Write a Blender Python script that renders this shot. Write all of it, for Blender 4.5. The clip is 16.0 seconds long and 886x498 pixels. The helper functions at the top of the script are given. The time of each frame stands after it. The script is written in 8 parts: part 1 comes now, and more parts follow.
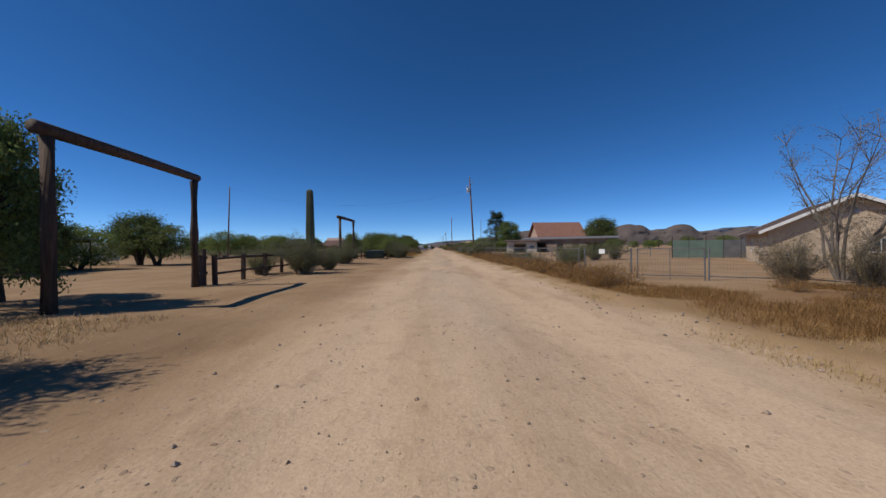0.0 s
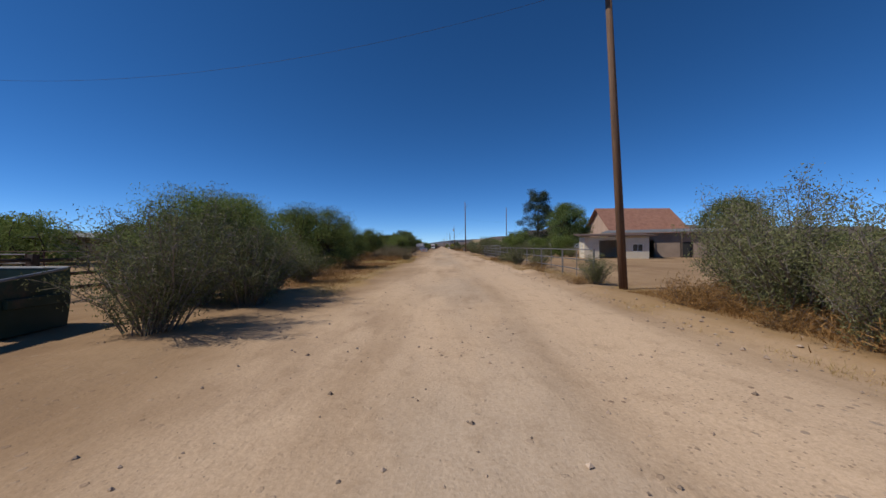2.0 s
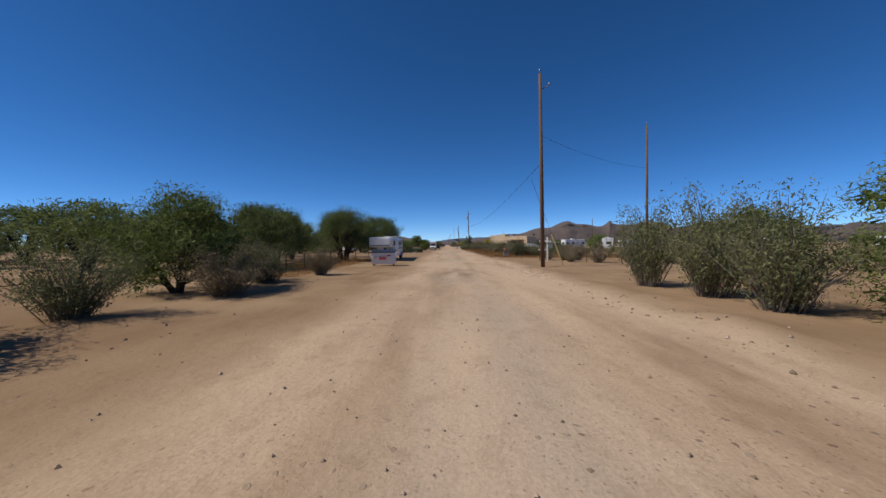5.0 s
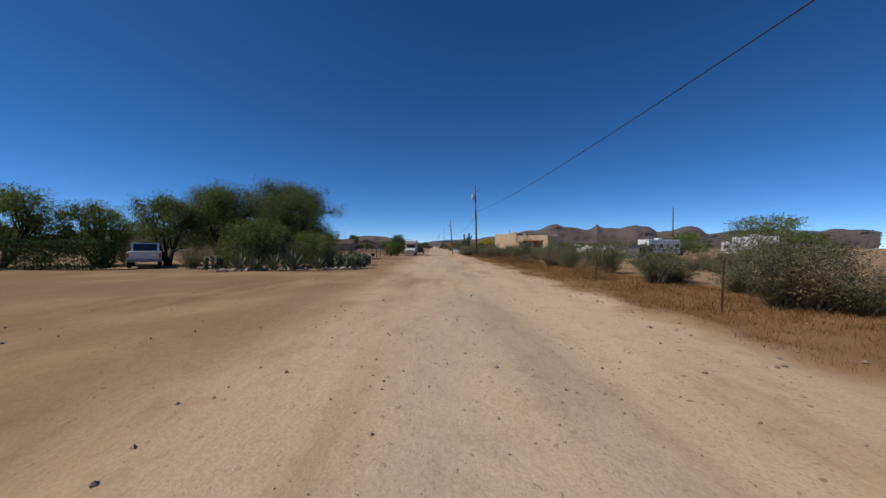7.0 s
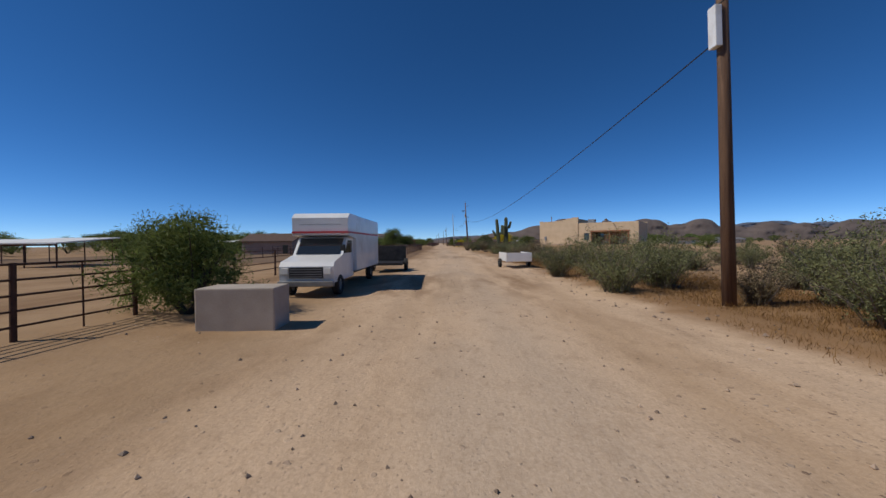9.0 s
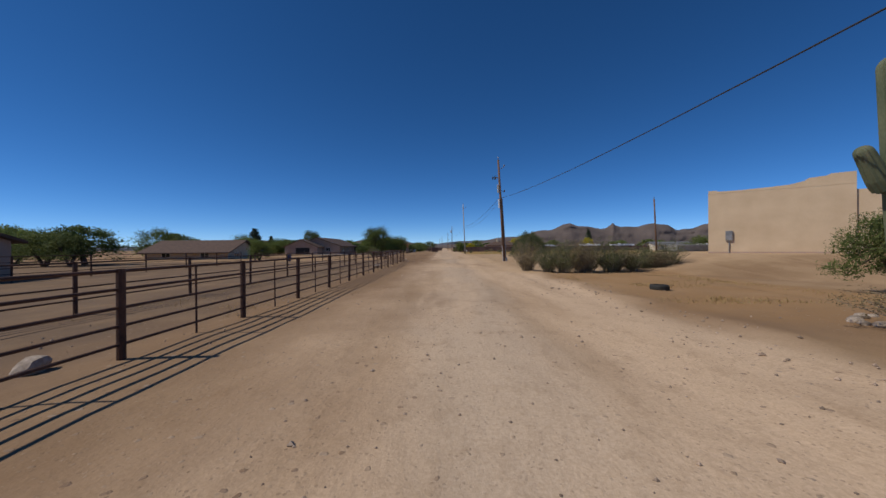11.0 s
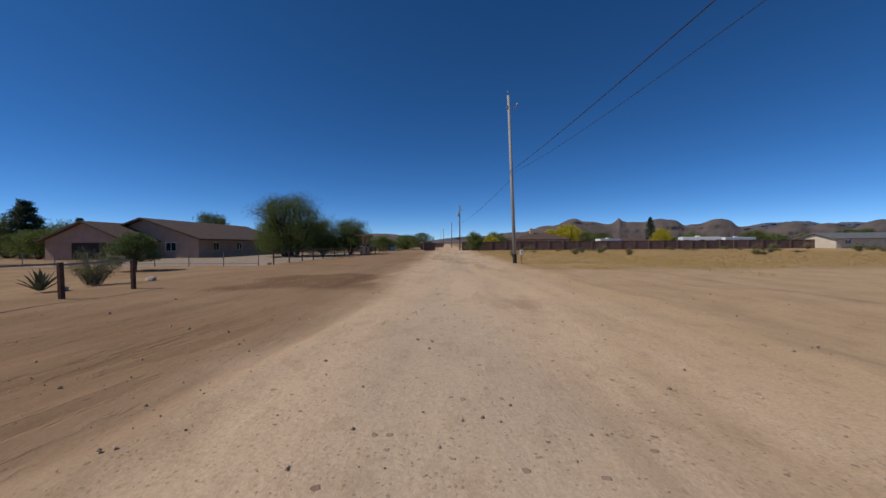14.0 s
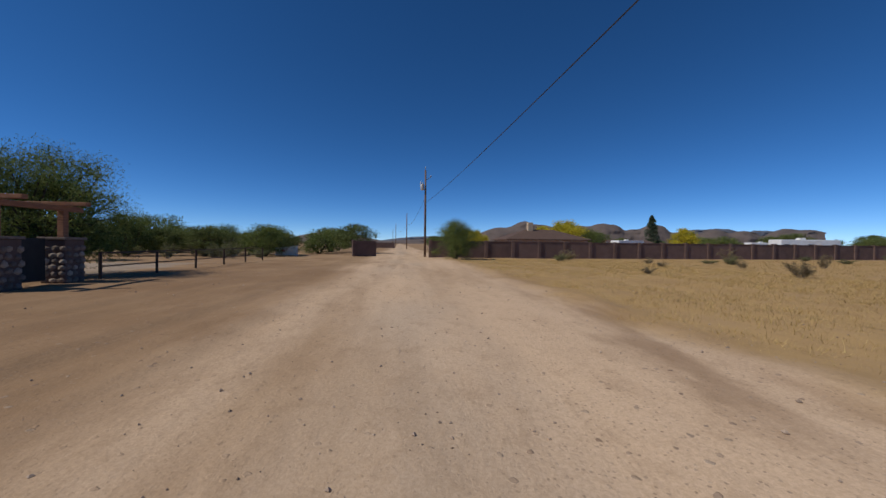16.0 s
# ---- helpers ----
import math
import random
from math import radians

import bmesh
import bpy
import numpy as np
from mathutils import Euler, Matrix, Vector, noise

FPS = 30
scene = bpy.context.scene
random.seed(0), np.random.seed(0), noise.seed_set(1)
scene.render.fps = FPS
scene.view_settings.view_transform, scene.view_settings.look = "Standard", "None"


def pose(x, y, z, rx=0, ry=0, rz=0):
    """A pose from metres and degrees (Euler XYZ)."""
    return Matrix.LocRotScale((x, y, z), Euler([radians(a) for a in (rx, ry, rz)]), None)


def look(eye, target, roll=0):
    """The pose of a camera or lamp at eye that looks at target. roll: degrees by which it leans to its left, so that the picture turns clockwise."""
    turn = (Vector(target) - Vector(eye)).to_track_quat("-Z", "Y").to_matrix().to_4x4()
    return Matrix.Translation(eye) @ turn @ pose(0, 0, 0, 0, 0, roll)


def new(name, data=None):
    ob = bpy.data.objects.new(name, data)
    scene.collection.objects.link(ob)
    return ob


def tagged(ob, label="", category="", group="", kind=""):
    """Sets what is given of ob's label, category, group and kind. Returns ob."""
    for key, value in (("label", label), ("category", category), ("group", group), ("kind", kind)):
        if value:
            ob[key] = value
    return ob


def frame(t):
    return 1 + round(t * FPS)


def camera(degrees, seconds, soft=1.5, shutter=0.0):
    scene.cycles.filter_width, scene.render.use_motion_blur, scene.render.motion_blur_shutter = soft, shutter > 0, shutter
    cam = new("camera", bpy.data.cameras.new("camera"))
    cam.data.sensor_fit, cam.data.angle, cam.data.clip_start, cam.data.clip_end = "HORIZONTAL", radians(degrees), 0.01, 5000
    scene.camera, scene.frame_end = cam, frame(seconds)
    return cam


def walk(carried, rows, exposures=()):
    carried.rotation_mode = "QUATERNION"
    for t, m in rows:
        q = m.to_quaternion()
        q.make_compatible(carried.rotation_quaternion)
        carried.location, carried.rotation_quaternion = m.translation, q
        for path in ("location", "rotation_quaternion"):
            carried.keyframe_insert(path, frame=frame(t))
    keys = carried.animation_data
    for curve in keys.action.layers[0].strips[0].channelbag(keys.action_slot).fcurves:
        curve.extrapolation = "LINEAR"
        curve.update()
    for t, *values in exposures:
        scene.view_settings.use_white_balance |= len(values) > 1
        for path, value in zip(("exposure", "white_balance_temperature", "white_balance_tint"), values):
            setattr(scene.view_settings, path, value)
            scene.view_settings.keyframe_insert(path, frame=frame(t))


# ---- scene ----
cam = camera(101.55, 16.0, soft=1.5, shutter=0.0)
EYE_HEIGHT = 1.65
# seconds, x, y, yaw, pitch, roll
ROWS = [
    (0.0, 0.00, 0.00, -1.12, -0.30, 0.58),
    (0.5, -0.13, 12.02, -1.99, -0.07, 0.31),
    (1.0, -0.21, 24.17, -1.35, 0.03, -1.11),
    (1.5, -0.20, 36.51, -0.70, 0.21, -0.23),
    (2.0, -0.22, 49.24, -0.31, -0.42, 0.17),
    (2.5, -0.22, 62.03, -0.89, -0.67, 0.28),
    (3.0, -0.22, 74.87, -0.69, -0.50, -0.46),
    (3.5, -0.22, 87.67, 0.53, -0.67, 0.13),
    (6.0, -0.26, 151.37, -0.03, -0.68, 0.92),
    (6.5, -0.28, 164.04, -0.94, -0.48, 0.76),
    (7.0, -0.32, 176.76, -1.45, -0.43, -0.28),
    (7.5, -0.38, 189.69, -0.53, -0.95, -0.12),
    (8.0, -0.41, 202.80, -0.02, -0.80, -1.82),
    (8.5, -0.37, 215.71, -0.70, -0.94, -0.00),
    (10.8, -0.23, 274.57, -0.30, -0.30, 1.08),
    (11.0, -0.22, 279.66, 0.11, -0.16, 0.48),
    (11.5, -0.17, 292.02, -1.44, -0.76, -0.76),
    (12.0, -0.00, 303.93, -2.95, -1.03, -0.22),
    (12.5, 0.19, 315.17, -2.54, -0.63, -0.06),
    (13.0, 0.27, 326.28, -1.66, -0.94, -0.07),
    (13.5, 0.24, 337.14, -0.11, -1.05, -0.02),
    (14.0, 0.08, 347.68, 0.51, -0.85, 0.42),
    (14.5, -0.11, 358.11, 0.62, -0.39, -0.52),
    (15.0, -0.15, 368.70, 0.02, 0.33, 0.17),
    (15.5, 0.02, 379.40, -3.39, -0.63, 0.53),
    (16.0, 0.25, 389.74, -6.86, -0.82, -0.61),
]
PATH = [(t, pose(x, y, EYE_HEIGHT, 90 + pitch, roll, yaw)) for t, x, y, yaw, pitch, roll in ROWS]
walk(cam, PATH, exposures=((0.0, 0.06), (3.7, 0.12), (7.0, 0.02), (11.0, -0.08), (16.0, -0.08)))

# ---- light ----
SUN_DIR = Vector((-0.96, -0.20, 1.08)).normalized()
SUN_ELEV = math.asin(SUN_DIR.z)
world = bpy.data.worlds.new("sky")
scene.world = world
world.use_nodes = True
wn = world.node_tree
sky = wn.nodes.new("ShaderNodeTexSky")
sky.sky_type = "NISHITA"
sky.sun_disc = False
sky.sun_elevation = SUN_ELEV
sky.sun_rotation = math.atan2(SUN_DIR.x, SUN_DIR.y)
sky.altitude = 3000
sky.air_density = 0.6
sky.dust_density = 0.0
sky.ozone_density = 5.0
tone = wn.nodes.new("ShaderNodeHueSaturation")
tone.inputs["Saturation"].default_value = 1.2
tone.inputs["Hue"].default_value = 0.501
wn.links.new(sky.outputs["Color"], tone.inputs["Color"])
wn.links.new(tone.outputs["Color"], wn.nodes["Background"].inputs["Color"])
wn.nodes["Background"].inputs["Strength"].default_value = 0.118
sun_data = bpy.data.lights.new("sun", "SUN")
sun_data.energy = 3.4
sun_data.angle = radians(0.53)
sun_data.color = (1.0, 0.93, 0.82)
sun = new("sun", sun_data)
sun.matrix_world = look(SUN_DIR * 60, (0, 0, 0))


# ---- materials ----
def surface(name, c1, c2, scale=3.0, rough=0.8, bump=0.2, metal=0.0, fine=40.0, spot=None, rand=0.0, island=0.0, stretch=(1, 1, 1), coat=0.0):
    """A painted, worn or grained surface: two colours mixed by coarse and fine noise, with relief."""
    m = bpy.data.materials.new(name)
    m.use_nodes = True
    n, l = m.node_tree.nodes, m.node_tree.links
    b = n["Principled BSDF"]
    co = n.new("ShaderNodeTexCoord")
    mp = n.new("ShaderNodeMapping")
    mp.inputs["Scale"].default_value = stretch
    l.new(co.outputs["Object"], mp.inputs["Vector"])
    big = n.new("ShaderNodeTexNoise")
    big.inputs["Scale"].default_value = scale
    big.inputs["Detail"].default_value = 5
    l.new(mp.outputs["Vector"], big.inputs["Vector"])
    small = n.new("ShaderNodeTexNoise")
    small.inputs["Scale"].default_value = fine
    small.inputs["Detail"].default_value = 4
    l.new(mp.outputs["Vector"], small.inputs["Vector"])
    add = n.new("ShaderNodeMath")
    add.operation = "MULTIPLY_ADD"
    l.new(small.outputs["Fac"], add.inputs[0])
    add.inputs[1].default_value = 0.45
    l.new(big.outputs["Fac"], add.inputs[2])
    ramp = n.new("ShaderNodeValToRGB")
    ramp.color_ramp.elements[0].position = 0.5
    ramp.color_ramp.elements[1].position = 0.95
    ramp.color_ramp.elements[0].color = (*c1, 1)
    ramp.color_ramp.elements[1].color = (*c2, 1)
    l.new(add.outputs[0], ramp.inputs["Fac"])
    col = ramp.outputs["Color"]
    if spot:
        vor = n.new("ShaderNodeTexNoise")
        vor.inputs["Scale"].default_value = scale * 0.45
        vor.inputs["Detail"].default_value = 8
        vor.inputs["Roughness"].default_value = 0.7
        l.new(mp.outputs["Vector"], vor.inputs["Vector"])
        r2 = n.new("ShaderNodeValToRGB")
        r2.color_ramp.elements[0].position = 0.56
        r2.color_ramp.elements[1].position = 0.68
        l.new(vor.outputs["Fac"], r2.inputs["Fac"])
        mx = n.new("ShaderNodeMixRGB")
        l.new(r2.outputs["Color"], mx.inputs["Fac"])
        l.new(col, mx.inputs["Color1"])
        mx.inputs["Color2"].default_value = (*spot, 1)
        col = mx.outputs["Color"]
    if rand or island:
        hsv = n.new("ShaderNodeHueSaturation")
        mul = n.new("ShaderNodeMapRange")
        if island:
            src = n.new("ShaderNodeNewGeometry").outputs["Random Per Island"]
        else:
            src = n.new("ShaderNodeObjectInfo").outputs["Random"]
        a = island or rand
        l.new(src, mul.inputs["Value"])
        mul.inputs["To Min"].default_value = 1 - a
        mul.inputs["To Max"].default_value = 1 + a
        l.new(mul.outputs["Result"], hsv.inputs["Value"])
        l.new(col, hsv.inputs["Color"])
        col = hsv.outputs["Color"]
    l.new(col, b.inputs["Base Color"])
    b.inputs["Roughness"].default_value = rough
    b.inputs["Metallic"].default_value = metal
    b.inputs["Coat Weight"].default_value = coat
    if bump:
        bp = n.new("ShaderNodeBump")
        bp.inputs["Strength"].default_value = bump
        bp.inputs["Distance"].default_value = 0.02
        l.new(add.outputs[0], bp.inputs["Height"])
        l.new(bp.outputs["Normal"], b.inputs["Normal"])
    return m


def foliage(name, c1, c2, trans=0.25):
    """Leaves: each leaf a shade of its own, some light passing through."""
    m = bpy.data.materials.new(name)
    m.use_nodes = True
    n, l = m.node_tree.nodes, m.node_tree.links
    b = n["Principled BSDF"]
    geo = n.new("ShaderNodeNewGeometry")
    oi = n.new("ShaderNodeObjectInfo")
    ramp = n.new("ShaderNodeValToRGB")
    ramp.color_ramp.elements[0].color = (*c1, 1)
    ramp.color_ramp.elements[1].color = (*c2, 1)
    l.new(geo.outputs["Random Per Island"], ramp.inputs["Fac"])
    hsv = n.new("ShaderNodeHueSaturation")
    mr = n.new("ShaderNodeMapRange")
    mr.inputs["To Min"].default_value = 0.8
    mr.inputs["To Max"].default_value = 1.2
    l.new(oi.outputs["Random"], mr.inputs["Value"])
    l.new(mr.outputs["Result"], hsv.inputs["Value"])
    l.new(ramp.outputs["Color"], hsv.inputs["Color"])
    l.new(hsv.outputs["Color"], b.inputs["Base Color"])
    b.inputs["Roughness"].default_value = 0.7
    b.inputs["Specular IOR Level"].default_value = 0.2
    tr = n.new("ShaderNodeBsdfTranslucent")
    l.new(hsv.outputs["Color"], tr.inputs["Color"])
    mix = n.new("ShaderNodeMixShader")
    mix.inputs["Fac"].default_value = trans
    l.new(b.outputs["BSDF"], mix.inputs[1])
    l.new(tr.outputs["BSDF"], mix.inputs[2])
    l.new(mix.outputs["Shader"], n["Material Output"].inputs["Surface"])
    return m


def earth():
    """Desert ground: pale sand, a gravelled wheel way along the road, darker churned soil, ruts and pebbles."""
    m = bpy.data.materials.new("desert_earth")
    m.use_nodes = True
    n, l = m.node_tree.nodes, m.node_tree.links
    b = n["Principled BSDF"]
    geo = n.new("ShaderNodeNewGeometry")
    sep = n.new("ShaderNodeSeparateXYZ")
    l.new(geo.outputs["Position"], sep.inputs[0])

    def noise_tex(scale, detail=5, stretch=(1, 1, 1), rough=0.55):
        mp = n.new("ShaderNodeMapping")
        mp.inputs["Scale"].default_value = stretch
        l.new(geo.outputs["Position"], mp.inputs["Vector"])
        t = n.new("ShaderNodeTexNoise")
        t.inputs["Scale"].default_value = scale
        t.inputs["Detail"].default_value = detail
        t.inputs["Roughness"].default_value = rough
        l.new(mp.outputs["Vector"], t.inputs["Vector"])
        return t.outputs["Fac"]

    def step(src, lo, hi, a=0.0, z=1.0):
        r = n.new("ShaderNodeMapRange")
        r.interpolation_type = "SMOOTHSTEP"
        for k, v in (("From Min", lo), ("From Max", hi), ("To Min", a), ("To Max", z)):
            r.inputs[k].default_value = v
        l.new(src, r.inputs["Value"])
        return r.outputs["Result"]

    def math_node(op, a, c):
        r = n.new("ShaderNodeMath")
        r.operation = op
        for i, v in enumerate((a, c)):
            if isinstance(v, (int, float)):
                r.inputs[i].default_value = v
            else:
                l.new(v, r.inputs[i])
        return r.outputs[0]

    def blend(fac, c1, c2):
        r = n.new("ShaderNodeMixRGB")
        l.new(fac, r.inputs["Fac"])
        for k, v in (("Color1", c1), ("Color2", c2)):
            if isinstance(v, tuple):
                r.inputs[k].default_value = (*v, 1)
            else:
                l.new(v, r.inputs[k])
        return r.outputs["Color"]

    wob = math_node("MULTIPLY", math_node("SUBTRACT", noise_tex(0.12, 3), 0.5), 3.0)
    xx = math_node("ADD", sep.outputs["X"], wob)
    base = blend(step(noise_tex(0.35, 6), 0.35, 0.65), (0.30, 0.197, 0.115), (0.38, 0.258, 0.155))
    base = blend(step(noise_tex(0.07, 4), 0.5, 0.7), base, (0.245, 0.155, 0.092))
    # long streaks that the wheels leave
    streak = step(noise_tex(1.0, 4, (1.6, 0.035, 1)), 0.42, 0.62)
    near_road = step(math_node("ABSOLUTE", xx, 0), 3.6, 6.0, 1.0, 0.0)
    base = blend(math_node("MULTIPLY", math_node("MULTIPLY", streak, near_road), 0.55), base, (0.34, 0.23, 0.14))
    # pale packed dust where the wheels run
    packed = math_node("MULTIPLY", math_node("MULTIPLY", step(xx, -4.2, -1.4), step(xx, 4.6, 6.2, 1.0, 0.0)), step(noise_tex(0.5, 5, (1, 0.12, 1)), 0.25, 0.55, 0.35, 1.0))
    base = blend(math_node("MULTIPLY", packed, 0.85), base, (0.66, 0.485, 0.335))
    # grey gravel of the way
    gx = math_node("ABSOLUTE", math_node("SUBTRACT", xx, 0.5), 0)
    gravel = math_node("MULTIPLY", step(gx, 0.5, 1.9, 1.0, 0.0), step(noise_tex(0.25, 5, (1, 0.3, 1)), 0.36, 0.6))
    base = blend(math_node("MULTIPLY", gravel, 0.45), base, (0.42, 0.35, 0.28))
    # churned darker soil
    churn = math_node("MULTIPLY", step(noise_tex(0.16, 4, (1, 0.4, 1)), 0.52, 0.66), step(noise_tex(1.2, 6, (1, 0.25, 1)), 0.4, 0.62))
    base = blend(math_node("MULTIPLY", churn, 0.55), base, (0.19, 0.108, 0.058))
    # slanting wheel furrows of turned soil, darker in the hollows, where trucks pull in on the left
    slant = n.new("ShaderNodeVectorMath")
    slant.operation = "MULTIPLY_ADD"
    l.new(geo.outputs["Position"], slant.inputs[0])
    slant.inputs[1].default_value = (1, 0.2, 1)
    comb = n.new("ShaderNodeCombineXYZ")
    l.new(math_node("MULTIPLY", sep.outputs["Y"], -0.13), comb.inputs["X"])
    l.new(comb.outputs[0], slant.inputs[2])
    fur = n.new("ShaderNodeTexNoise")
    fur.inputs["Scale"].default_value = 1.9
    fur.inputs["Detail"].default_value = 6
    fur.inputs["Roughness"].default_value = 0.62
    l.new(slant.outputs[0], fur.inputs["Vector"])
    pull_in = math_node("MULTIPLY", math_node("MULTIPLY", step(xx, -11.5, -9.5), step(xx, -3.4, -1.8, 1.0, 0.0)), math_node("MULTIPLY", step(sep.outputs["Y"], 312, 326), step(sep.outputs["Y"], 344, 362, 1.0, 0.0)))
    furrow = math_node("MULTIPLY", math_node("MULTIPLY", step(fur.outputs["Fac"], 0.50, 0.57), step(noise_tex(0.35, 4, (1, 0.7, 1)), 0.40, 0.58, 0.15, 1.0)), pull_in)
    base = blend(math_node("MULTIPLY", pull_in, 0.5), base, (0.27, 0.165, 0.092))
    base = blend(math_node("MULTIPLY", furrow, 0.88), base, (0.105, 0.056, 0.033))
    # zones of ground litter, soil and darker ground below trees: x and y bounds, softness, colour, strength
    yy = math_node("ADD", sep.outputs["Y"], math_node("MULTIPLY", math_node("SUBTRACT", noise_tex(0.3, 4), 0.5), 5.0))
    xz = math_node("ADD", sep.outputs["X"], math_node("MULTIPLY", math_node("SUBTRACT", noise_tex(0.45, 5), 0.5), 3.4))
    thin = step(noise_tex(0.8, 6, (1, 0.6, 1)), 0.30, 0.62, 0.6, 1.0)
    zones = (
        (5.6, 90, 371, 432, 1.2, (0.46, 0.305, 0.132), 0.85),
        (14, 110, 345, 379, 4.0, (0.36, 0.25, 0.125), 0.75),
        # red-brown weed soil, its colour also deepened for the trees' shade
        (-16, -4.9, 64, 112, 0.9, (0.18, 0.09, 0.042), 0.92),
        (-5.6, -4.0, 62, 110, 0.6, (0.40, 0.265, 0.115), 0.8),
        (-8.5, -3.6, 85, 93.4, 0.6, (0.42, 0.28, 0.12), 0.85),
        (5.1, 12, 170, 264, 0.7, (0.25, 0.14, 0.065), 0.9),
        (5.0, 8.6, -5, 63, 0.7, (0.33, 0.21, 0.095), 0.7),
        (8, 18, 0, 13, 0.9, (0.22, 0.12, 0.055), 0.7),
        (-60, -5.2, 262, 330, 0.8, (0.155, 0.112, 0.083), 0.95),
        (3.4, 70, 303, 370, 2.0, (0.52, 0.365, 0.225), 0.85),
        (-14, -3.0, 338, 412, 1.5, (0.25, 0.158, 0.095), 0.65),
        (-8.5, -3.0, 361, 367.5, 0.7, (0.135, 0.076, 0.044), 0.85),
        (-40, -14.9, 377, 420, 0.5, (0.36, 0.315, 0.27), 0.8),
        (-6.5, -1.8, 266, 342, 1.4, (0.235, 0.15, 0.093), 0.6),
        # darker ground below the mesquites
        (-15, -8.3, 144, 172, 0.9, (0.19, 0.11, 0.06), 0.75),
        (6, 14, 288, 304, 1.5, (0.36, 0.205, 0.09), 0.6),
        # darker ground around the first mesquite
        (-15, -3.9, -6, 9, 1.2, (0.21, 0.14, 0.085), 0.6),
        (-20, -5.6, 199, 216, 0.8, (0.20, 0.145, 0.105), 0.7),
    )
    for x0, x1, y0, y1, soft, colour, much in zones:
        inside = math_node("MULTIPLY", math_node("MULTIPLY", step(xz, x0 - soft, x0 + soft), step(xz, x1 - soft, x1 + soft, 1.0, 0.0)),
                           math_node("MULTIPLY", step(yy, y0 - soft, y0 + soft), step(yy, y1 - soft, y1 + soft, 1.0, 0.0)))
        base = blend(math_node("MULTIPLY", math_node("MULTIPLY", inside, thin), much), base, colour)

    def stones(scale, size, share, lo, hi):
        """Scattered stones: round cells kept by their own chance, each of its own shade."""
        v = n.new("ShaderNodeTexVoronoi")
        v.inputs["Scale"].default_value = scale
        mp = n.new("ShaderNodeMapping")
        mp.inputs["Scale"].default_value = (1, 1, 0.2)
        warp = n.new("ShaderNodeTexNoise")
        warp.inputs["Scale"].default_value = scale * 1.7
        l.new(geo.outputs["Position"], warp.inputs["Vector"])
        mixv = n.new("ShaderNodeVectorMath")
        mixv.operation = "MULTIPLY_ADD"
        l.new(warp.outputs["Color"], mixv.inputs[0])
        mixv.inputs[1].default_value = (0.5 / scale, 0.5 / scale, 0)
        l.new(geo.outputs["Position"], mixv.inputs[2])
        l.new(mixv.outputs[0], mp.inputs["Vector"])
        l.new(mp.outputs["Vector"], v.inputs["Vector"])
        cell = n.new("ShaderNodeSeparateColor")
        l.new(v.outputs["Color"], cell.inputs[0])
        keep = step(cell.outputs[0], share - 0.02, share + 0.02, 1.0, 0.0)
        mask = math_node("MULTIPLY", step(v.outputs["Distance"], size * 0.8, size, 1.0, 0.0), keep)
        shade = blend(cell.outputs[1], lo, hi)
        return mask, shade

    crowd = step(noise_tex(0.22, 4, (1, 0.5, 1)), 0.36, 0.62, 0.25, 1.0)
    m1, c1 = stones(22.0, 0.34, 0.30, (0.13, 0.086, 0.06), (0.42, 0.33, 0.25))
    base = blend(math_node("MULTIPLY", math_node("MULTIPLY", m1, crowd), 0.5), base, c1)
    m2, c2 = stones(7.5, 0.26, 0.16, (0.17, 0.105, 0.075), (0.40, 0.32, 0.25))
    base = blend(math_node("MULTIPLY", math_node("MULTIPLY", m2, crowd), 0.8), base, c2)
    fine = noise_tex(26, 6, rough=0.7)
    base = blend(step(fine, 0.35, 0.65, 0.0, 0.28), base, (0.28, 0.182, 0.10))
    worn = math_node("MULTIPLY", step(noise_tex(0.55, 7, (1, 0.45, 1), 0.66), 0.50, 0.63), step(xx, -3.0, 0.5, 1.0, 0.35))
    base = blend(math_node("MULTIPLY", worn, 0.22), base, (0.205, 0.122, 0.066))
    mottle = noise_tex(2.6, 7, (1, 0.7, 1), 0.68)
    base = blend(step(mottle, 0.50, 0.66, 0.0, 0.2), base, (0.235, 0.15, 0.085))
    l.new(base, b.inputs["Base Color"])
    b.inputs["Roughness"].default_value = 1.0
    b.inputs["Specular IOR Level"].default_value = 0.05
    h = math_node("ADD", math_node("MULTIPLY", fine, 0.12), math_node("MULTIPLY", mottle, 0.9))
    h = math_node("ADD", h, math_node("MULTIPLY", furrow, -0.9))
    h = math_node("ADD", h, math_node("MULTIPLY", math_node("ADD", math_node("MULTIPLY", m1, 0.25), m2), 0.3))
    bp = n.new("ShaderNodeBump")
    bp.inputs["Strength"].default_value = 0.55
    bp.inputs["Distance"].default_value = 0.06
    l.new(h, bp.inputs["Height"])
    l.new(bp.outputs["Normal"], b.inputs["Normal"])
    return m


def pane_glass(name, tint=(0.02, 0.025, 0.03)):
    m = bpy.data.materials.new(name)
    m.use_nodes = True
    b = m.node_tree.nodes["Principled BSDF"]
    b.inputs["Base Color"].default_value = (*tint, 1)
    b.inputs["Roughness"].default_value = 0.06
    b.inputs["Specular IOR Level"].default_value = 0.8
    return m


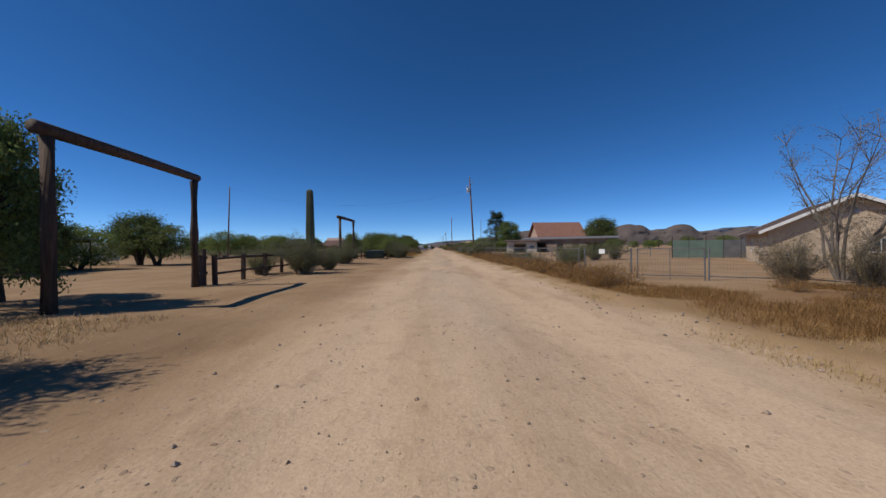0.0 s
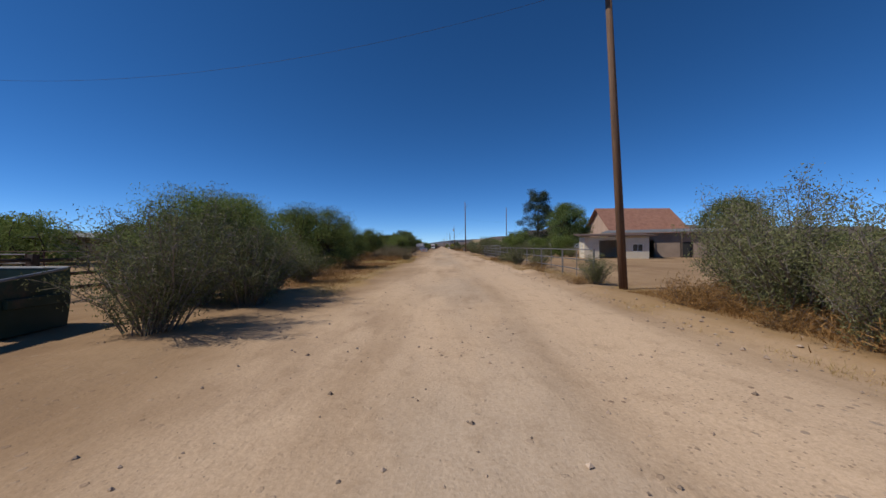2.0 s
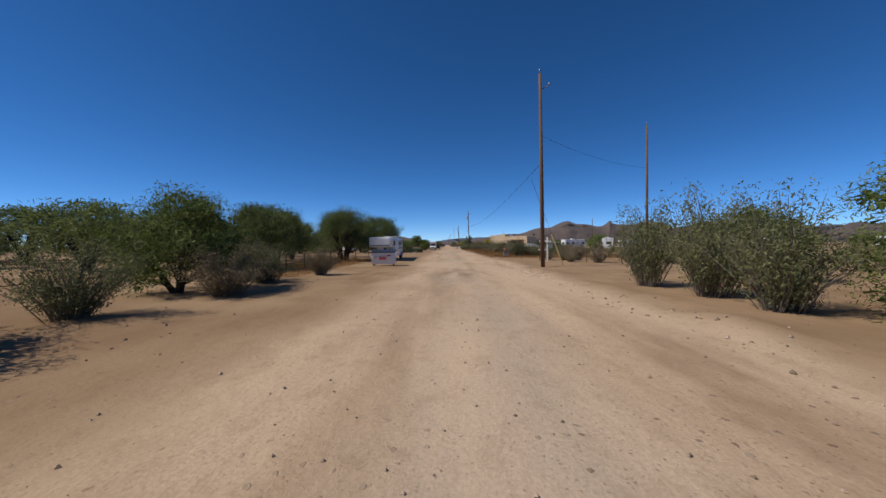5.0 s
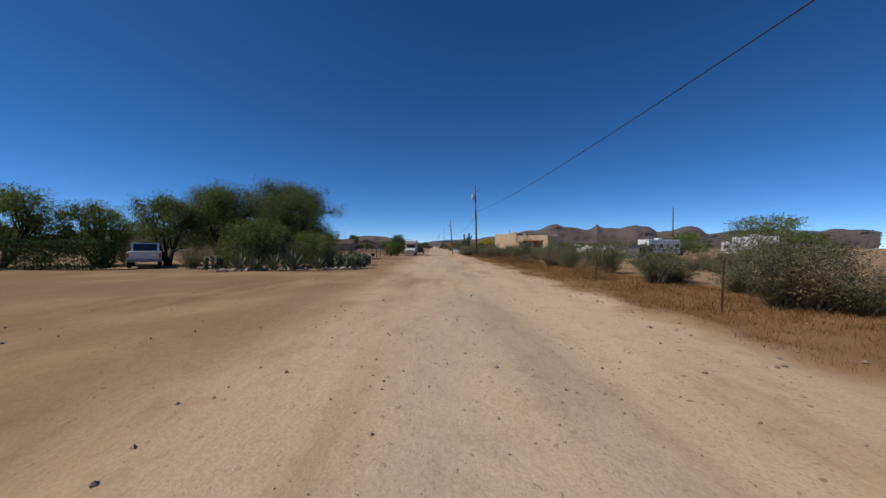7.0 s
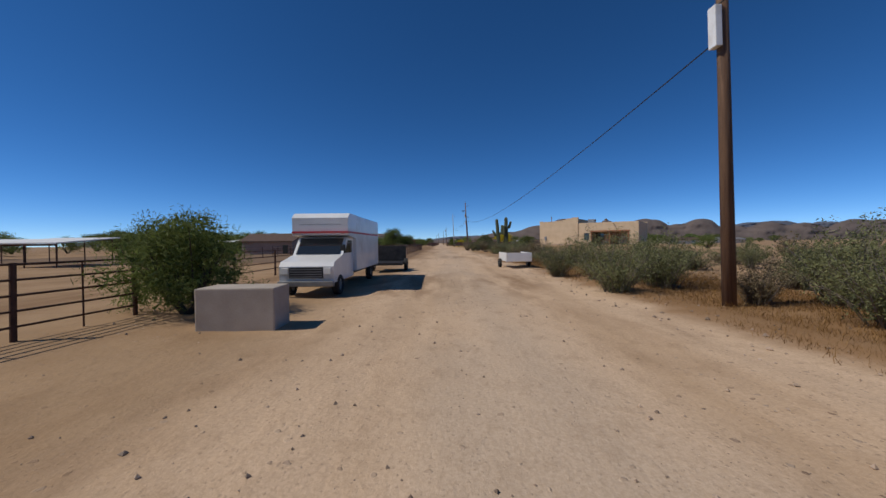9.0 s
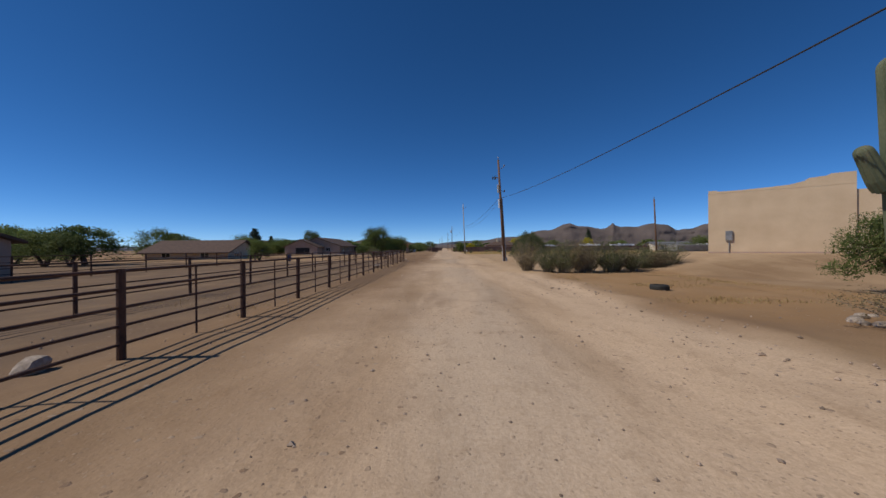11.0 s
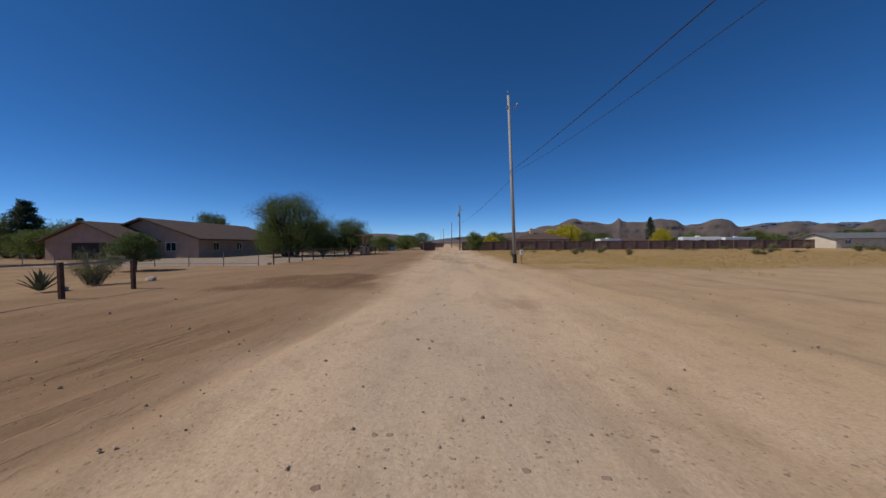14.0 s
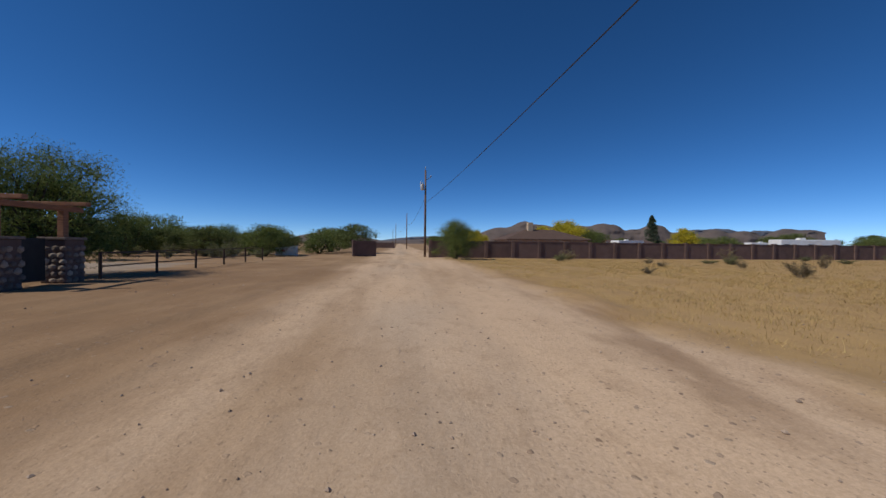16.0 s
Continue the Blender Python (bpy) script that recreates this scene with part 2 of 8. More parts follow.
EARTH = earth()
WOOD_DARK = surface("dark_weathered_timber", (0.038, 0.024, 0.017), (0.10, 0.062, 0.043), 2, 0.85, 0.5, fine=25, stretch=(6, 6, 0.6), spot=(0.13, 0.09, 0.064))
WOOD_GREY = surface("grey_brown_plank", (0.06, 0.042, 0.032), (0.16, 0.115, 0.085), 2, 0.9, 0.5, fine=30, stretch=(5, 5, 0.6))
WOOD_POLE = surface("utility_pole_timber", (0.085, 0.045, 0.027), (0.19, 0.108, 0.062), 2, 0.85, 0.5, fine=25, stretch=(7, 7, 0.35), spot=(0.07, 0.04, 0.025))
WOOD_RED = surface("red_brown_boards", (0.22, 0.09, 0.045), (0.34, 0.16, 0.08), 3, 0.8, 0.3, fine=30, stretch=(1, 1, 6))
PIPE_RUST = surface("rust_brown_pipe", (0.045, 0.022, 0.015), (0.12, 0.06, 0.038), 4, 0.7, 0.2, metal=0.3)
PIPE_GREY = surface("galvanised_pipe", (0.17, 0.16, 0.15), (0.29, 0.275, 0.26), 4, 0.45, 0.1, metal=0.6, spot=(0.30, 0.22, 0.16))
STEEL_GREY = surface("grey_weathered_pole", (0.27, 0.255, 0.235), (0.4, 0.385, 0.36), 1.5, 0.75, 0.3, metal=0.0, stretch=(2, 2, 0.4))
WHITE_METAL = surface("white_painted_metal", (0.66, 0.67, 0.67), (0.80, 0.80, 0.79), 1.2, 0.35, 0.03, coat=0.3, spot=(0.58, 0.54, 0.48))
WHITE_PAINT = surface("white_paint", (0.68, 0.67, 0.64), (0.80, 0.79, 0.76), 2, 0.6, 0.1)
GREY_CAN = surface("weathered_grey_enamel", (0.42, 0.43, 0.42), (0.56, 0.57, 0.56), 2, 0.5, 0.05, spot=(0.36, 0.34, 0.31))
GREY_METAL = surface("grey_metal", (0.20, 0.20, 0.20), (0.34, 0.34, 0.34), 3, 0.5, 0.1, metal=0.5)
DARK_METAL = surface("dark_metal", (0.02, 0.02, 0.02), (0.06, 0.055, 0.05), 4, 0.5, 0.1, metal=0.4)
GREEN_METAL = surface("dark_green_painted_steel", (0.012, 0.032, 0.020), (0.03, 0.06, 0.04), 2, 0.55, 0.1, spot=(0.08, 0.06, 0.04))
GREEN_PANEL = surface("pale_green_panel", (0.12, 0.18, 0.14), (0.18, 0.25, 0.2), 1.0, 0.7, 0.1)
RUBBER = surface("tyre_rubber", (0.012, 0.012, 0.012), (0.035, 0.033, 0.03), 6, 0.85, 0.3)
GLASS = pane_glass("dark_window_glass")
BLACK = surface("matt_black", (0.008, 0.008, 0.008), (0.02, 0.02, 0.02), 4, 0.7, 0.05)
CABLE = surface("black_cable", (0.012, 0.012, 0.013), (0.03, 0.03, 0.03), 3, 0.6, 0.0)
ADOBE = surface("tan_adobe_stucco", (0.50, 0.37, 0.24), (0.60, 0.46, 0.31), 0.8, 0.95, 0.4, fine=18)
STUCCO_TAN = surface("tan_stucco", (0.46, 0.35, 0.24), (0.56, 0.44, 0.31), 0.8, 0.95, 0.3, fine=18)
STUCCO_TAUPE = surface("taupe_stucco", (0.215, 0.16, 0.125), (0.29, 0.22, 0.175), 0.8, 0.95, 0.3, fine=18)
STUCCO_PINK = surface("dusty_pink_stucco", (0.36, 0.25, 0.19), (0.45, 0.32, 0.25), 0.8, 0.95, 0.3, fine=18)
STUCCO_CREAM = surface("cream_stucco", (0.52, 0.46, 0.36), (0.64, 0.57, 0.46), 0.8, 0.95, 0.3, fine=18)
ROOF_RED = surface("red_clay_tile", (0.21, 0.10, 0.072), (0.30, 0.155, 0.112), 1.5, 0.85, 0.3, spot=(0.20, 0.09, 0.06))
ROOF_BROWN = surface("brown_shingle", (0.062, 0.038, 0.029), (0.115, 0.07, 0.05), 2, 0.9, 0.4, rand=0.15)
ROOF_GREY = surface("grey_tin_roof", (0.15, 0.15, 0.15), (0.26, 0.25, 0.24), 1, 0.6, 0.1, metal=0.3)
ROOF_WHITE = surface("white_tin_roof", (0.62, 0.62, 0.60), (0.75, 0.75, 0.73), 1, 0.6, 0.05)
BLOCKWALL = surface("brown_block_wall", (0.115, 0.073, 0.062), (0.17, 0.108, 0.09), 1.0, 0.95, 0.3, rand=0.12)
MORTAR = surface("brown_mortar", (0.10, 0.064, 0.054), (0.15, 0.098, 0.082), 2.0, 0.95, 0.3)
CONCRETE = surface("weathered_concrete", (0.34, 0.29, 0.24), (0.46, 0.40, 0.34), 2, 0.95, 0.4)
STONE = surface("pale_field_stone", (0.21, 0.165, 0.128), (0.38, 0.31, 0.25), 3, 0.95, 0.5, rand=0.3)
STONE_DARK = surface("dark_field_stone", (0.10, 0.075, 0.06), (0.22, 0.17, 0.14), 3, 0.95, 0.5, rand=0.3)
PEBBLE = surface("pebbles", (0.2, 0.14, 0.1), (0.4, 0.31, 0.235), 3, 0.95, 0.2, island=0.4)
BARK = surface("dark_bark", (0.03, 0.022, 0.017), (0.085, 0.065, 0.05), 4, 0.95, 0.6, stretch=(4, 4, 1))
BARK_GREY = surface("grey_stem", (0.11, 0.09, 0.075), (0.22, 0.19, 0.16), 4, 0.95, 0.4, stretch=(4, 4, 1))
SAGUARO = surface("saguaro_skin", (0.055, 0.075, 0.038), (0.14, 0.15, 0.085), 2, 0.8, 0.4, stretch=(1, 1, 0.4), spot=(0.20, 0.16, 0.10))
SAGUARO_OLD = surface("old_saguaro_skin", (0.04, 0.038, 0.03), (0.10, 0.09, 0.065), 2, 0.9, 0.5, stretch=(1, 1, 0.4))
LEAF_MESQ = foliage("mesquite_leaves", (0.075, 0.102, 0.029), (0.205, 0.24, 0.082), 0.35)
LEAF_PALO = foliage("palo_verde_leaves", (0.078, 0.112, 0.025), (0.225, 0.27, 0.078), 0.35)
LEAF_CREO = foliage("creosote_leaves", (0.095, 0.105, 0.044), (0.235, 0.24, 0.112), 0.3)
LEAF_GREY = foliage("saltbush_leaves", (0.145, 0.115, 0.066), (0.31, 0.25, 0.145), 0.25)
LEAF_PEPPER = foliage("pepper_leaves", (0.09, 0.108, 0.048), (0.22, 0.245, 0.115), 0.35)
LEAF_DARK = foliage("dark_green_leaves", (0.022, 0.042, 0.016), (0.075, 0.115, 0.04))
LEAF_PINE = foliage("pine_needles", (0.035, 0.055, 0.035), (0.09, 0.115, 0.065), 0.15)
LEAF_ASH = foliage("ash_leaves", (0.075, 0.112, 0.035), (0.19, 0.24, 0.08), 0.35)
LEAF_YELLOW = foliage("yellow_blossom", (0.34, 0.30, 0.02), (0.62, 0.52, 0.05))
LEAF_AGAVE = foliage("agave_leaves", (0.085, 0.105, 0.066), (0.19, 0.205, 0.135), 0.05)
LEAF_PEAR = foliage("prickly_pear_pads", (0.05, 0.07, 0.04), (0.12, 0.135, 0.075), 0.05)
GRASS_GOLD = foliage("golden_dry_grass", (0.34, 0.235, 0.09), (0.58, 0.43, 0.19), 0.3)
GRASS_RED = foliage("red_brown_dry_weeds", (0.185, 0.098, 0.036), (0.40, 0.235, 0.09), 0.3)
GRASS_PALE = foliage("pale_dry_grass", (0.28, 0.185, 0.08), (0.48, 0.35, 0.185), 0.2)
HILL = surface("desert_hill_rock", (0.088, 0.069, 0.063), (0.145, 0.112, 0.098), 0.006, 1.0, 0.6, fine=0.05)
# blue-grey of distant haze is put into this base colour
HILL_FAR = surface("far_range_haze_tint", (0.095, 0.105, 0.135), (0.115, 0.125, 0.155), 0.002, 1.0, 0.2, fine=0.02)
SIGN_RED = surface("red_print", (0.42, 0.03, 0.035), (0.5, 0.06, 0.06), 6, 0.5, 0.0)
SIGN_PINK = surface("faded_pink_print", (0.5, 0.33, 0.32), (0.62, 0.45, 0.44), 8, 0.6, 0.0)
SIGN_DARK = surface("dark_print", (0.03, 0.03, 0.035), (0.06, 0.06, 0.065), 6, 0.5, 0.0)
ORANGE = surface("orange_paint", (0.62, 0.16, 0.02), (0.75, 0.25, 0.04), 5, 0.6, 0.1)
YELLOW = surface("yellow_plastic", (0.55, 0.42, 0.12), (0.7, 0.56, 0.2), 5, 0.6, 0.1)
BLUE = surface("blue_plastic", (0.01, 0.03, 0.10), (0.02, 0.05, 0.16), 5, 0.5, 0.1)
TARP = surface("pale_weathered_tarp", (0.55, 0.53, 0.50), (0.74, 0.72, 0.68), 3, 0.7, 0.5)
TARP_GREY = surface("grey_weathered_tarp", (0.2, 0.19, 0.175), (0.32, 0.3, 0.28), 2, 0.8, 0.5)
TARP_DARK = surface("dark_tarp", (0.02, 0.02, 0.022), (0.06, 0.06, 0.06), 3, 0.6, 0.4)
PLANK_TAN = surface("tan_boards", (0.28, 0.165, 0.08), (0.42, 0.26, 0.14), 3, 0.8, 0.3, fine=30, stretch=(6, 1, 0.5), rand=0.12)
ROOF_PINK = surface("pink_sheet_roof", (0.33, 0.235, 0.2), (0.44, 0.32, 0.28), 2, 0.6, 0.1)
LID = surface("black_plastic_lid", (0.018, 0.018, 0.02), (0.04, 0.04, 0.042), 6, 0.4, 0.1)
# greyer than the lid: the ribs' reflected sheen is put into the colour
LID_RIB = surface("lid_rib_sheen", (0.06, 0.06, 0.065), (0.12, 0.12, 0.125), 6, 0.35, 0.1)


# ---- building tools ----
def part(name, bm, material, parent, label="", smooth=False):
    me = bpy.data.meshes.new(name)
    if smooth:
        for f in bm.faces:
            f.smooth = True
    bm.to_mesh(me)
    bm.free()
    me.materials.append(material)
    ob = new(name, me)
    ob.parent = parent
    if label:
        ob["label"] = label
    return ob


def thing(name, x, y, rz=0.0, label="", category="", group="", z=0.0, kind=""):
    ob = new(name)
    ob.empty_display_size = 0.2
    ob.matrix_basis = pose(x, y, z, 0, 0, rz)
    return tagged(ob, label, category, group, kind)


def solid(name, bm, material, label="", category="", kind="", x=0, y=0, rz=0.0, smooth=False, group=""):
    ob = part(name, bm, material, None, "", smooth)
    ob.matrix_basis = pose(x, y, 0, 0, 0, rz)
    return tagged(ob, label, category, group, kind)


def box(x0, x1, y0, y1, z0, z1, r=0.0, bm=None):
    bm = bm or bmesh.new()
    m = Matrix.Translation(((x0 + x1) / 2, (y0 + y1) / 2, (z0 + z1) / 2)) @ Matrix.Diagonal((x1 - x0, y1 - y0, z1 - z0, 1))
    g = bmesh.ops.create_cube(bm, size=1, matrix=m)
    if r > 0:
        es = list({e for v in g["verts"] for e in v.link_edges})
        bmesh.ops.bevel(bm, geom=es, offset=r, segments=2, profile=0.6, affect="EDGES")
    return bm


def rod(p, q, r, r2=None, seg=8, bm=None):
    bm = bm or bmesh.new()
    p, q = Vector(p), Vector(q)
    d = q - p
    m = Matrix.Translation((p + q) / 2) @ d.to_track_quat("Z", "Y").to_matrix().to_4x4()
    bmesh.ops.create_cone(bm, cap_ends=True, segments=seg, radius1=r, radius2=r if r2 is None else r2, depth=d.length, matrix=m)
    return bm


def chain(pts, radii, seg=7, bm=None):
    """A bent, tapered tube through the points."""
    bm = bm or bmesh.new()
    rings = []
    pts = [Vector(p) for p in pts]
    for i, p in enumerate(pts):
        d = pts[min(i + 1, len(pts) - 1)] - pts[max(i - 1, 0)]
        q = d.to_track_quat("Z", "Y")
        r = radii[i] if isinstance(radii, (list, tuple)) else radii
        rings.append([bm.verts.new(p + q @ Vector((r * math.cos(a), r * math.sin(a), 0))) for a in (2 * math.pi * k / seg for k in range(seg))])
    for a, b in zip(rings, rings[1:]):
        for k in range(seg):
            bm.faces.new((a[k], a[(k + 1) % seg], b[(k + 1) % seg], b[k]))
    bm.faces.new(rings[0][::-1])
    bm.faces.new(rings[-1])
    return bm


def prism(profile, lo, hi, axis="x", bm=None):
    """Extrudes a closed outline: for axis x the outline is (y, z), for y it is (x, z), for z it is (x, y)."""
    bm = bm or bmesh.new()

    def at(p, s):
        return {"x": (s, p[0], p[1]), "y": (p[0], s, p[1]), "z": (p[0], p[1], s)}[axis]

    a = [bm.verts.new(at(p, lo)) for p in profile]
    b = [bm.verts.new(at(p, hi)) for p in profile]
    n = len(profile)
    bm.faces.new(a)
    bm.faces.new(b[::-1])
    for i in range(n):
        bm.faces.new((a[i], b[i], b[(i + 1) % n], a[(i + 1) % n]))
    bmesh.ops.recalc_face_normals(bm, faces=bm.faces)
    return bm


def quads(name, corners, material):
    """A mesh from an array of separate faces (n, corners, 3)."""
    n, k = len(corners), len(corners[0])
    me = bpy.data.meshes.new(name)
    me.vertices.add(k * n)
    me.vertices.foreach_set("co", np.asarray(corners, dtype=np.float32).ravel())
    me.loops.add(k * n)
    me.loops.foreach_set("vertex_index", np.arange(k * n, dtype=np.int32))
    me.polygons.add(n)
    me.polygons.foreach_set("loop_start", np.arange(0, k * n, k, dtype=np.int32))
    me.polygons.foreach_set("loop_total", np.full(n, k, dtype=np.int32))
    me.materials.append(material)
    me.update(calc_edges=True)
    return me


def leaf_quads(rng, centre, length, width, down=0.0):
    """Pointed leaves at the centres, turned at random."""
    n = len(centre)
    a = rng.normal(size=(n, 3))
    a[:, 2] -= down
    a /= np.linalg.norm(a, axis=1)[:, None]
    b = np.cross(a, rng.normal(size=(n, 3)))
    b /= np.linalg.norm(b, axis=1)[:, None] + 1e-9
    s = rng.uniform(0.6, 1.3, (n, 1))
    a, b = a * length * s / 2, b * width * s / 2
    return np.stack([centre + a, centre - a + b, centre - a - b], axis=1)


# ---- plants ----
def crown_points(rng, clumps, leaves, spread, flat=0.7):
    idx = rng.integers(0, len(clumps), leaves)
    off = np.clip(rng.normal(size=(leaves, 3)), -1.6, 1.6) * spread * np.array([1, 1, flat])
    return clumps[idx] + off


def grow(kind, seed, detail=1.0):
    """Trunk mesh and crown mesh of a plant of its usual size."""
    rng = np.random.default_rng(seed)
    rnd = random.Random(seed)
    bm = bmesh.new()
    if kind in ("mesquite", "palo_verde", "ash", "yellow"):
        h, r, low = {"mesquite": (5.0, 3.2, 1.3), "palo_verde": (5.0, 3.3, 0.5), "ash": (6.0, 2.6, 1.4), "yellow": (4.5, 2.8, 0.8)}[kind]
        if detail < 0.12:
            low *= 0.25
        k = {"mesquite": 90, "palo_verde": 110, "ash": 110, "yellow": 90}[kind]
        d = rng.normal(size=(k, 3))
        d /= np.linalg.norm(d, axis=1)[:, None]
        d[:, 2] = np.abs(d[:, 2]) * 1.0 - 0.25 * (rng.random(k) < 0.45)
        rad = rng.uniform(0.45, 1.0, (k, 1)) ** 0.6
        clumps = d * rad * np.array([r, r, h - low]) * 0.86
        lump = (0.75 + 0.5 * rng.random(k)) if kind != "ash" else (0.88 + 0.24 * rng.random(k))
        clumps *= lump[:, None]
        clumps[:, 2] = np.clip(clumps[:, 2], -0.22 * h, None) + low + 0.12 * h
        fill = rng.random(k) < (0.4 if kind == "palo_verde" or detail < 0.12 else 0.12)
        clumps[fill, 2] *= rng.uniform(0.25, 0.9, fill.sum())
        top = np.percentile(clumps[:, 2], 88)
        clumps[:, 2] = np.minimum(clumps[:, 2] * (h - 0.6) / top, h - 0.25 - 0.3 * rng.random(k))
        rho = np.minimum(np.hypot(clumps[:, 0], clumps[:, 1]) / (r * 1.02), 1.0)
        dome = (h - 0.25) * np.sqrt(1 - (0.85 if kind == "ash" else 0.7) * rho ** 2)
        clumps[:, 2] = np.minimum(clumps[:, 2], dome - 0.7 * rng.random(k) ** 2)
        stems = 4 if kind != "ash" else 1
        base = []
        for s in range(stems):
            a = 2 * math.pi * (s + rnd.random()) / stems
            p1 = Vector((0.35 * math.cos(a), 0.35 * math.sin(a), low * 0.6)) if stems > 1 else Vector((0.03, 0, low * 0.8))
            p2 = Vector((1.0 * math.cos(a), 1.0 * math.sin(a), low + 0.2 * h)) if stems > 1 else Vector((0.1, 0.05, low + 0.25 * h))
            chain([(0.10 * math.cos(a), 0.10 * math.sin(a), -0.05), p1, p2], [0.17, 0.13, 0.09] if stems > 1 else [0.22, 0.17, 0.11], 7, bm)
            base.append((p1, p2))
        for c in clumps[:: 1 if detail > 2 else 3 if detail > 0.5 else 12]:
            p1, p2 = min(base, key=lambda b: (b[1] - Vector(c)).length)
            s = p2 if rnd.random() < 0.7 else p1
            mid = (s * 0.45 + Vector(c) * 0.55) + Vector((rnd.uniform(-0.2, 0.2), rnd.uniform(-0.2, 0.2), rnd.uniform(0, 0.25)))
            chain([s, mid, c], [0.06, 0.035, 0.012], 5, bm)
        n = int({"mesquite": 19000, "palo_verde": 20000, "ash": 16000, "yellow": 12000}[kind] * detail)
        sp = {"mesquite": 0.38, "palo_verde": 0.46, "ash": 0.36, "yellow": 0.40}[kind]
        pts = crown_points(rng, clumps, n, sp)
        size = {"mesquite": (0.17, 0.036), "palo_verde": (0.17, 0.036), "ash": (0.13, 0.075), "yellow": (0.13, 0.09)}[kind]
        mat = {"mesquite": LEAF_MESQ, "palo_verde": LEAF_PALO, "ash": LEAF_ASH, "yellow": LEAF_YELLOW}[kind]
        grow_by = detail ** -0.5
        q = leaf_quads(rng, pts, size[0] * grow_by, size[1] * grow_by, 0.3)
        core = crown_points(rng, clumps * np.array([0.93, 0.93, 0.97]), int(k * 26 * max(detail, 0.22)), 0.26 if detail > 0.12 else 0.34)
        q = np.concatenate([q, leaf_quads(rng, core, *((0.34, 0.12) if detail < 2 else (0.22, 0.05)), 0.2) if detail > 0.12 else leaf_quads(rng, core, 0.55, 0.30, 0.2)])
        bark = BARK
    elif kind == "pine":
        h = 13.0
        chain([(0, 0, -0.1), (0.1, 0, 4), (0.0, 0.1, 8), (0.1, 0, 12.4)], [0.28, 0.22, 0.14, 0.04], 8, bm)
        clumps = []
        for z in np.linspace(2.6, 12.3, 12):
            reach = 2.9 * (1 - ((z - 5.0) / 8.6) ** 2) + 0.15
            for j in range(4 if z < 11.5 else 2):
                a = rnd.uniform(0, 6.283)
                rr = reach * rnd.uniform(0.4, 1.1)
                c = Vector((rr * math.cos(a), rr * math.sin(a), z + 0.15 * rr + rnd.uniform(-0.5, 0.5)))
                chain([(0, 0, z - 0.3), c * 0.6 + Vector((0, 0, (z - 0.1) * 0.4)), c], [0.07, 0.05, 0.02], 5, bm)
                for _ in range(7):
                    clumps.append(c + Vector((rnd.uniform(-0.5, 0.5), rnd.uniform(-0.5, 0.5), rnd.uniform(-0.35, 0.45))))
        pts = crown_points(rng, np.array(clumps), int(30000 * detail), 0.36, 0.9)
        q = leaf_quads(rng, pts, 0.28, 0.07)
        mat, bark = LEAF_PINE, BARK
    elif kind == "conifer":
        h = 8.0
        chain([(0, 0, -0.1), (0.05, 0, 4), (0.0, 0.03, 7.9)], [0.2, 0.12, 0.02], 7, bm)
        clumps = []
        for z in np.linspace(0.7, 7.9, 26):
            reach = 2.35 * (1 - z / 8.3) ** 0.75
            for j in range(9):
                a = rnd.uniform(0, 6.283)
                rr = reach * rnd.uniform(0.35, 1.08)
                clumps.append((rr * math.cos(a), rr * math.sin(a), z + rnd.uniform(-0.15, 0.25)))
        pts = crown_points(rng, np.array(clumps), int(9000 * detail), 0.2, 0.7)
        q = leaf_quads(rng, pts, 0.36, 0.10)
        mat, bark = LEAF_PINE, BARK
    elif kind in ("creosote", "saltbush"):
        tips = []
        n_st = 80 if detail > 0.5 else 26
        for s in range(n_st):
            a = rnd.uniform(0, 6.283)
            lean = rnd.uniform(0.1, 1.25)
            hh = rnd.triangular(0.7, 2.2, 1.5) * (1.15 - 0.5 * lean)
            rr = lean * hh * 1.0 + 0.1
            b0 = Vector((0.3 * lean * math.cos(a), 0.3 * lean * math.sin(a), 0))
            p1 = Vector((rr * 0.5 * math.cos(a + 0.2), rr * 0.5 * math.sin(a + 0.2), hh * 0.5))
            p2 = Vector((rr * math.cos(a), rr * math.sin(a), hh))
            chain([b0, p1, p2], [0.014, 0.010, 0.004], 3, bm)
            for f in (-0.55, -0.2, 0.1, 0.35, 0.6, 0.8, 0.97):
                p = p1.lerp(p2, f) if f > 0 else p1.lerp(b0, -f)
                for _ in range(2):
                    tip = p + Vector((rnd.uniform(-0.2, 0.2), rnd.uniform(-0.2, 0.2), rnd.uniform(-0.05, 0.2)))
                    tips.append(tip)
                    if detail > 2 and f > 0:
                        chain([p, tip], [0.005, 0.003], 3, bm)
        pts = crown_points(rng, np.array(tips), int(11000 * detail), 0.07, 1.1)
        pts = pts[pts[:, 2] > 0.05]
        g = detail ** -0.5
        q = leaf_quads(rng, pts, 0.062 * g, 0.026 * g)
        mat, bark = (LEAF_CREO if kind == "creosote" else LEAF_GREY), BARK_GREY
    elif kind == "wispy":
        tips = []
        for s in range(9):
            a = 2 * math.pi * (s + rnd.random()) / 9
            lean = rnd.uniform(0.1, 0.5)
            p, d = Vector((0.15 * math.cos(a), 0.15 * math.sin(a), -0.05)), Vector((lean * math.cos(a), lean * math.sin(a), 1)).normalized()
            line = [p]
            for k in range(6):
                d = (d + Vector((rnd.uniform(-0.25, 0.25), rnd.uniform(-0.25, 0.25), 0.05))).normalized()
                p = p + d * rnd.uniform(0.75, 1.1)
                line.append(p)
            chain(line, [0.075 - 0.011 * k for k in range(7)], 5, bm)
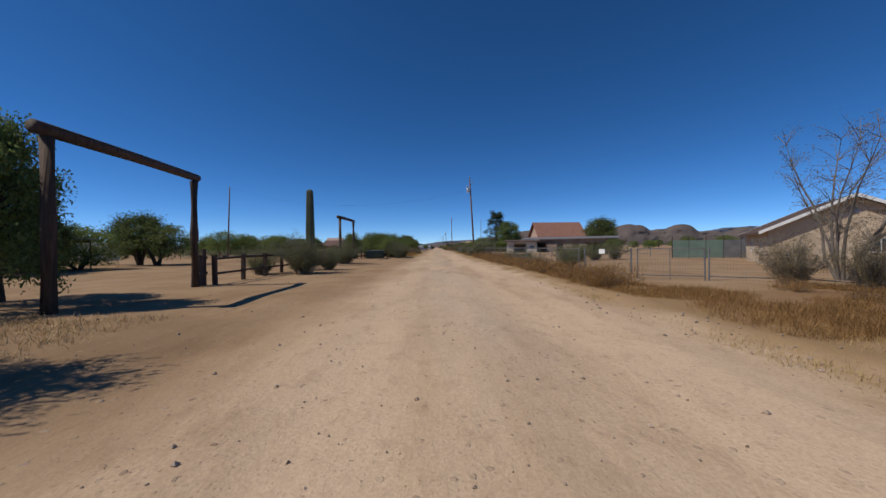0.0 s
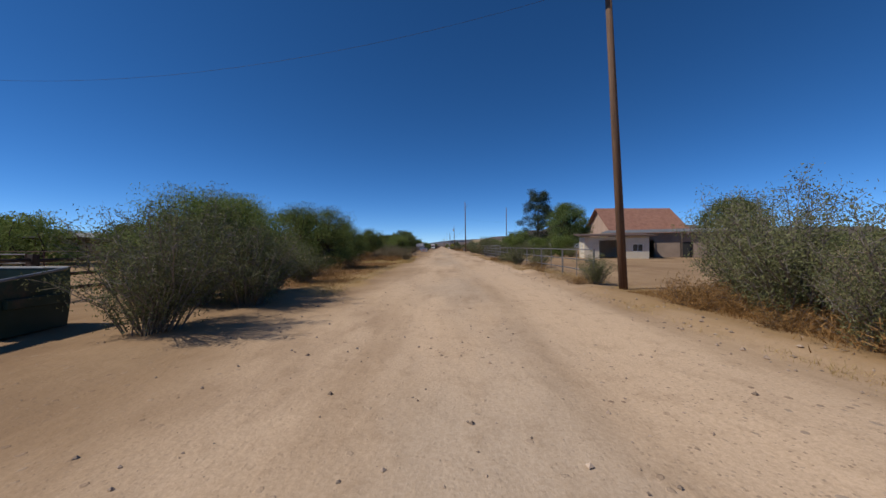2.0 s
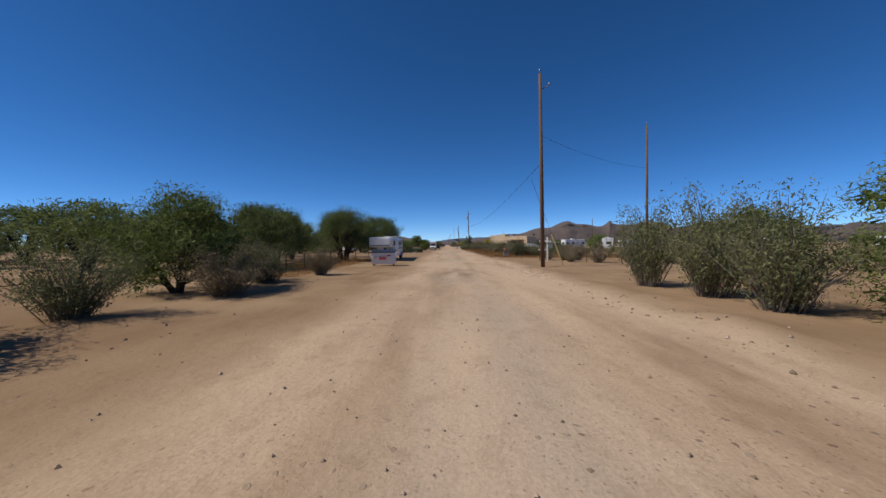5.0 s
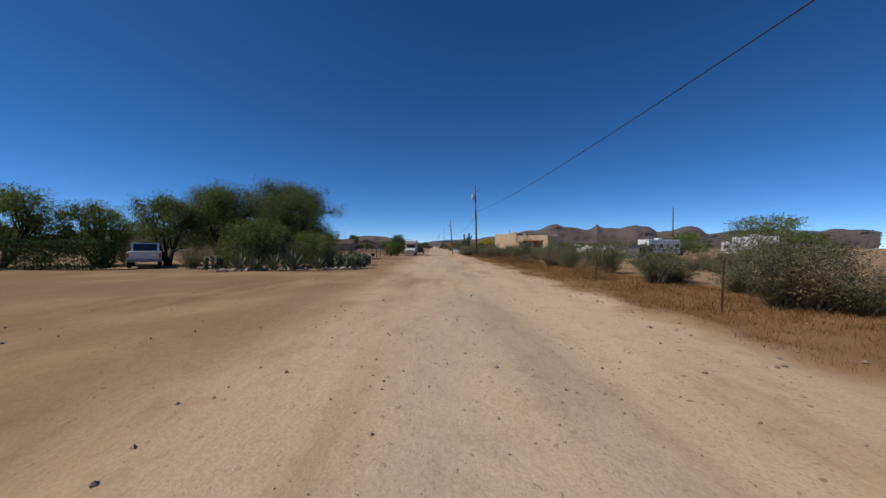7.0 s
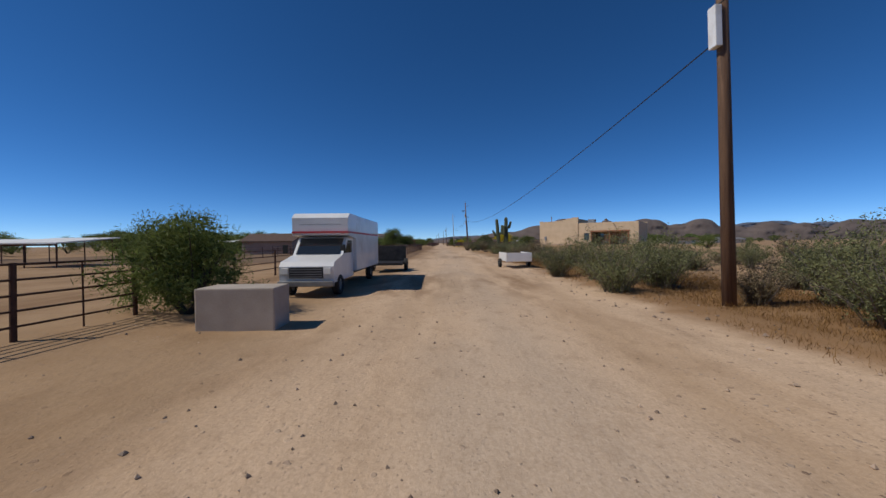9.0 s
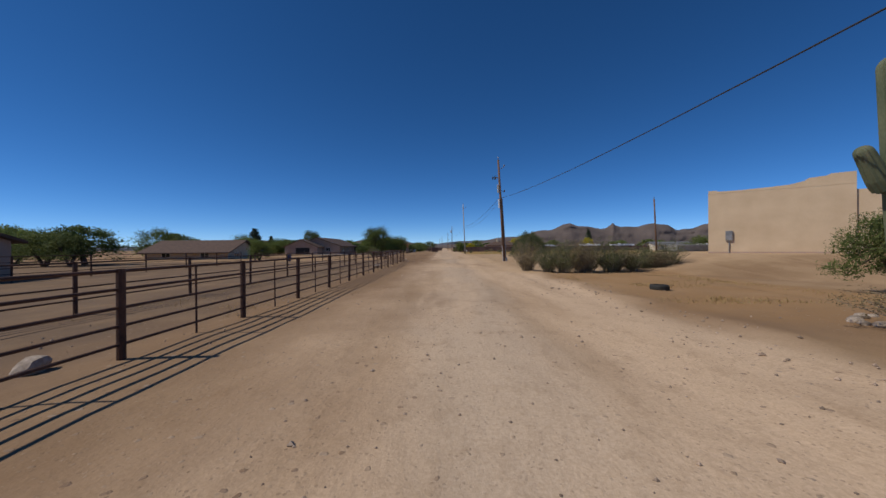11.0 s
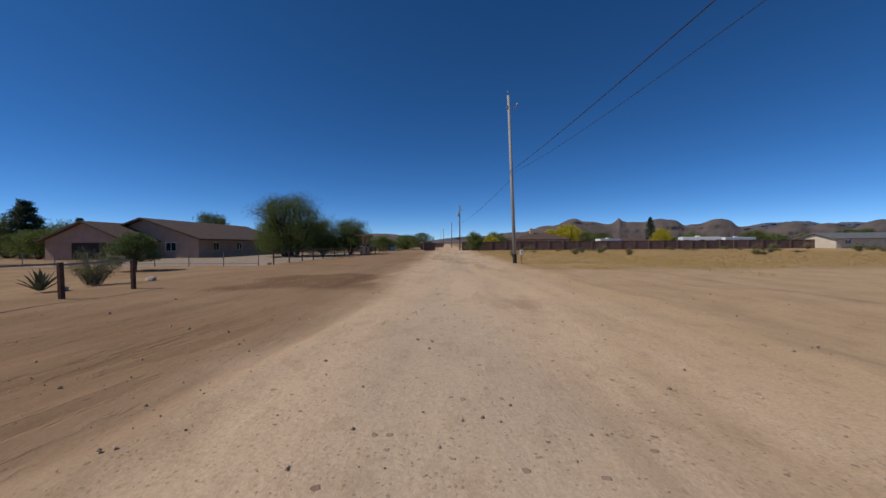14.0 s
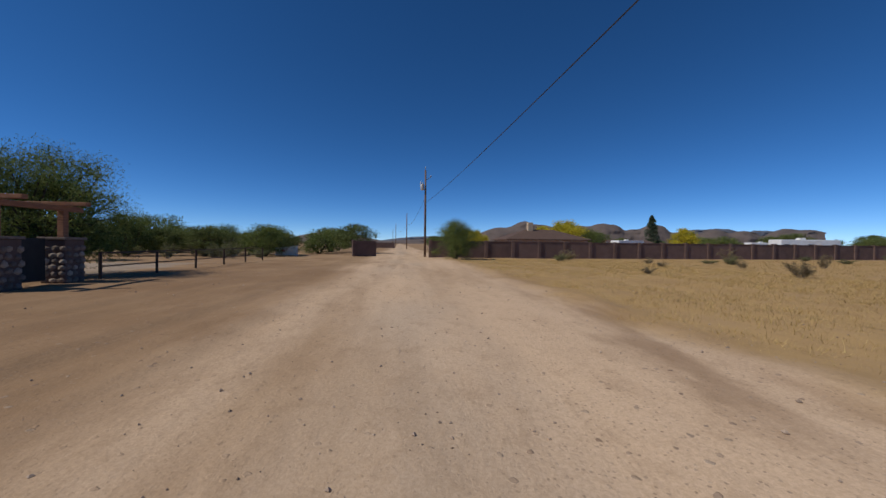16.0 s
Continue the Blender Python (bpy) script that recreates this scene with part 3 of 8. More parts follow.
            for k in range(2, 7):
                for _ in range(5):
                    e = line[k] + Vector((rnd.uniform(-1, 1), rnd.uniform(-1, 1), rnd.uniform(0.1, 0.9)))
                    chain([line[k], line[k].lerp(e, 0.5) + Vector((0, 0, 0.08)), e], [0.014, 0.009, 0.004], 3, bm)
                    tips += [line[k].lerp(e, f) for f in (0.35, 0.55, 0.7, 0.85, 1.0)]
        pts = crown_points(rng, np.array(tips), int(9000 * detail), 0.11, 1.0)
        q = leaf_quads(rng, pts, 0.10, 0.018)
        mat, bark = LEAF_GREY, BARK_GREY
    elif kind == "weed":
        pts = []
        for s in range(46):
            a = rnd.uniform(0, 6.283)
            rr, hh = 0.55 * math.sqrt(rnd.random()), rnd.uniform(0.25, 0.62)
            b0 = Vector((rr * 0.5 * math.cos(a), rr * 0.5 * math.sin(a), 0))
            p2 = Vector((rr * 1.5 * math.cos(a), rr * 1.5 * math.sin(a), hh * (1.1 - 0.5 * rr)))
            chain([b0, p2], [0.004, 0.002], 3, bm)
            pts += [b0.lerp(p2, f) for f in (0.25, 0.45, 0.65, 0.8, 0.95)]
        pts = crown_points(rng, np.array(pts), 1500, 0.075, 1.0)
        pts = pts[pts[:, 2] > 0.02]
        q = leaf_quads(rng, pts, 0.12, 0.013, -0.5)
        mat, bark = GRASS_RED, BARK_GREY
    elif kind == "pepper":
        clumps = []
        chain([(0, 0, -0.05), (-0.1, 0.05, 0.8), (0.25, 0, 1.5), (0.6, 0.1, 2.4)], [0.16, 0.13, 0.1, 0.05], 8, bm)
        chain([(-0.1, 0.05, 0.8), (-0.7, 0.2, 1.6), (-0.9, 0.1, 2.6)], [0.1, 0.07, 0.04], 7, bm)
        for j in range(80):
            a, rr = rnd.uniform(0, 6.283), 2.3 * math.sqrt(rnd.random())
            zt = 3.35 - 0.24 * rr * rr + rnd.uniform(-0.4, 0.3)
            c = Vector((rr * math.cos(a), rr * math.sin(a), zt))
            if j % 3 == 0:
                chain([(0.1, 0, 1.5), c * 0.6 + Vector((0, 0, 0.9)), c], [0.04, 0.025, 0.008], 5, bm)
            for k in range(rnd.randrange(4, 12)):
                clumps.append(c + Vector((rnd.uniform(-0.12, 0.12) + 0.1 * k * math.cos(a), rnd.uniform(-0.12, 0.12) + 0.1 * k * math.sin(a), -0.24 * k)))
        pts = crown_points(rng, np.array(clumps), int(28000 * detail), 0.14, 1.3)
        pts = pts[pts[:, 2] > 0.18]
        q = leaf_quads(rng, pts, 0.13, 0.02, 1.5)
        mat, bark = LEAF_PEPPER, BARK
    me = bpy.data.meshes.new("trunk")
    bm.to_mesh(me)
    bm.free()
    me.materials.append(bark)
    return me, quads("crown", q, mat)


PLANTS = {}


def plant(kind, x, y, h, w=None, name="", label="", category="tree", seed=None, far=False, group="", z=0.0):
    """Sets a plant of that height and width; alike plants share their meshes."""
    usual = {"mesquite": (5.0, 6.4), "palo_verde": (5.0, 6.6), "ash": (6.0, 5.2), "yellow": (4.5, 5.6), "pine": (13.0, 6.4), "conifer": (8.0, 4.7), "creosote": (1.9, 2.7), "saltbush": (1.9, 2.7), "pepper": (3.6, 4.6), "wispy": (6.0, 5.2), "weed": (0.6, 1.4)}[kind]
    rnd = random.Random(int(x * 37 + y * 101))
    v = rnd.randrange(3) if seed is None else seed
    key = (kind, v, far)
    if key not in PLANTS:
        PLANTS[key] = grow(kind, 11 * v + len(kind), {True: 0.22, False: 0.85, "mid": 0.6, "fine": 2.1}[far])
    trunk, crown = PLANTS[key]
    ob = thing(name or kind, x, y, rnd.uniform(0, 360), label, category, group, z)
    sz = h / usual[0]
    sx = (w / usual[1]) if w else sz
    for nm, me in (("trunk" if category == "tree" else "stem", trunk), ("crown" if category == "tree" else "foliage", crown)):
        c = new(nm, me)
        c.parent = ob
        c.matrix_basis = Matrix.Diagonal((sx, sx, sz, 1))
        if kind == "weed":
            c["kind"] = "stuff"
    return ob


def bush(x, y, h, w=None, kind="creosote", far=False):
    lab = {"creosote": "grey-green creosote bush growing from dry desert soil", "saltbush": "grey dry desert shrub beside the dirt road"}[kind]
    return plant(kind, x, y, h, w, {"creosote": "creosote_bush", "saltbush": "desert_shrub"}[kind], lab, "shrub", far=far, group="desert shrubs")


def tufts(name, label, material, spots, height, blades=7, seed=1, width=0.02):
    """Dry grass as one object: blades that fan out from each spot."""
    rng = np.random.default_rng(seed)
    p = np.asarray(spots, dtype=float)
    n = len(p)
    p = np.repeat(p, blades, axis=0)
    m = len(p)
    p[:, :2] += rng.normal(size=(m, 2)) * 0.13
    a = rng.uniform(0, 2 * np.pi, m)
    lean = rng.uniform(0.1, 1.6, m)
    h = height * rng.uniform(0.35, 1.15, m) * np.repeat(0.3 + 1.0 * rng.random(n) ** 1.7, blades)
    base = np.c_[p, np.zeros(m) - 0.02]
    tip = base + np.c_[np.cos(a) * lean * h, np.sin(a) * lean * h, h]
    side = np.c_[-np.sin(a), np.cos(a), np.zeros(m)] * width * rng.uniform(0.6, 1.4, m)[:, None]
    q = np.stack([base - side, base + side, tip], axis=1)
    ob = new(name, quads(name, q, material))
    return tagged(ob, label, "dry grass", kind="stuff")


def patch(rng, n, x0, x1, y0, y1, keep=0.45, scale=0.35):
    """Spots in a rectangle, thinned in drifts."""
    out = []
    xs, ys = rng.uniform(x0, x1, n * 2), rng.uniform(y0, y1, n * 2)
    for x, y in zip(xs, ys):
        if noise.noise((x * scale, y * scale, 3.7)) * 0.5 + 0.5 > keep:
            out.append((x, y))
            if len(out) >= n:
                break
    return out


def saguaro_arm(pts, radii, bm, ribs=14):
    """A ribbed, rounded column through the points."""
    pts = [Vector(p) for p in pts]
    fine, rr = [], []
    for i in range(len(pts) - 1):
        for k in range(6):
            fine.append(pts[i].lerp(pts[i + 1], k / 6))
            rr.append(radii[i] + (radii[i + 1] - radii[i]) * k / 6)
    end, d = pts[-1], (pts[-1] - pts[-2]).normalized()
    for k in range(5):
        f = k / 4
        fine.append(end + d * radii[-1] * math.sin(f * 1.5))
        rr.append(radii[-1] * max(math.cos(f * 1.5), 0.05))
    rings = []
    for i, p in enumerate(fine):
        t = (fine[min(i + 1, len(fine) - 1)] - fine[max(i - 1, 0)])
        q = t.to_track_quat("Z", "Y")
        ring = []
        for k in range(ribs * 4):
            a = 2 * math.pi * k / (ribs * 4)
            r = rr[i] * (1 + 0.075 * math.cos(ribs * a))
            ring.append(bm.verts.new(p + q @ Vector((r * math.cos(a), r * math.sin(a), 0))))
        rings.append(ring)
    for a, b in zip(rings, rings[1:]):
        n = len(a)
        for k in range(n):
            bm.faces.new((a[k], a[(k + 1) % n], b[(k + 1) % n], b[k]))
    bm.faces.new(rings[0][::-1])
    bm.faces.new(rings[-1])
    return bm


# ---- fences, poles, gates ----
def run_fence(name, label, pts, spacing, height, rails, post_mat, rail_mat, post_r=0.05, rail_r=0.025, stays=1, mesh=False, square=False, post_extra=0.0, group="", first=0.2):
    """Posts along a line of points, rails between, thin stays and wire mesh where there are any."""
    ob = thing(name, pts[0][0], pts[0][1], 0, label, "fence", group)
    o = Vector((pts[0][0], pts[0][1], 0))
    rnd = random.Random(int(abs(pts[0][1]) * 10))
    levels = [first + (height - 0.03 - first) * i / max(rails - 1, 1) for i in range(rails)]
    post_me = None
    for a, b in zip(pts, pts[1:]):
        a, b = Vector((*a, 0)) - o, Vector((*b, 0)) - o
        n = max(1, round((b - a).length / spacing))
        ang = math.degrees(math.atan2(b.y - a.y, b.x - a.x))
        for i in range(n + 1):
            if i == 0 and post_me is not None:
                continue
            p = a.lerp(b, i / n)
            if post_me is None:
                pb = box(-post_r, post_r, -post_r, post_r, -0.3, height + post_extra, 0.008) if square else rod((0, 0, -0.3), (0, 0, height + post_extra), post_r, post_r, 10)
                first_post = part("post", pb, post_mat, ob)
                post_me = first_post.data
                post = first_post
            else:
                post = new("post", post_me)
                post.parent = ob
            post.matrix_basis = pose(p.x, p.y, 0, rnd.uniform(-1, 1), rnd.uniform(-1, 1), ang)
        for z in levels:
            if square:
                for i in range(n):
                    p, q = a.lerp(b, i / n), a.lerp(b, (i + 1) / n)
                    rb = rod((0, 0, 0), (0, 0, (q - p).length), rail_r, rail_r * 0.92, 7)
                    r = part("rail", rb, rail_mat, ob)
                    j1, j2 = rnd.uniform(-0.03, 0.03), rnd.uniform(-0.03, 0.03)
                    d = (q + Vector((0, 0, z + j2))) - (p + Vector((0, 0, z + j1)))
                    r.matrix_basis = Matrix.Translation(p + Vector((0, 0, z + j1))) @ d.to_track_quat("Z", "Y").to_matrix().to_4x4()
            else:
                part("rail", rod(a + Vector((0, 0, z)), b + Vector((0, 0, z)), rail_r, rail_r, 8), rail_mat, ob)
        if stays:
            for i in range(n):
                for s in range(stays):
                    p = a.lerp(b, (i + (s + 1) / (stays + 1)) / n)
                    part("stay", rod((p.x, p.y, 0), (p.x, p.y, height - 0.01), rail_r * 0.8, rail_r * 0.8, 6), post_mat, ob)
        if mesh:
            q = []
            d = (b - a).normalized()
            length = (b - a).length
            top = height - 0.06
            w = 0.0022
            for z in np.arange(0.06, top, 0.11):
                p, e = a + Vector((0, 0, z)), b + Vector((0, 0, z))
                q.append([p - Vector((0, 0, w)), e - Vector((0, 0, w)), e + Vector((0, 0, w)), p + Vector((0, 0, w))])
            for s in np.arange(0, length, 0.11):
                p = a + d * s
                q.append([p - d * w, p + d * w, p + d * w + Vector((0, 0, top)), p - d * w + Vector((0, 0, top))])
            me = quads("wire_mesh", np.array([[tuple(v) for v in f] for f in q]), PIPE_GREY)
            c = new("wire_mesh", me)
            c.parent = ob
    return ob


def utility_pole(x, y, h, label, metal=False, transformer=False, box_z=None, conduit=False, arm=True, lean=0.0, r=0.16):
    ob = thing("utility_pole", x, y, 0, label, "utility pole", "utility poles along the road")
    ob.matrix_basis = pose(x, y, 0, 0, lean, 0)
    mat = STEEL_GREY if metal else WOOD_POLE
    part("shaft", chain([(0, 0, -0.4), (0, 0, h * 0.5), (0, 0, h)], [r, r * 0.85, r * 0.66], 12), mat, ob, smooth=True)
    part("top_insulator", chain([(0, 0, h - 0.02), (0, 0, h + 0.18), (0, 0, h + 0.24), (0, 0, h + 0.36)], [0.03, 0.03, 0.07, 0.05], 8), GREY_METAL, ob, "grey porcelain insulator", smooth=True)
    if arm:
        part("bracket", rod((0.08, 0, h - 1.15), (0.62, 0, h - 0.85), 0.035, 0.03, 7), GREY_METAL, ob, "grey metal bracket arm")
        part("insulator", chain([(0.62, 0, h - 0.86), (0.66, 0, h - 0.70), (0.68, 0, h - 0.62)], [0.045, 0.09, 0.05], 8), GREY_METAL, ob, "porcelain insulator", smooth=True)
    if metal:
        part("foot_wrap", chain([(0, 0, -0.3), (0, 0, 0.78), (0, 0, 0.8)], [r * 1.06, r * 1.06, r], 12), BLACK, ob, "black protective wrap round the foot")
        part("line_clamp", box(-0.16, -0.08, -0.1, 0.1, h - 1.0, h - 0.8, 0.01), GREY_METAL, ob)
    if transformer:
        z = h - 2.7
        part("transformer", chain([(-0.4, -0.05, z + 0.25), (-0.4, -0.05, z + 0.28), (-0.4, -0.05, z + 0.92), (-0.4, -0.05, z + 0.98), (-0.4, -0.05, z + 1.02)], [0.19, 0.22, 0.22, 0.2, 0.08], 14), GREY_CAN, ob, "pale grey transformer can", smooth=True)
        for dx in (-0.52, -0.32):
            part("bushing", chain([(dx, -0.05, z + 0.98), (dx - 0.02, -0.05, z + 1.12), (dx - 0.03, -0.05, z + 1.3)], [0.035, 0.05, 0.02], 7), GREY_METAL, ob)
        part("cutout", rod((-0.66, 0.02, z + 1.0), (-0.52, 0.02, z + 1.45), 0.035, 0.025, 7), WHITE_PAINT, ob, "pale porcelain fuse cut-out")
        part("hanger", box(-0.2, 0.0, -0.09, -0.01, z + 0.3, z + 0.42), GREY_METAL, ob)
    if box_z:
        part("meter_box", box(-0.30, -0.13, -0.16, 0.1, box_z, box_z + 1.0, 0.02), WHITE_METAL, ob, "pale meter box")
    if conduit:
        part("side_arm", box(-0.85, 0.0, -0.05, 0.05, h - 2.15, h - 2.05, 0.01), GREY_METAL, ob, "grey steel side arm")
        for dx in (-0.8, -0.62, -0.45):
            part("cutout", chain([(dx, -0.04, h - 2.35), (dx + 0.02, -0.06, h - 2.1), (dx + 0.05, -0.04, h - 1.85)], [0.03, 0.055, 0.03], 7), DARK_METAL, ob, "dark fuse cut-out")
        part("meter_box", box(-0.33, -0.14, -0.14, 0.08, h - 3.9, h - 2.95, 0.02), GREY_CAN, ob, "pale upper box")
        part("side_arm", rod((0.05, 0, h - 3.6), (0.5, 0, h - 3.85), 0.03, 0.03, 7), GREY_METAL, ob)
        part("insulator", chain([(0.5, 0, h - 3.9), (0.52, 0, h - 3.75), (0.53, 0, h - 3.62)], [0.06, 0.09, 0.05], 8), DARK_METAL, ob)
        part("conduit", rod((0.22, -0.02, 0), (0.17, -0.02, h * 0.62), 0.065, 0.06, 10), PIPE_GREY, ob, "grey steel conduit")
        part("conduit_foot", box(0.08, 0.38, -0.16, 0.14, 0, 0.42, 0.03), GREY_METAL, ob, "grey conduit boot")
        part("guard_strip", box(-0.16, -0.12, -0.14, -0.06, 0.0, 1.9, 0.005), WHITE_PAINT, ob, "white guard strip")
    return ob


def cable(a, b, sag, r, name="overhead_cable", label="black overhead cable sagging between utility poles"):
    a, b = Vector(a), Vector(b)
    pts = []
    for i in range(25):
        f = i / 24
        pts.append(a.lerp(b, f) - Vector((0, 0, sag * 4 * f * (1 - f))))
    return solid(name, chain(pts, r, 5), CABLE, label, "cable", group="overhead cables")


def timber_gate(x, y0, y1, h, over0, over1, r=0.17, slope=0.0, rz=0.0):
    """Two round timber posts with a round log across their tops."""
    ob = thing("ranch_gateway", x, y0, rz, "tall dark weathered timber ranch gateway with a log crossbeam", "gateway", "ranch gateways")
    L = y1 - y0
    part("gatepost", chain([(0, 0, -0.4), (0.02, 0, h * 0.5), (0, 0.01, h - 0.05)], [r * 1.12, r, r * 0.95], 12), WOOD_DARK, ob, smooth=True)
    part("gatepost", chain([(0, L, -0.4), (-0.02, L, h * 0.5), (0, L, h - 0.05 + slope)], [r * 1.12, r, r * 0.95], 12), WOOD_DARK, ob, smooth=True)
    part("crossbeam", chain([(0, -over0, h + 0.13 - slope * over0 / L), (0.03, L * 0.5, h + 0.15 + slope / 2), (0, L + over1, h + 0.13 + slope)], [r * 1.08, r * 1.0, r * 0.95], 12), WOOD_DARK, ob, "dark round log crossbeam", smooth=True)
    return ob


# ---- houses ----
def wall_pieces(L, h, openings, t, bm):
    """One welded wall from 0 to L along x, t thick along y, with openings (a, z0, width, height) through it."""
    xs_ = sorted({0.0, L, *(o[0] for o in openings), *(o[0] + o[2] for o in openings)})
    zs_ = sorted({-0.15, h, *(o[1] for o in openings), *(o[1] + o[3] for o in openings)})
    nx, nz = len(xs_) - 1, len(zs_) - 1

    def solid_cell(i, k):
        if not (0 <= i < nx and 0 <= k < nz):
            return False
        cx, cz = (xs_[i] + xs_[i + 1]) / 2, (zs_[k] + zs_[k + 1]) / 2
        return not any(a < cx < a + w and (z0 < cz or z0 <= 0.01) and cz < z0 + hh for a, z0, w, hh in openings)

    made = {}

    def vert(i, j, k):
        if (i, j, k) not in made:
            made[i, j, k] = bm.verts.new((xs_[i], t * j, zs_[k]))
        return made[i, j, k]

    for i in range(nx):
        for k in range(nz):
            if not solid_cell(i, k):
                continue
            bm.faces.new([vert(i, 0, k), vert(i + 1, 0, k), vert(i + 1, 0, k + 1), vert(i, 0, k + 1)])
            bm.faces.new([vert(i, 1, k + 1), vert(i + 1, 1, k + 1), vert(i + 1, 1, k), vert(i, 1, k)])
            for di, dk, e0, e1 in ((-1, 0, (0, 0), (0, 1)), (1, 0, (1, 1), (1, 0)), (0, -1, (1, 0), (0, 0)), (0, 1, (0, 1), (1, 1))):
                if not solid_cell(i + di, k + dk):
                    a, b = (i + e0[0], k + e0[1]), (i + e1[0], k + e1[1])
                    bm.faces.new([vert(a[0], 0, a[1]), vert(b[0], 0, b[1]), vert(b[0], 1, b[1]), vert(a[0], 1, a[1])])
    return bm


def house(name, x, y, w, d, h, label, wall_mat, roof_mat, roof="gable", rise=1.6, over=0.5, ridge="x", openings=None, rz=0.0, fascia=WHITE_PAINT, ribs=0, category="house"):
    """A house with its near left corner at x, y. Sides: s faces the coming camera, w faces the road on its left side, e the other, n the back."""
    ob = thing(name, x, y, rz, label, category)
    t = 0.22
    openings = openings or {}
    sides = {"s": (w, pose(0, 0, 0)), "n": (w, pose(w, d, 0, 0, 0, 180)), "w": (d - 2 * t, pose(0, d - t, 0, 0, 0, -90)), "e": (d - 2 * t, pose(w, t, 0, 0, 0, 90))}
    for k, (L, m) in sides.items():
        ops = openings.get(k, [])
        wb = wall_pieces(L, h, [o[:4] for o in ops], t, bmesh.new())
        wall = part("wall", wb, wall_mat, ob)
        wall.matrix_basis = m
        for a, z0, ww, hh, what in ops:
            if what == "open":
                continue
            fb = bmesh.new()
            for q in ((a, a + 0.07, z0, z0 + hh), (a + ww - 0.07, a + ww, z0, z0 + hh), (a + 0.07, a + ww - 0.07, z0 + hh - 0.07, z0 + hh), (a + 0.07, a + ww - 0.07, z0, z0 + 0.06)):
                box(q[0], q[1], 0.03, 0.13, q[2], q[3], bm=fb)
            wname = "window" if what == "window" else "door"
            fr = part(wname, fb, WHITE_PAINT if what == "window" else WOOD_GREY, ob)
            fr.matrix_basis = m
            # dark: a black sheet stands in for the shade inside an open bay
            pm = {"window": GLASS, "door": WOOD_GREY, "wood_door": WOOD_RED, "garage": WHITE_PAINT, "dark": BLACK}[what]
            pb = box(a + 0.07, a + ww - 0.07, 0.08, 0.11, z0 + 0.06, z0 + hh - 0.07)
            part("pane" if what == "window" else "leaf", pb, pm, fr)
            if what == "window" and ww > 0.9:
                part("mullion", box(a + ww / 2 - 0.025, a + ww / 2 + 0.025, 0.05, 0.12, z0 + 0.06, z0 + hh - 0.07), WHITE_PAINT, fr)
            if what == "garage":
                for j in range(1, 4):
                    part("panel_rail", box(a + 0.07, a + ww - 0.07, 0.065, 0.08, z0 + 0.06 + (hh - 0.13) * j / 4 - 0.02, z0 + 0.06 + (hh - 0.13) * j / 4 + 0.02), WHITE_PAINT, fr)
    part("ceiling_slab", box(0.22, w - 0.22, 0.22, d - 0.22, h - 0.1, h - 0.02), wall_mat, ob)
    if roof == "gable":
        if ridge == "x":
            k = rise / (d / 2)
            prof = [(-over, h - over * k), (d / 2, h + rise), (d + over, h - over * k), (d + over, h - over * k + 0.18), (d / 2, h + rise + 0.18), (-over, h - over * k + 0.18)]
            rf = part("roof", prism(prof, -over, w + over, "x"), roof_mat, ob)
            gab = [(0, h), (d, h), (d / 2, h + rise)]
            for s0, s1 in ((0, t), (w - t, w)):
                part("gable", prism(gab, s0, s1, "x"), wall_mat, ob)
        else:
            k = rise / (w / 2)
            prof = [(-over, h - over * k), (w / 2, h + rise), (w + over, h - over * k), (w + over, h - over * k + 0.18), (w / 2, h + rise + 0.18), (-over, h - over * k + 0.18)]
            rf = part("roof", prism(prof, -over, d + over, "y"), roof_mat, ob)
            gab = [(0, h), (w, h), (w / 2, h + rise)]
            for s0, s1 in ((0, t), (d - t, d)):
                part("gable", prism(gab, s0, s1, "y"), wall_mat, ob)
            for yy in (-over - 0.04, d + over):
                fb = prism([(-over, h - over * k - 0.04), (w / 2, h + rise - 0.04), (w + over, h - over * k - 0.04), (w + over, h - over * k + 0.2), (w / 2, h + rise + 0.2), (-over, h - over * k + 0.2)], yy, yy + 0.04, "y")
                part("bargeboard", fb, fascia, rf)
        if ribs:
            rb = bmesh.new()
            if ridge == "x":
                for i in range(ribs):
                    xx = -over + (w + 2 * over) * (i + 0.5) / ribs
                    rod((xx, -over, h - over * k + 0.18), (xx, d / 2, h + rise + 0.18), 0.055, 0.055, 6, rb)
            else:
                for i in range(ribs):
                    yy = -over + (d + 2 * over) * (i + 0.5) / ribs
                    rod((-over, yy, h - over * k + 0.18), (w / 2, yy, h + rise + 0.18), 0.055, 0.055, 6, rb)
            rr = part("tiling", rb, roof_mat, rf)
            rr["kind"] = "stuff"
    elif roof == "hip":
        bm = bmesh.new()
        o, z0 = over, h
        lo = [bm.verts.new(p) for p in ((-o, -o, z0), (w + o, -o, z0), (w + o, d + o, z0), (-o, d + o, z0))]
        lo2 = [bm.verts.new((v.co.x, v.co.y, z0 + 0.16)) for v in lo]
        if ridge == "x":
            s = min(d / 2 + o, w / 2 - 0.3)
            up = [bm.verts.new(p) for p in ((s - o, d / 2, z0 + rise), (w - s + o, d / 2, z0 + rise))]
            fs = ((lo2[0], lo2[1], up[1], up[0]), (lo2[1], lo2[2], up[1]), (lo2[2], lo2[3], up[0], up[1]), (lo2[3], lo2[0], up[0]))
        else:
            s = min(w / 2 + o, d / 2 - 0.3)
            up = [bm.verts.new(p) for p in ((w / 2, s - o, z0 + rise), (w / 2, d - s + o, z0 + rise))]
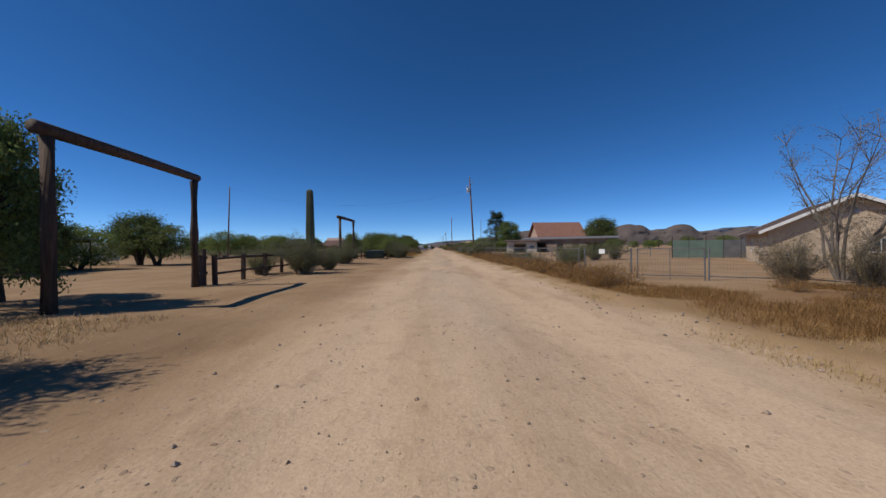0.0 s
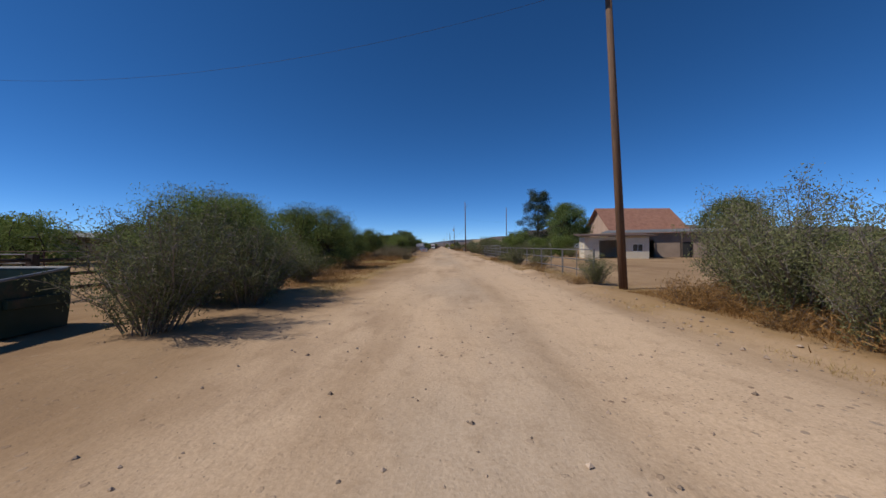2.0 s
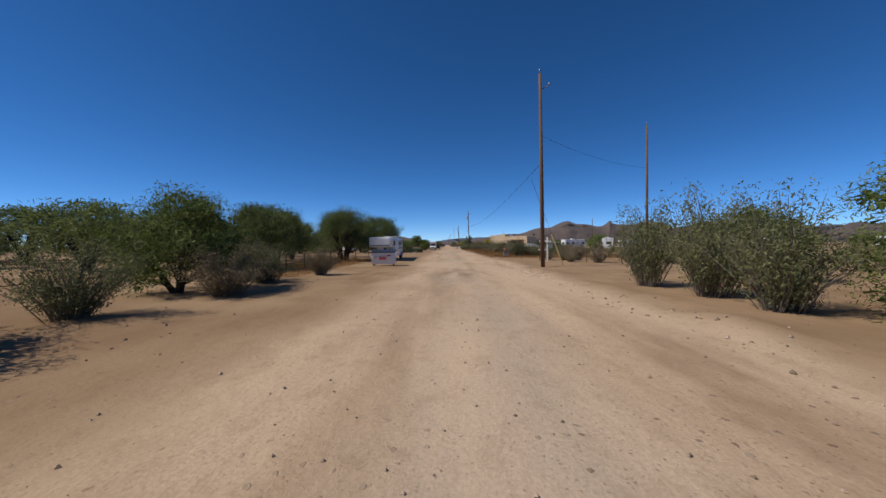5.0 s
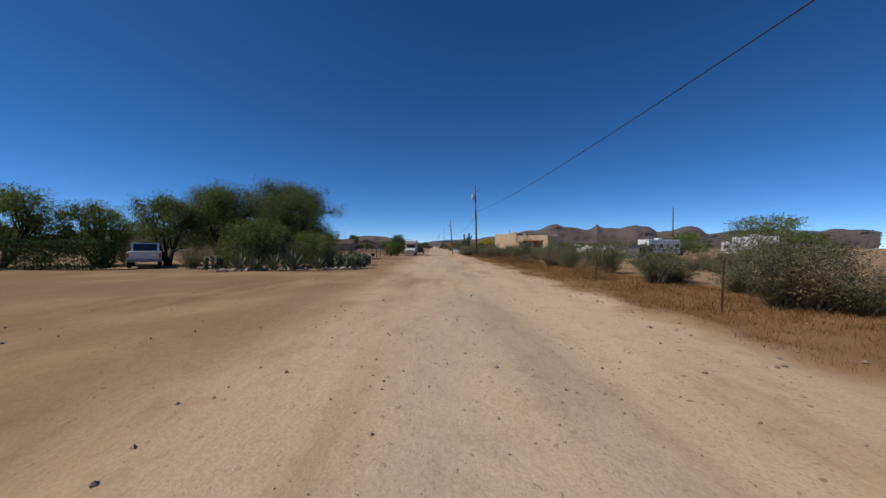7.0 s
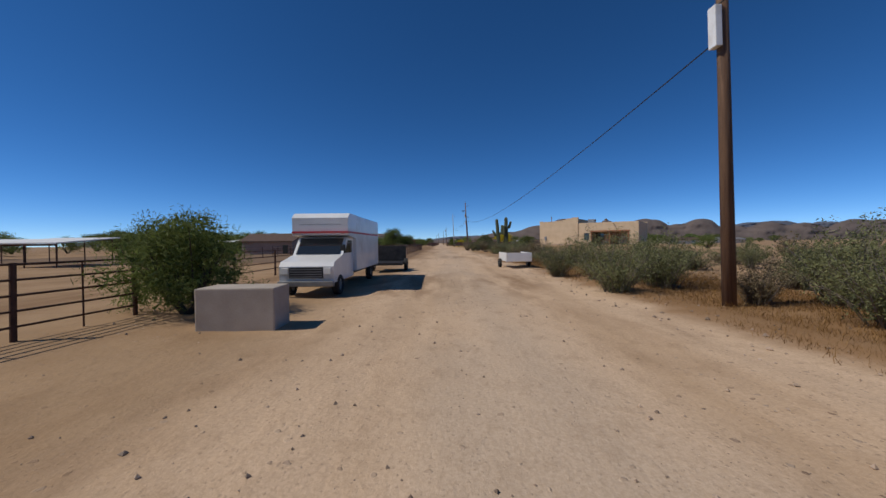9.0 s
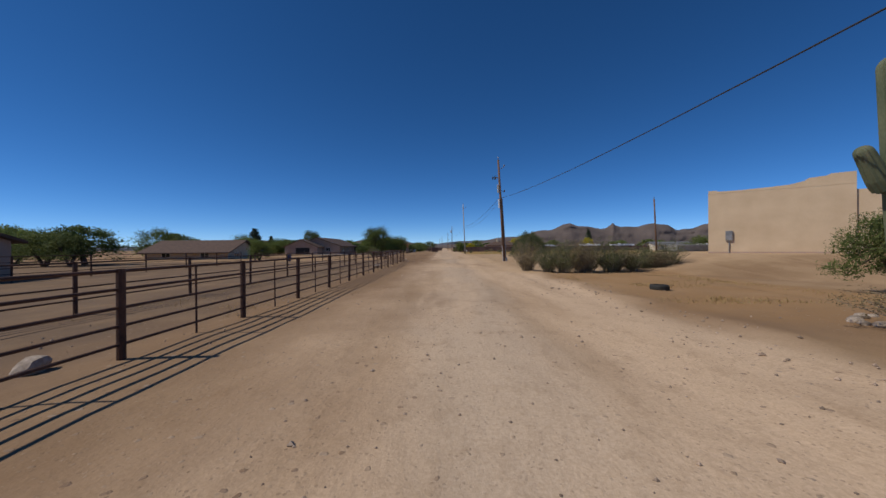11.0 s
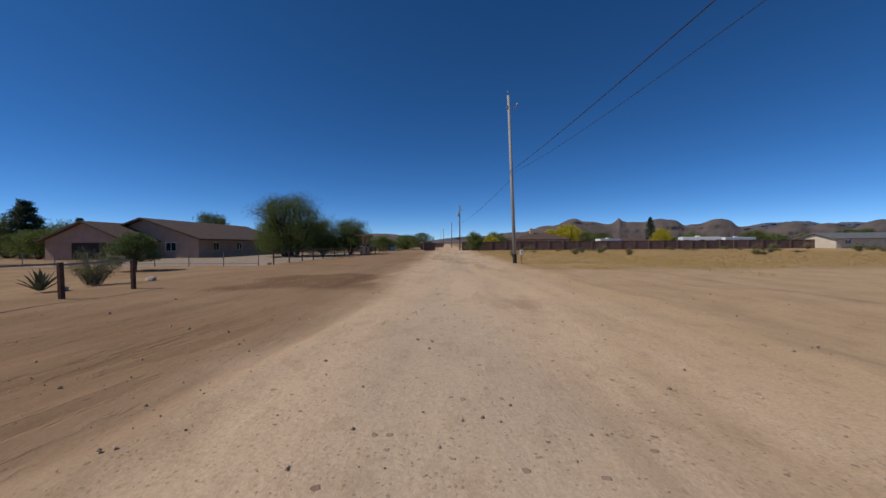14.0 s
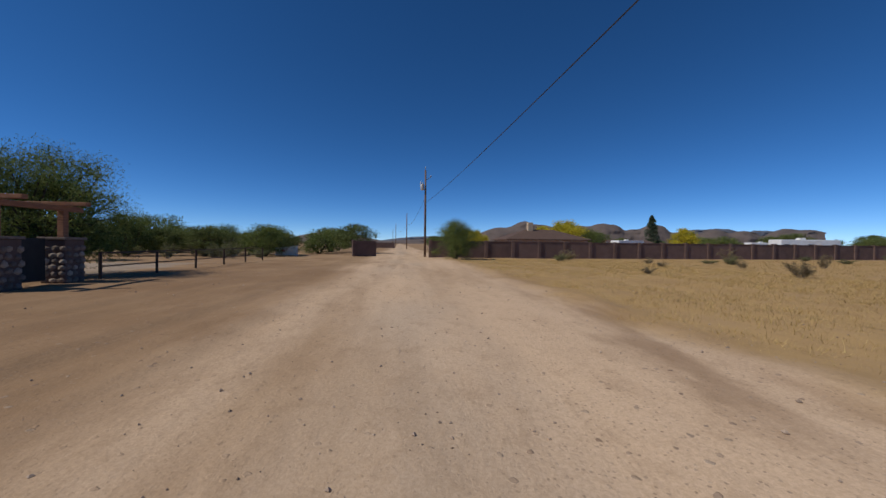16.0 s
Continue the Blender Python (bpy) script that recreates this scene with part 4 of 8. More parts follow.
            fs = ((lo2[0], lo2[1], up[0]), (lo2[1], lo2[2], up[1], up[0]), (lo2[2], lo2[3], up[1]), (lo2[3], lo2[0], up[0], up[1]))
        for f in fs:
            bm.faces.new(f)
        bm.faces.new(lo[::-1])
        for i in range(4):
            bm.faces.new((lo[i], lo[(i + 1) % 4], lo2[(i + 1) % 4], lo2[i]))
        bmesh.ops.recalc_face_normals(bm, faces=bm.faces)
        part("roof", bm, roof_mat, ob)
    elif roof == "flat":
        part("roof", box(-over, w + over, -over, d + over, h + 0.003, h + 0.17, 0.02), roof_mat, ob)
    elif roof == "parapet":
        part("roof", box(0.3, w - 0.3, 0.3, d - 0.3, h - 0.35, h - 0.25), roof_mat, ob)
    elif roof == "shed":
        prof = [(-over, h + 0.02), (d + over, h + rise), (d + over, h + rise + 0.14), (-over, h + 0.16)]
        part("roof", prism(prof, -over, w + over, "x"), roof_mat, ob)
    return ob


# ---- ground, road, hills ----
def ground_relief(x, y):
    z = 0.05 * noise.noise((x * 0.25, y * 0.25, 0)) + 0.03 * noise.noise((x * 0.9, y * 0.7, 5))
    wheel_way = max(0.0, 1 - (abs(x) / 7) ** 4)
    z += math.sin(x * 2.1 + 1.5 * noise.noise((0, y * 0.03, 2))) * 0.02 * wheel_way
    z += 0.022 * wheel_way * noise.noise((x * 1.5, y * 0.06, 11))
    verge = 0.13 * math.exp(-((x - 5.6 - 0.6 * noise.noise((0, y * 0.12, 9))) / 0.7) ** 2)
    z += verge * (0.5 + noise.noise((x * 0.9, y * 0.5, 7)))
    if -11 < x < -1 and 308 < y < 412:
        much = min(1.0, (x + 11) / 1.5, (-1 - x) / 1.5, (y - 308) / 10, (412 - y) / 10) * (1.0 if y < 358 else 0.5)
        u = x - 0.13 * (y - 335) if y < 360 else x - 0.05 * (y - 360)
        z += 0.105 * much * (noise.noise((u * 1.9, y * 0.07, 21)) + 0.5 * noise.noise((u * 3.4, y * 0.16, 23)))
    return z


def flat_sheet(name, xs, ys, z_of):
    me = bpy.data.meshes.new(name)
    v = [(x, y, z_of(x, y)) for y in ys for x in xs]
    n = len(xs)
    f = [(j * n + i, j * n + i + 1, (j + 1) * n + i + 1, (j + 1) * n + i) for j in range(len(ys) - 1) for i in range(n - 1)]
    me.from_pydata(v, [], f)
    me.materials.append(EARTH)
    for p in me.polygons:
        p.use_smooth = True
    return me


def edge_fade(x, y):
    d = min(16 - abs(x), y + 30, 470 - y)
    f = max(0.0, min(1.0, d / 2.5))
    return ground_relief(x, y) * f - 0.05 * (1 - f)


xs = [-16 + 0.5 * i for i in range(11)] + [-10.75 + 0.25 * i for i in range(79)] + [9 + 0.5 * i for i in range(15)]
ys = [-30 + 0.65 * i for i in range(770)]
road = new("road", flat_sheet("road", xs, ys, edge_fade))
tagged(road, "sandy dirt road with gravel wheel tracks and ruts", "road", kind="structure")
gx = [-4700, -1500, -400, -120, -60, -30, 0, 30, 60, 120, 400, 1500, 4700]
gy = [-2500, -600, -150, -60, 0, 100, 200, 300, 400, 480, 600, 900, 1800, 4900]
ground = new("ground", flat_sheet("ground", gx, gy, lambda x, y: -0.045))
tagged(ground, "pale sandy desert ground reaching the horizon", "ground", kind="structure")


def hill_range(name, mounds, dist, depth, x0, x1, material, label, seed):
    """Rocky hills: rounded mounds (centre, height, half width) along a far line, roughened."""
    me = bpy.data.meshes.new(name)
    nx, nd = 760, 18
    v = []
    for j in range(nd + 1):
        g = j / nd
        for i in range(nx + 1):
            x = x0 + (x1 - x0) * i / nx
            z, top = 0.0, 0.0
            for c, h, w in mounds:
                u = abs(x - c) / w
                if w > 120:
                    z += (h * math.exp(-u ** 2.2 * 0.7)) ** 8
                else:
                    top += h * max(0.0, 1 - u)
            z = 0.95 * z ** 0.125 + top
            k = noise.fractal((x * 0.004, j * 0.5, seed), 0.8, 2.1, 5)
            fold = 0.5 + 0.5 * math.sin(math.pi * min(1, g * 1.1))
            rise = math.sin(math.pi * 0.5 * g / 0.7) if g < 0.7 else 1 - (g - 0.7) * 0.8
            fan = (dist + depth * g - 200) / (dist + depth * 0.7 - 200)
            v.append(((x + 12 * k) * fan, dist + depth * g + 40 * k, max(-5, z * rise * (1 + 0.03 * k) - 2 + 7 * k * fold)))
    n = nx + 1
    f = [(j * n + i, j * n + i + 1, (j + 1) * n + i + 1, (j + 1) * n + i) for j in range(nd) for i in range(nx)]
    me.from_pydata(v, [], f)
    me.materials.append(material)
    for p in me.polygons:
        p.use_smooth = True
    ob = new(name, me)
    return tagged(ob, label, "hills", kind="structure")


PX = 4000 / 640.0
near_hills = [(330, 31, 185), (60, 9, 80), (120, 20, 60), (175, 31, 45), (216, 41, 36), (246, 38, 42), (300, 34, 60), (330, 35, 45), (362, 41, 34), (390, 39, 24), (432, 32, 42), (458, 41, 26), (480, 40, 24), (520, 28, 60), (592, 34, 50), (655, 33, 50), (745, 39, 50), (800, 37, 70), (-112, 20, 60), (-320, 17, 80), (222, 2, 14), (470, 3, 12), (375, 2, 16), (297, 5, 13), (297, 3, 5)]
hill_range("hills", [(c * PX, h * PX, w * PX) for c, h, w in near_hills], 3900, 500, -3600, 5200, HILL, "brown rocky desert hills with a small cone peak", 1.0)
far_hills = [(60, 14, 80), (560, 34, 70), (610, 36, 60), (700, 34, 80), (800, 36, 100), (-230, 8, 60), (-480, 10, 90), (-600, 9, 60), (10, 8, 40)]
hill_range("far_hills", [(c * PX * 1.1, h * PX * 1.1, w * PX * 1.1) for c, h, w in far_hills], 4420, 300, -4500, 5600, HILL_FAR, "mountain range on the horizon, blue haze in its colour", 2.0)

# ---- utility poles and cables ----
utility_pole(6.69, 62.9, 13.6, "tall brown timber utility pole with a transformer", transformer=True, lean=-3.0)
utility_pole(6.82, 152.4, 14.0, "brown timber utility pole at the roadside", arm=True, lean=-0.7)
utility_pole(6.91, 237.5, 12.0, "brown timber utility pole with a transformer can", transformer=True, box_z=6.4, lean=-1.6)
utility_pole(6.98, 322.8, 12.1, "weathered timber pole with a steel conduit and boxes", transformer=False, conduit=True, box_z=6.4, r=0.17, lean=-2.9)
utility_pole(5.49, 376.2, 13.2, "slim grey weathered utility pole with a dark foot and a meter", metal=True, r=0.15, lean=-2.0)
utility_pole(3.34, 433.9, 10.6, "brown timber utility pole near the block wall", transformer=True, r=0.15)
for px_, py_, ph_ in ((2.4, 500, 10.5), (-1.5, 560, 10.5), (-4, 625, 10.5)):
    utility_pole(px_, py_, ph_, "distant brown timber utility pole", arm=False)
utility_pole(-39.5, 69.4, 13.3, "thin dark timber service pole in a yard", arm=False, r=0.14, lean=2.2)
utility_pole(20.4, 163.3, 13.7, "dark timber utility pole behind trees", arm=False, r=0.14)
utility_pole(51.0, 253.2, 10.2, "dark timber service pole in the scrub", arm=False, r=0.15)
utility_pole(33.8, 337.5, 9.2, "dark timber service pole in a sandy field", arm=False, r=0.15, lean=-2.2)
meter = thing("meter_stand", 5.95, 376.0, 0, "grey meter box on a short post beside the grey pole", "meter")
part("stake", rod((0, 0, -0.2), (0, 0, 0.8), 0.03, 0.03, 8), PIPE_GREY, meter)
part("case", box(-0.1, 0.1, -0.09, 0.07, 0.72, 1.12, 0.02), WHITE_METAL, meter, "pale grey case")
part("dial", rod((0, -0.09, 0.98), (0, -0.12, 0.98), 0.06, 0.055, 14), GREY_METAL, meter)
SPANS = (
    ((6.6, 152.4, 7.4), (6.56, 237.5, 7.44), 1.35, 0.016),
    ((6.6, 237.5, 6.6), (6.46, 322.8, 7.5), 1.9, 0.018),
    ((6.45, 322.8, 7.55), (5.09, 376.2, 7.24), 0.8, 0.016),
    ((5.14, 376.2, 6.6), (3.16, 433.9, 6.45), 0.54, 0.016),
    ((3.2, 433.9, 7.0), (2.4, 500, 7.4), 1.2, 0.016),
    ((2.4, 500, 7.4), (-1.5, 560, 7.4), 1.2, 0.016),
)
for p, q, sag_, thick in SPANS:
    cable(p, q, sag_, thick)
cable((6.75, 322.8, 7.6), (5.4, 376.2, 7.2), 1.35, 0.009, label="thin overhead wire between two poles")
cable((6.6, 152.4, 9.6), (20.5, 163.3, 9.4), 0.5, 0.009, label="thin service wire branching from the roadside pole")
cable((-39.0, 69.4, 13.2), (6.0, 62.9, 11.6), 3.0, 0.006, label="thin service wire across the road")

# ---- ranch gateways and timber fences ----
timber_gate(-10.26, 9.77, 16.23, 4.72, 0.35, 0.25, rz=3.6)
timber_gate(-12.66, 48.1, 55.1, 5.6, 0.8, 0.35, r=0.2, rz=-1.5)
run_fence("split_rail_fence", "dark weathered timber rail fence beside the road", [(-10.4, 17.2), (-11.6, 44.5)], 2.7, 1.25, 2, WOOD_DARK, WOOD_DARK, 0.09, 0.06, 0, square=True, post_extra=0.15, first=0.5)
run_fence("split_rail_fence", "dark weathered timber rail fence behind bushes", [(-12.4, 57.5), (-12.0, 70.0)], 2.5, 1.3, 3, WOOD_DARK, WOOD_DARK, 0.09, 0.06, 0, square=True, post_extra=0.15, first=0.35)


def plank_screen(x, y, n, step, label):
    """Upright rough planks of uneven height nailed side by side."""
    ob = thing("plank_screen", x, y, 0, label, "plank fence", "plank screens by the gateway")
    rnd = random.Random(int(y * 3))
    for i in range(n):
        h = 1.55 + rnd.uniform(-0.2, 0.55)
        part("plank", box(-0.035, 0.035, i * step, i * step + step * 0.93, -0.1, h, 0.008), WOOD_DARK, ob)
    part("batten", box(0.035, 0.08, 0, n * step, 0.5, 0.62, 0.005), WOOD_DARK, ob)
    part("batten", box(0.035, 0.08, 0, n * step, 1.2, 1.32, 0.005), WOOD_DARK, ob)
    return ob


plank_screen(-12.7, 44.7, 10, 0.30, "dark rough upright planks beside the gateway post")
plank_screen(-12.5, 55.4, 6, 0.30, "dark rough upright planks beside the far gateway post")
plank_screen(-10.72, 16.5, 2, 0.28, "dark rough planks against the gateway post")

# ---- roadside pipe fences, right ----
run_fence("pipe_fence", "galvanised pipe and wire mesh fence along a paddock", [(8.6, 21.5), (7.4, 38.0), (7.0, 50.5)], 3.15, 1.5, 2, PIPE_GREY, PIPE_GREY, 0.036, 0.022, 0, mesh=True, first=0.72)
run_fence("pipe_fence", "galvanised pipe fence with mid rails along a corral", [(6.9, 66.0), (6.8, 92.0)], 4.2, 1.5, 3, PIPE_GREY, PIPE_GREY, 0.05, 0.028, 1, first=0.45)
run_fence("pipe_fence", "tall grey pipe fence panels in front of garden trees", [(6.8, 92.2), (6.9, 112.0)], 4.3, 1.75, 5, PIPE_GREY, PIPE_GREY, 0.055, 0.025, 1, first=0.3)
run_fence("pipe_fence", "galvanised pipe fence across a sandy paddock", [(7.0, 50.5), (30.0, 50.0)], 4.5, 1.5, 3, PIPE_GREY, PIPE_GREY, 0.045, 0.025, 0, first=0.45)
run_fence("chain_link_fence", "grey chain-link fence around a yard", [(9.7, 17.8), (8.7, 21.0)], 3.0, 1.5, 1, PIPE_GREY, PIPE_GREY, 0.04, 0.025, 0, mesh=True)
run_fence("chain_link_gate", "closed chain-link gate across a sandy driveway", [(9.9, 17.6), (12.3, 16.3)], 2.7, 1.5, 2, PIPE_GREY, PIPE_GREY, 0.035, 0.022, 1, mesh=True)
run_fence("chain_link_fence", "grey chain-link fence with shrubs growing along it", [(12.4, 16.2), (15.0, 14.5), (18.0, 4.0)], 2.6, 1.5, 1, PIPE_GREY, PIPE_GREY, 0.035, 0.025, 0, mesh=True)

# ---- corral fences, left ----
run_fence("corral_fence", "rust-brown welded pipe corral fence along the road", [(-5.0, 268.5), (-5.2, 324.8)], 3.3, 1.38, 5, PIPE_RUST, PIPE_RUST, 0.06, 0.024, 1, first=0.25)
run_fence("corral_fence", "rust-brown pipe fence returning behind the corral", [(-5.2, 325.0), (-9.0, 334.2)], 3.3, 1.38, 5, PIPE_RUST, PIPE_RUST, 0.05, 0.022, 1, first=0.25)
run_fence("corral_fence", "rust-brown inner pipe fence of the corral", [(-9.6, 268.0), (-9.6, 318.0)], 4.2, 1.38, 4, PIPE_RUST, PIPE_RUST, 0.05, 0.022, 0, first=0.4)
run_fence("corral_fence", "rust-brown cross fence inside the corral", [(-5.1, 279.0), (-24.0, 280.0)], 3.2, 1.5, 4, PIPE_RUST, PIPE_RUST, 0.05, 0.022, 0, first=0.4)
run_fence("corral_fence", "rust-brown far pipe fence of the corral", [(-24.0, 268.0), (-24.0, 322.0)], 4.5, 1.4, 4, PIPE_RUST, PIPE_RUST, 0.05, 0.022, 0, first=0.4)
run_fence("corral_fence", "rust-brown pipe fence angled towards the road", [(-13.6, 221.0), (-10.8, 226.0), (-8.4, 228.0), (-7.6, 237.2)], 2.3, 1.38, 5, PIPE_RUST, PIPE_RUST, 0.05, 0.022, 1, first=0.25)
run_fence("corral_fence", "rust-brown pipe fence around a horse pen", [(-9.0, 240.0), (-9.6, 268.0)], 4.0, 1.38, 4, PIPE_RUST, PIPE_RUST, 0.05, 0.022, 0, first=0.4)
run_fence("rail_fence", "rust-brown fence with one top rail beside a yard", [(-9.0, 335.0), (-12.9, 340.6), (-12.6, 346.0)], 2.35, 1.2, 1, PIPE_RUST, PIPE_RUST, 0.05, 0.04, 0, first=1.12, square=True)
run_fence("pipe_gate", "rust-brown welded pipe gate panel across a yard entrance", [(-12.6, 346.4), (-12.3, 351.0)], 1.5, 1.15, 6, PIPE_RUST, PIPE_RUST, 0.035, 0.022, 1, first=0.2)
run_fence("rail_fence", "rust-brown posts with one grey top rail beyond the yard gate", [(-12.3, 351.4), (-11.9, 361.4)], 2.4, 1.15, 1, PIPE_RUST, PIPE_GREY, 0.06, 0.035, 0, first=1.1, square=True)
run_fence("corral_fence", "low rust-brown pipe fence along a sandy yard", [(-9.2, 334.0), (-26.0, 329.0)], 4.0, 1.15, 3, PIPE_RUST, PIPE_RUST, 0.06, 0.028, 0, first=0.45)


# ---- vehicles and loose things ----
def wheel(parent, x, y, r=0.36, w=0.22, side=1):
    """A tyre with its rim, axle along x."""
    bm = bmesh.new()
    prof = [(r * 0.62, -w / 2), (r * 0.93, -w / 2), (r, -w * 0.36), (r, w * 0.36), (r * 0.93, w / 2), (r * 0.62, w / 2)]
    n = 20
    rings = [[bm.verts.new((b, a * math.cos(2 * math.pi * k / n), a * math.sin(2 * math.pi * k / n))) for a, b in prof] for k in range(n)]
    for k in range(n):
        for i in range(len(prof)):
            j = (i + 1) % len(prof)
            bm.faces.new((rings[k][i], rings[k][j], rings[(k + 1) % n][j], rings[(k + 1) % n][i]))
    bmesh.ops.recalc_face_normals(bm, faces=bm.faces)
    t = part("wheel", bm, RUBBER, parent, "black rubber tyre")
    t.matrix_basis = pose(x, y, r)
    rb = rod((-w * 0.3, 0, 0), (w * 0.3, 0, 0), r * 0.64, r * 0.64, 18)
    rod((side * w * 0.3, 0, 0), (side * w * 0.42, 0, 0), r * 0.25, r * 0.2, 12, rb)
    part("rim", rb, GREY_METAL, t, "grey steel rim")
    return t


def frame_ring(y0, y1, z0, z1, x, t=0.04, d=0.03):
    bm = box(x, x + d, y0, y1, z0, z0 + t)
    box(x, x + d, y0, y1, z1 - t, z1, bm=bm)
    box(x, x + d, y0, y0 + t, z0 + t, z1 - t, bm=bm)
    box(x, x + d, y1 - t, y1, z0 + t, z1 - t, bm=bm)
    return bm


def dumpster(x, y, rz, mat, label, w=1.9, d=1.15, h=1.2, lid=True, casters=True, signs=False):
    ob = thing("dumpster", x, y, rz, label, "dumpster")
    z0 = 0.16 if casters else 0.03
    prof = [(0.08, z0), (d - 0.08, z0), (d, z0 + 0.5), (d, h), (0, h - 0.18), (0, z0 + 0.45)]
    if lid:
        part("body", prism(prof, 0, w, "x"), mat, ob)
    else:
        part("floor_plate", box(0.05, w - 0.05, 0.1, d - 0.1, z0, z0 + 0.05), mat, ob)
        for a in (0, w - 0.05):
            part("end_wall", prism(prof, a, a + 0.05, "x"), mat, ob)
        part("front_wall", prism([(0.08, z0), (0.13, z0), (0.05, z0 + 0.45), (0.05, h - 0.17), (0, h - 0.18), (0, z0 + 0.45)], 0.053, w - 0.053, "x"), mat, ob)
        part("back_wall", prism([(d - 0.13, z0), (d - 0.08, z0), (d, z0 + 0.5), (d, h), (d - 0.05, h), (d - 0.05, z0 + 0.5)], 0.053, w - 0.053, "x"), mat, ob)
        part("top_rail", rod((0, d - 0.02, h + 0.02), (w, d - 0.02, h + 0.02), 0.035, 0.035, 8), GREY_METAL, ob, "worn bare steel edge")
        part("top_rail", rod((w - 0.02, 0, h - 0.16), (w - 0.02, d - 0.05, h + 0.01), 0.03, 0.03, 8), GREY_METAL, ob)
    part("rim", box(-0.03, w + 0.03, -0.03, 0.05, h - 0.24, h - 0.16, 0.01), mat, ob)
    for s in (-0.09, w):
        part("fork_pocket", box(s, s + 0.09, 0.15, d - 0.2, z0 + 0.5, z0 + 0.68, 0.01), mat, ob)
    for i in range(5):
        xx = w * (i + 0.5) / 5
        if not signs:
            part("rib", box(xx - 0.03, xx + 0.03, -0.035, 0.003, z0 + 0.45, h - 0.25, 0.008), mat, ob)
    if lid:
        lb = prism([(-0.06, h - 0.17), (d + 0.03, h + 0.01), (d + 0.03, h + 0.06), (-0.06, h - 0.12)], -0.03, w + 0.03, "x")
        ld = part("lid", lb, LID, ob, "black ribbed plastic lid")
        for i in range(14):
            xx = 0.03 + (w - 0.06) * (i + 0.5) / 14
            part("lid_rib", rod((xx, -0.05, h - 0.10), (xx, d, h + 0.07), 0.034, 0.034, 6), LID_RIB, ld)
    if casters:
        for cx in (0.15, w - 0.15):
            for cy in (0.2, d - 0.2):
                part("caster", rod((cx - 0.03, cy, 0.08), (cx + 0.03, cy, 0.08), 0.08, 0.08, 12), RUBBER, ob)
    if signs:
        part("sign", box(0.62, 1.15, -0.018, -0.004, 0.52, 0.70), SIGN_RED, ob, "red and dark printed sticker")
        part("sign_bar", box(0.60, 1.15, -0.018, -0.004, 0.76, 0.80), SIGN_DARK, ob, "dark unreadable lettering bar")
        part("sign_bar", box(1.23, 1.52, -0.018, -0.004, 0.78, 0.87), SIGN_RED, ob, "red unreadable lettering bar")
        part("sign", box(0.15, 0.42, -0.018, -0.004, 0.55, 0.80), SIGN_PINK, ob, "faded pink sticker")
    return ob


dumpster(-10.75, 55.4, 3, GREEN_METAL, "dark green steel dumpster on the sandy verge", 2.75, 1.4, 1.2, lid=False, casters=False)
dumpster(-6.1, 154.2, 4, WHITE_METAL, "white front-load dumpster with a black ribbed lid", 1.85, 1.2, 1.22, signs=True)


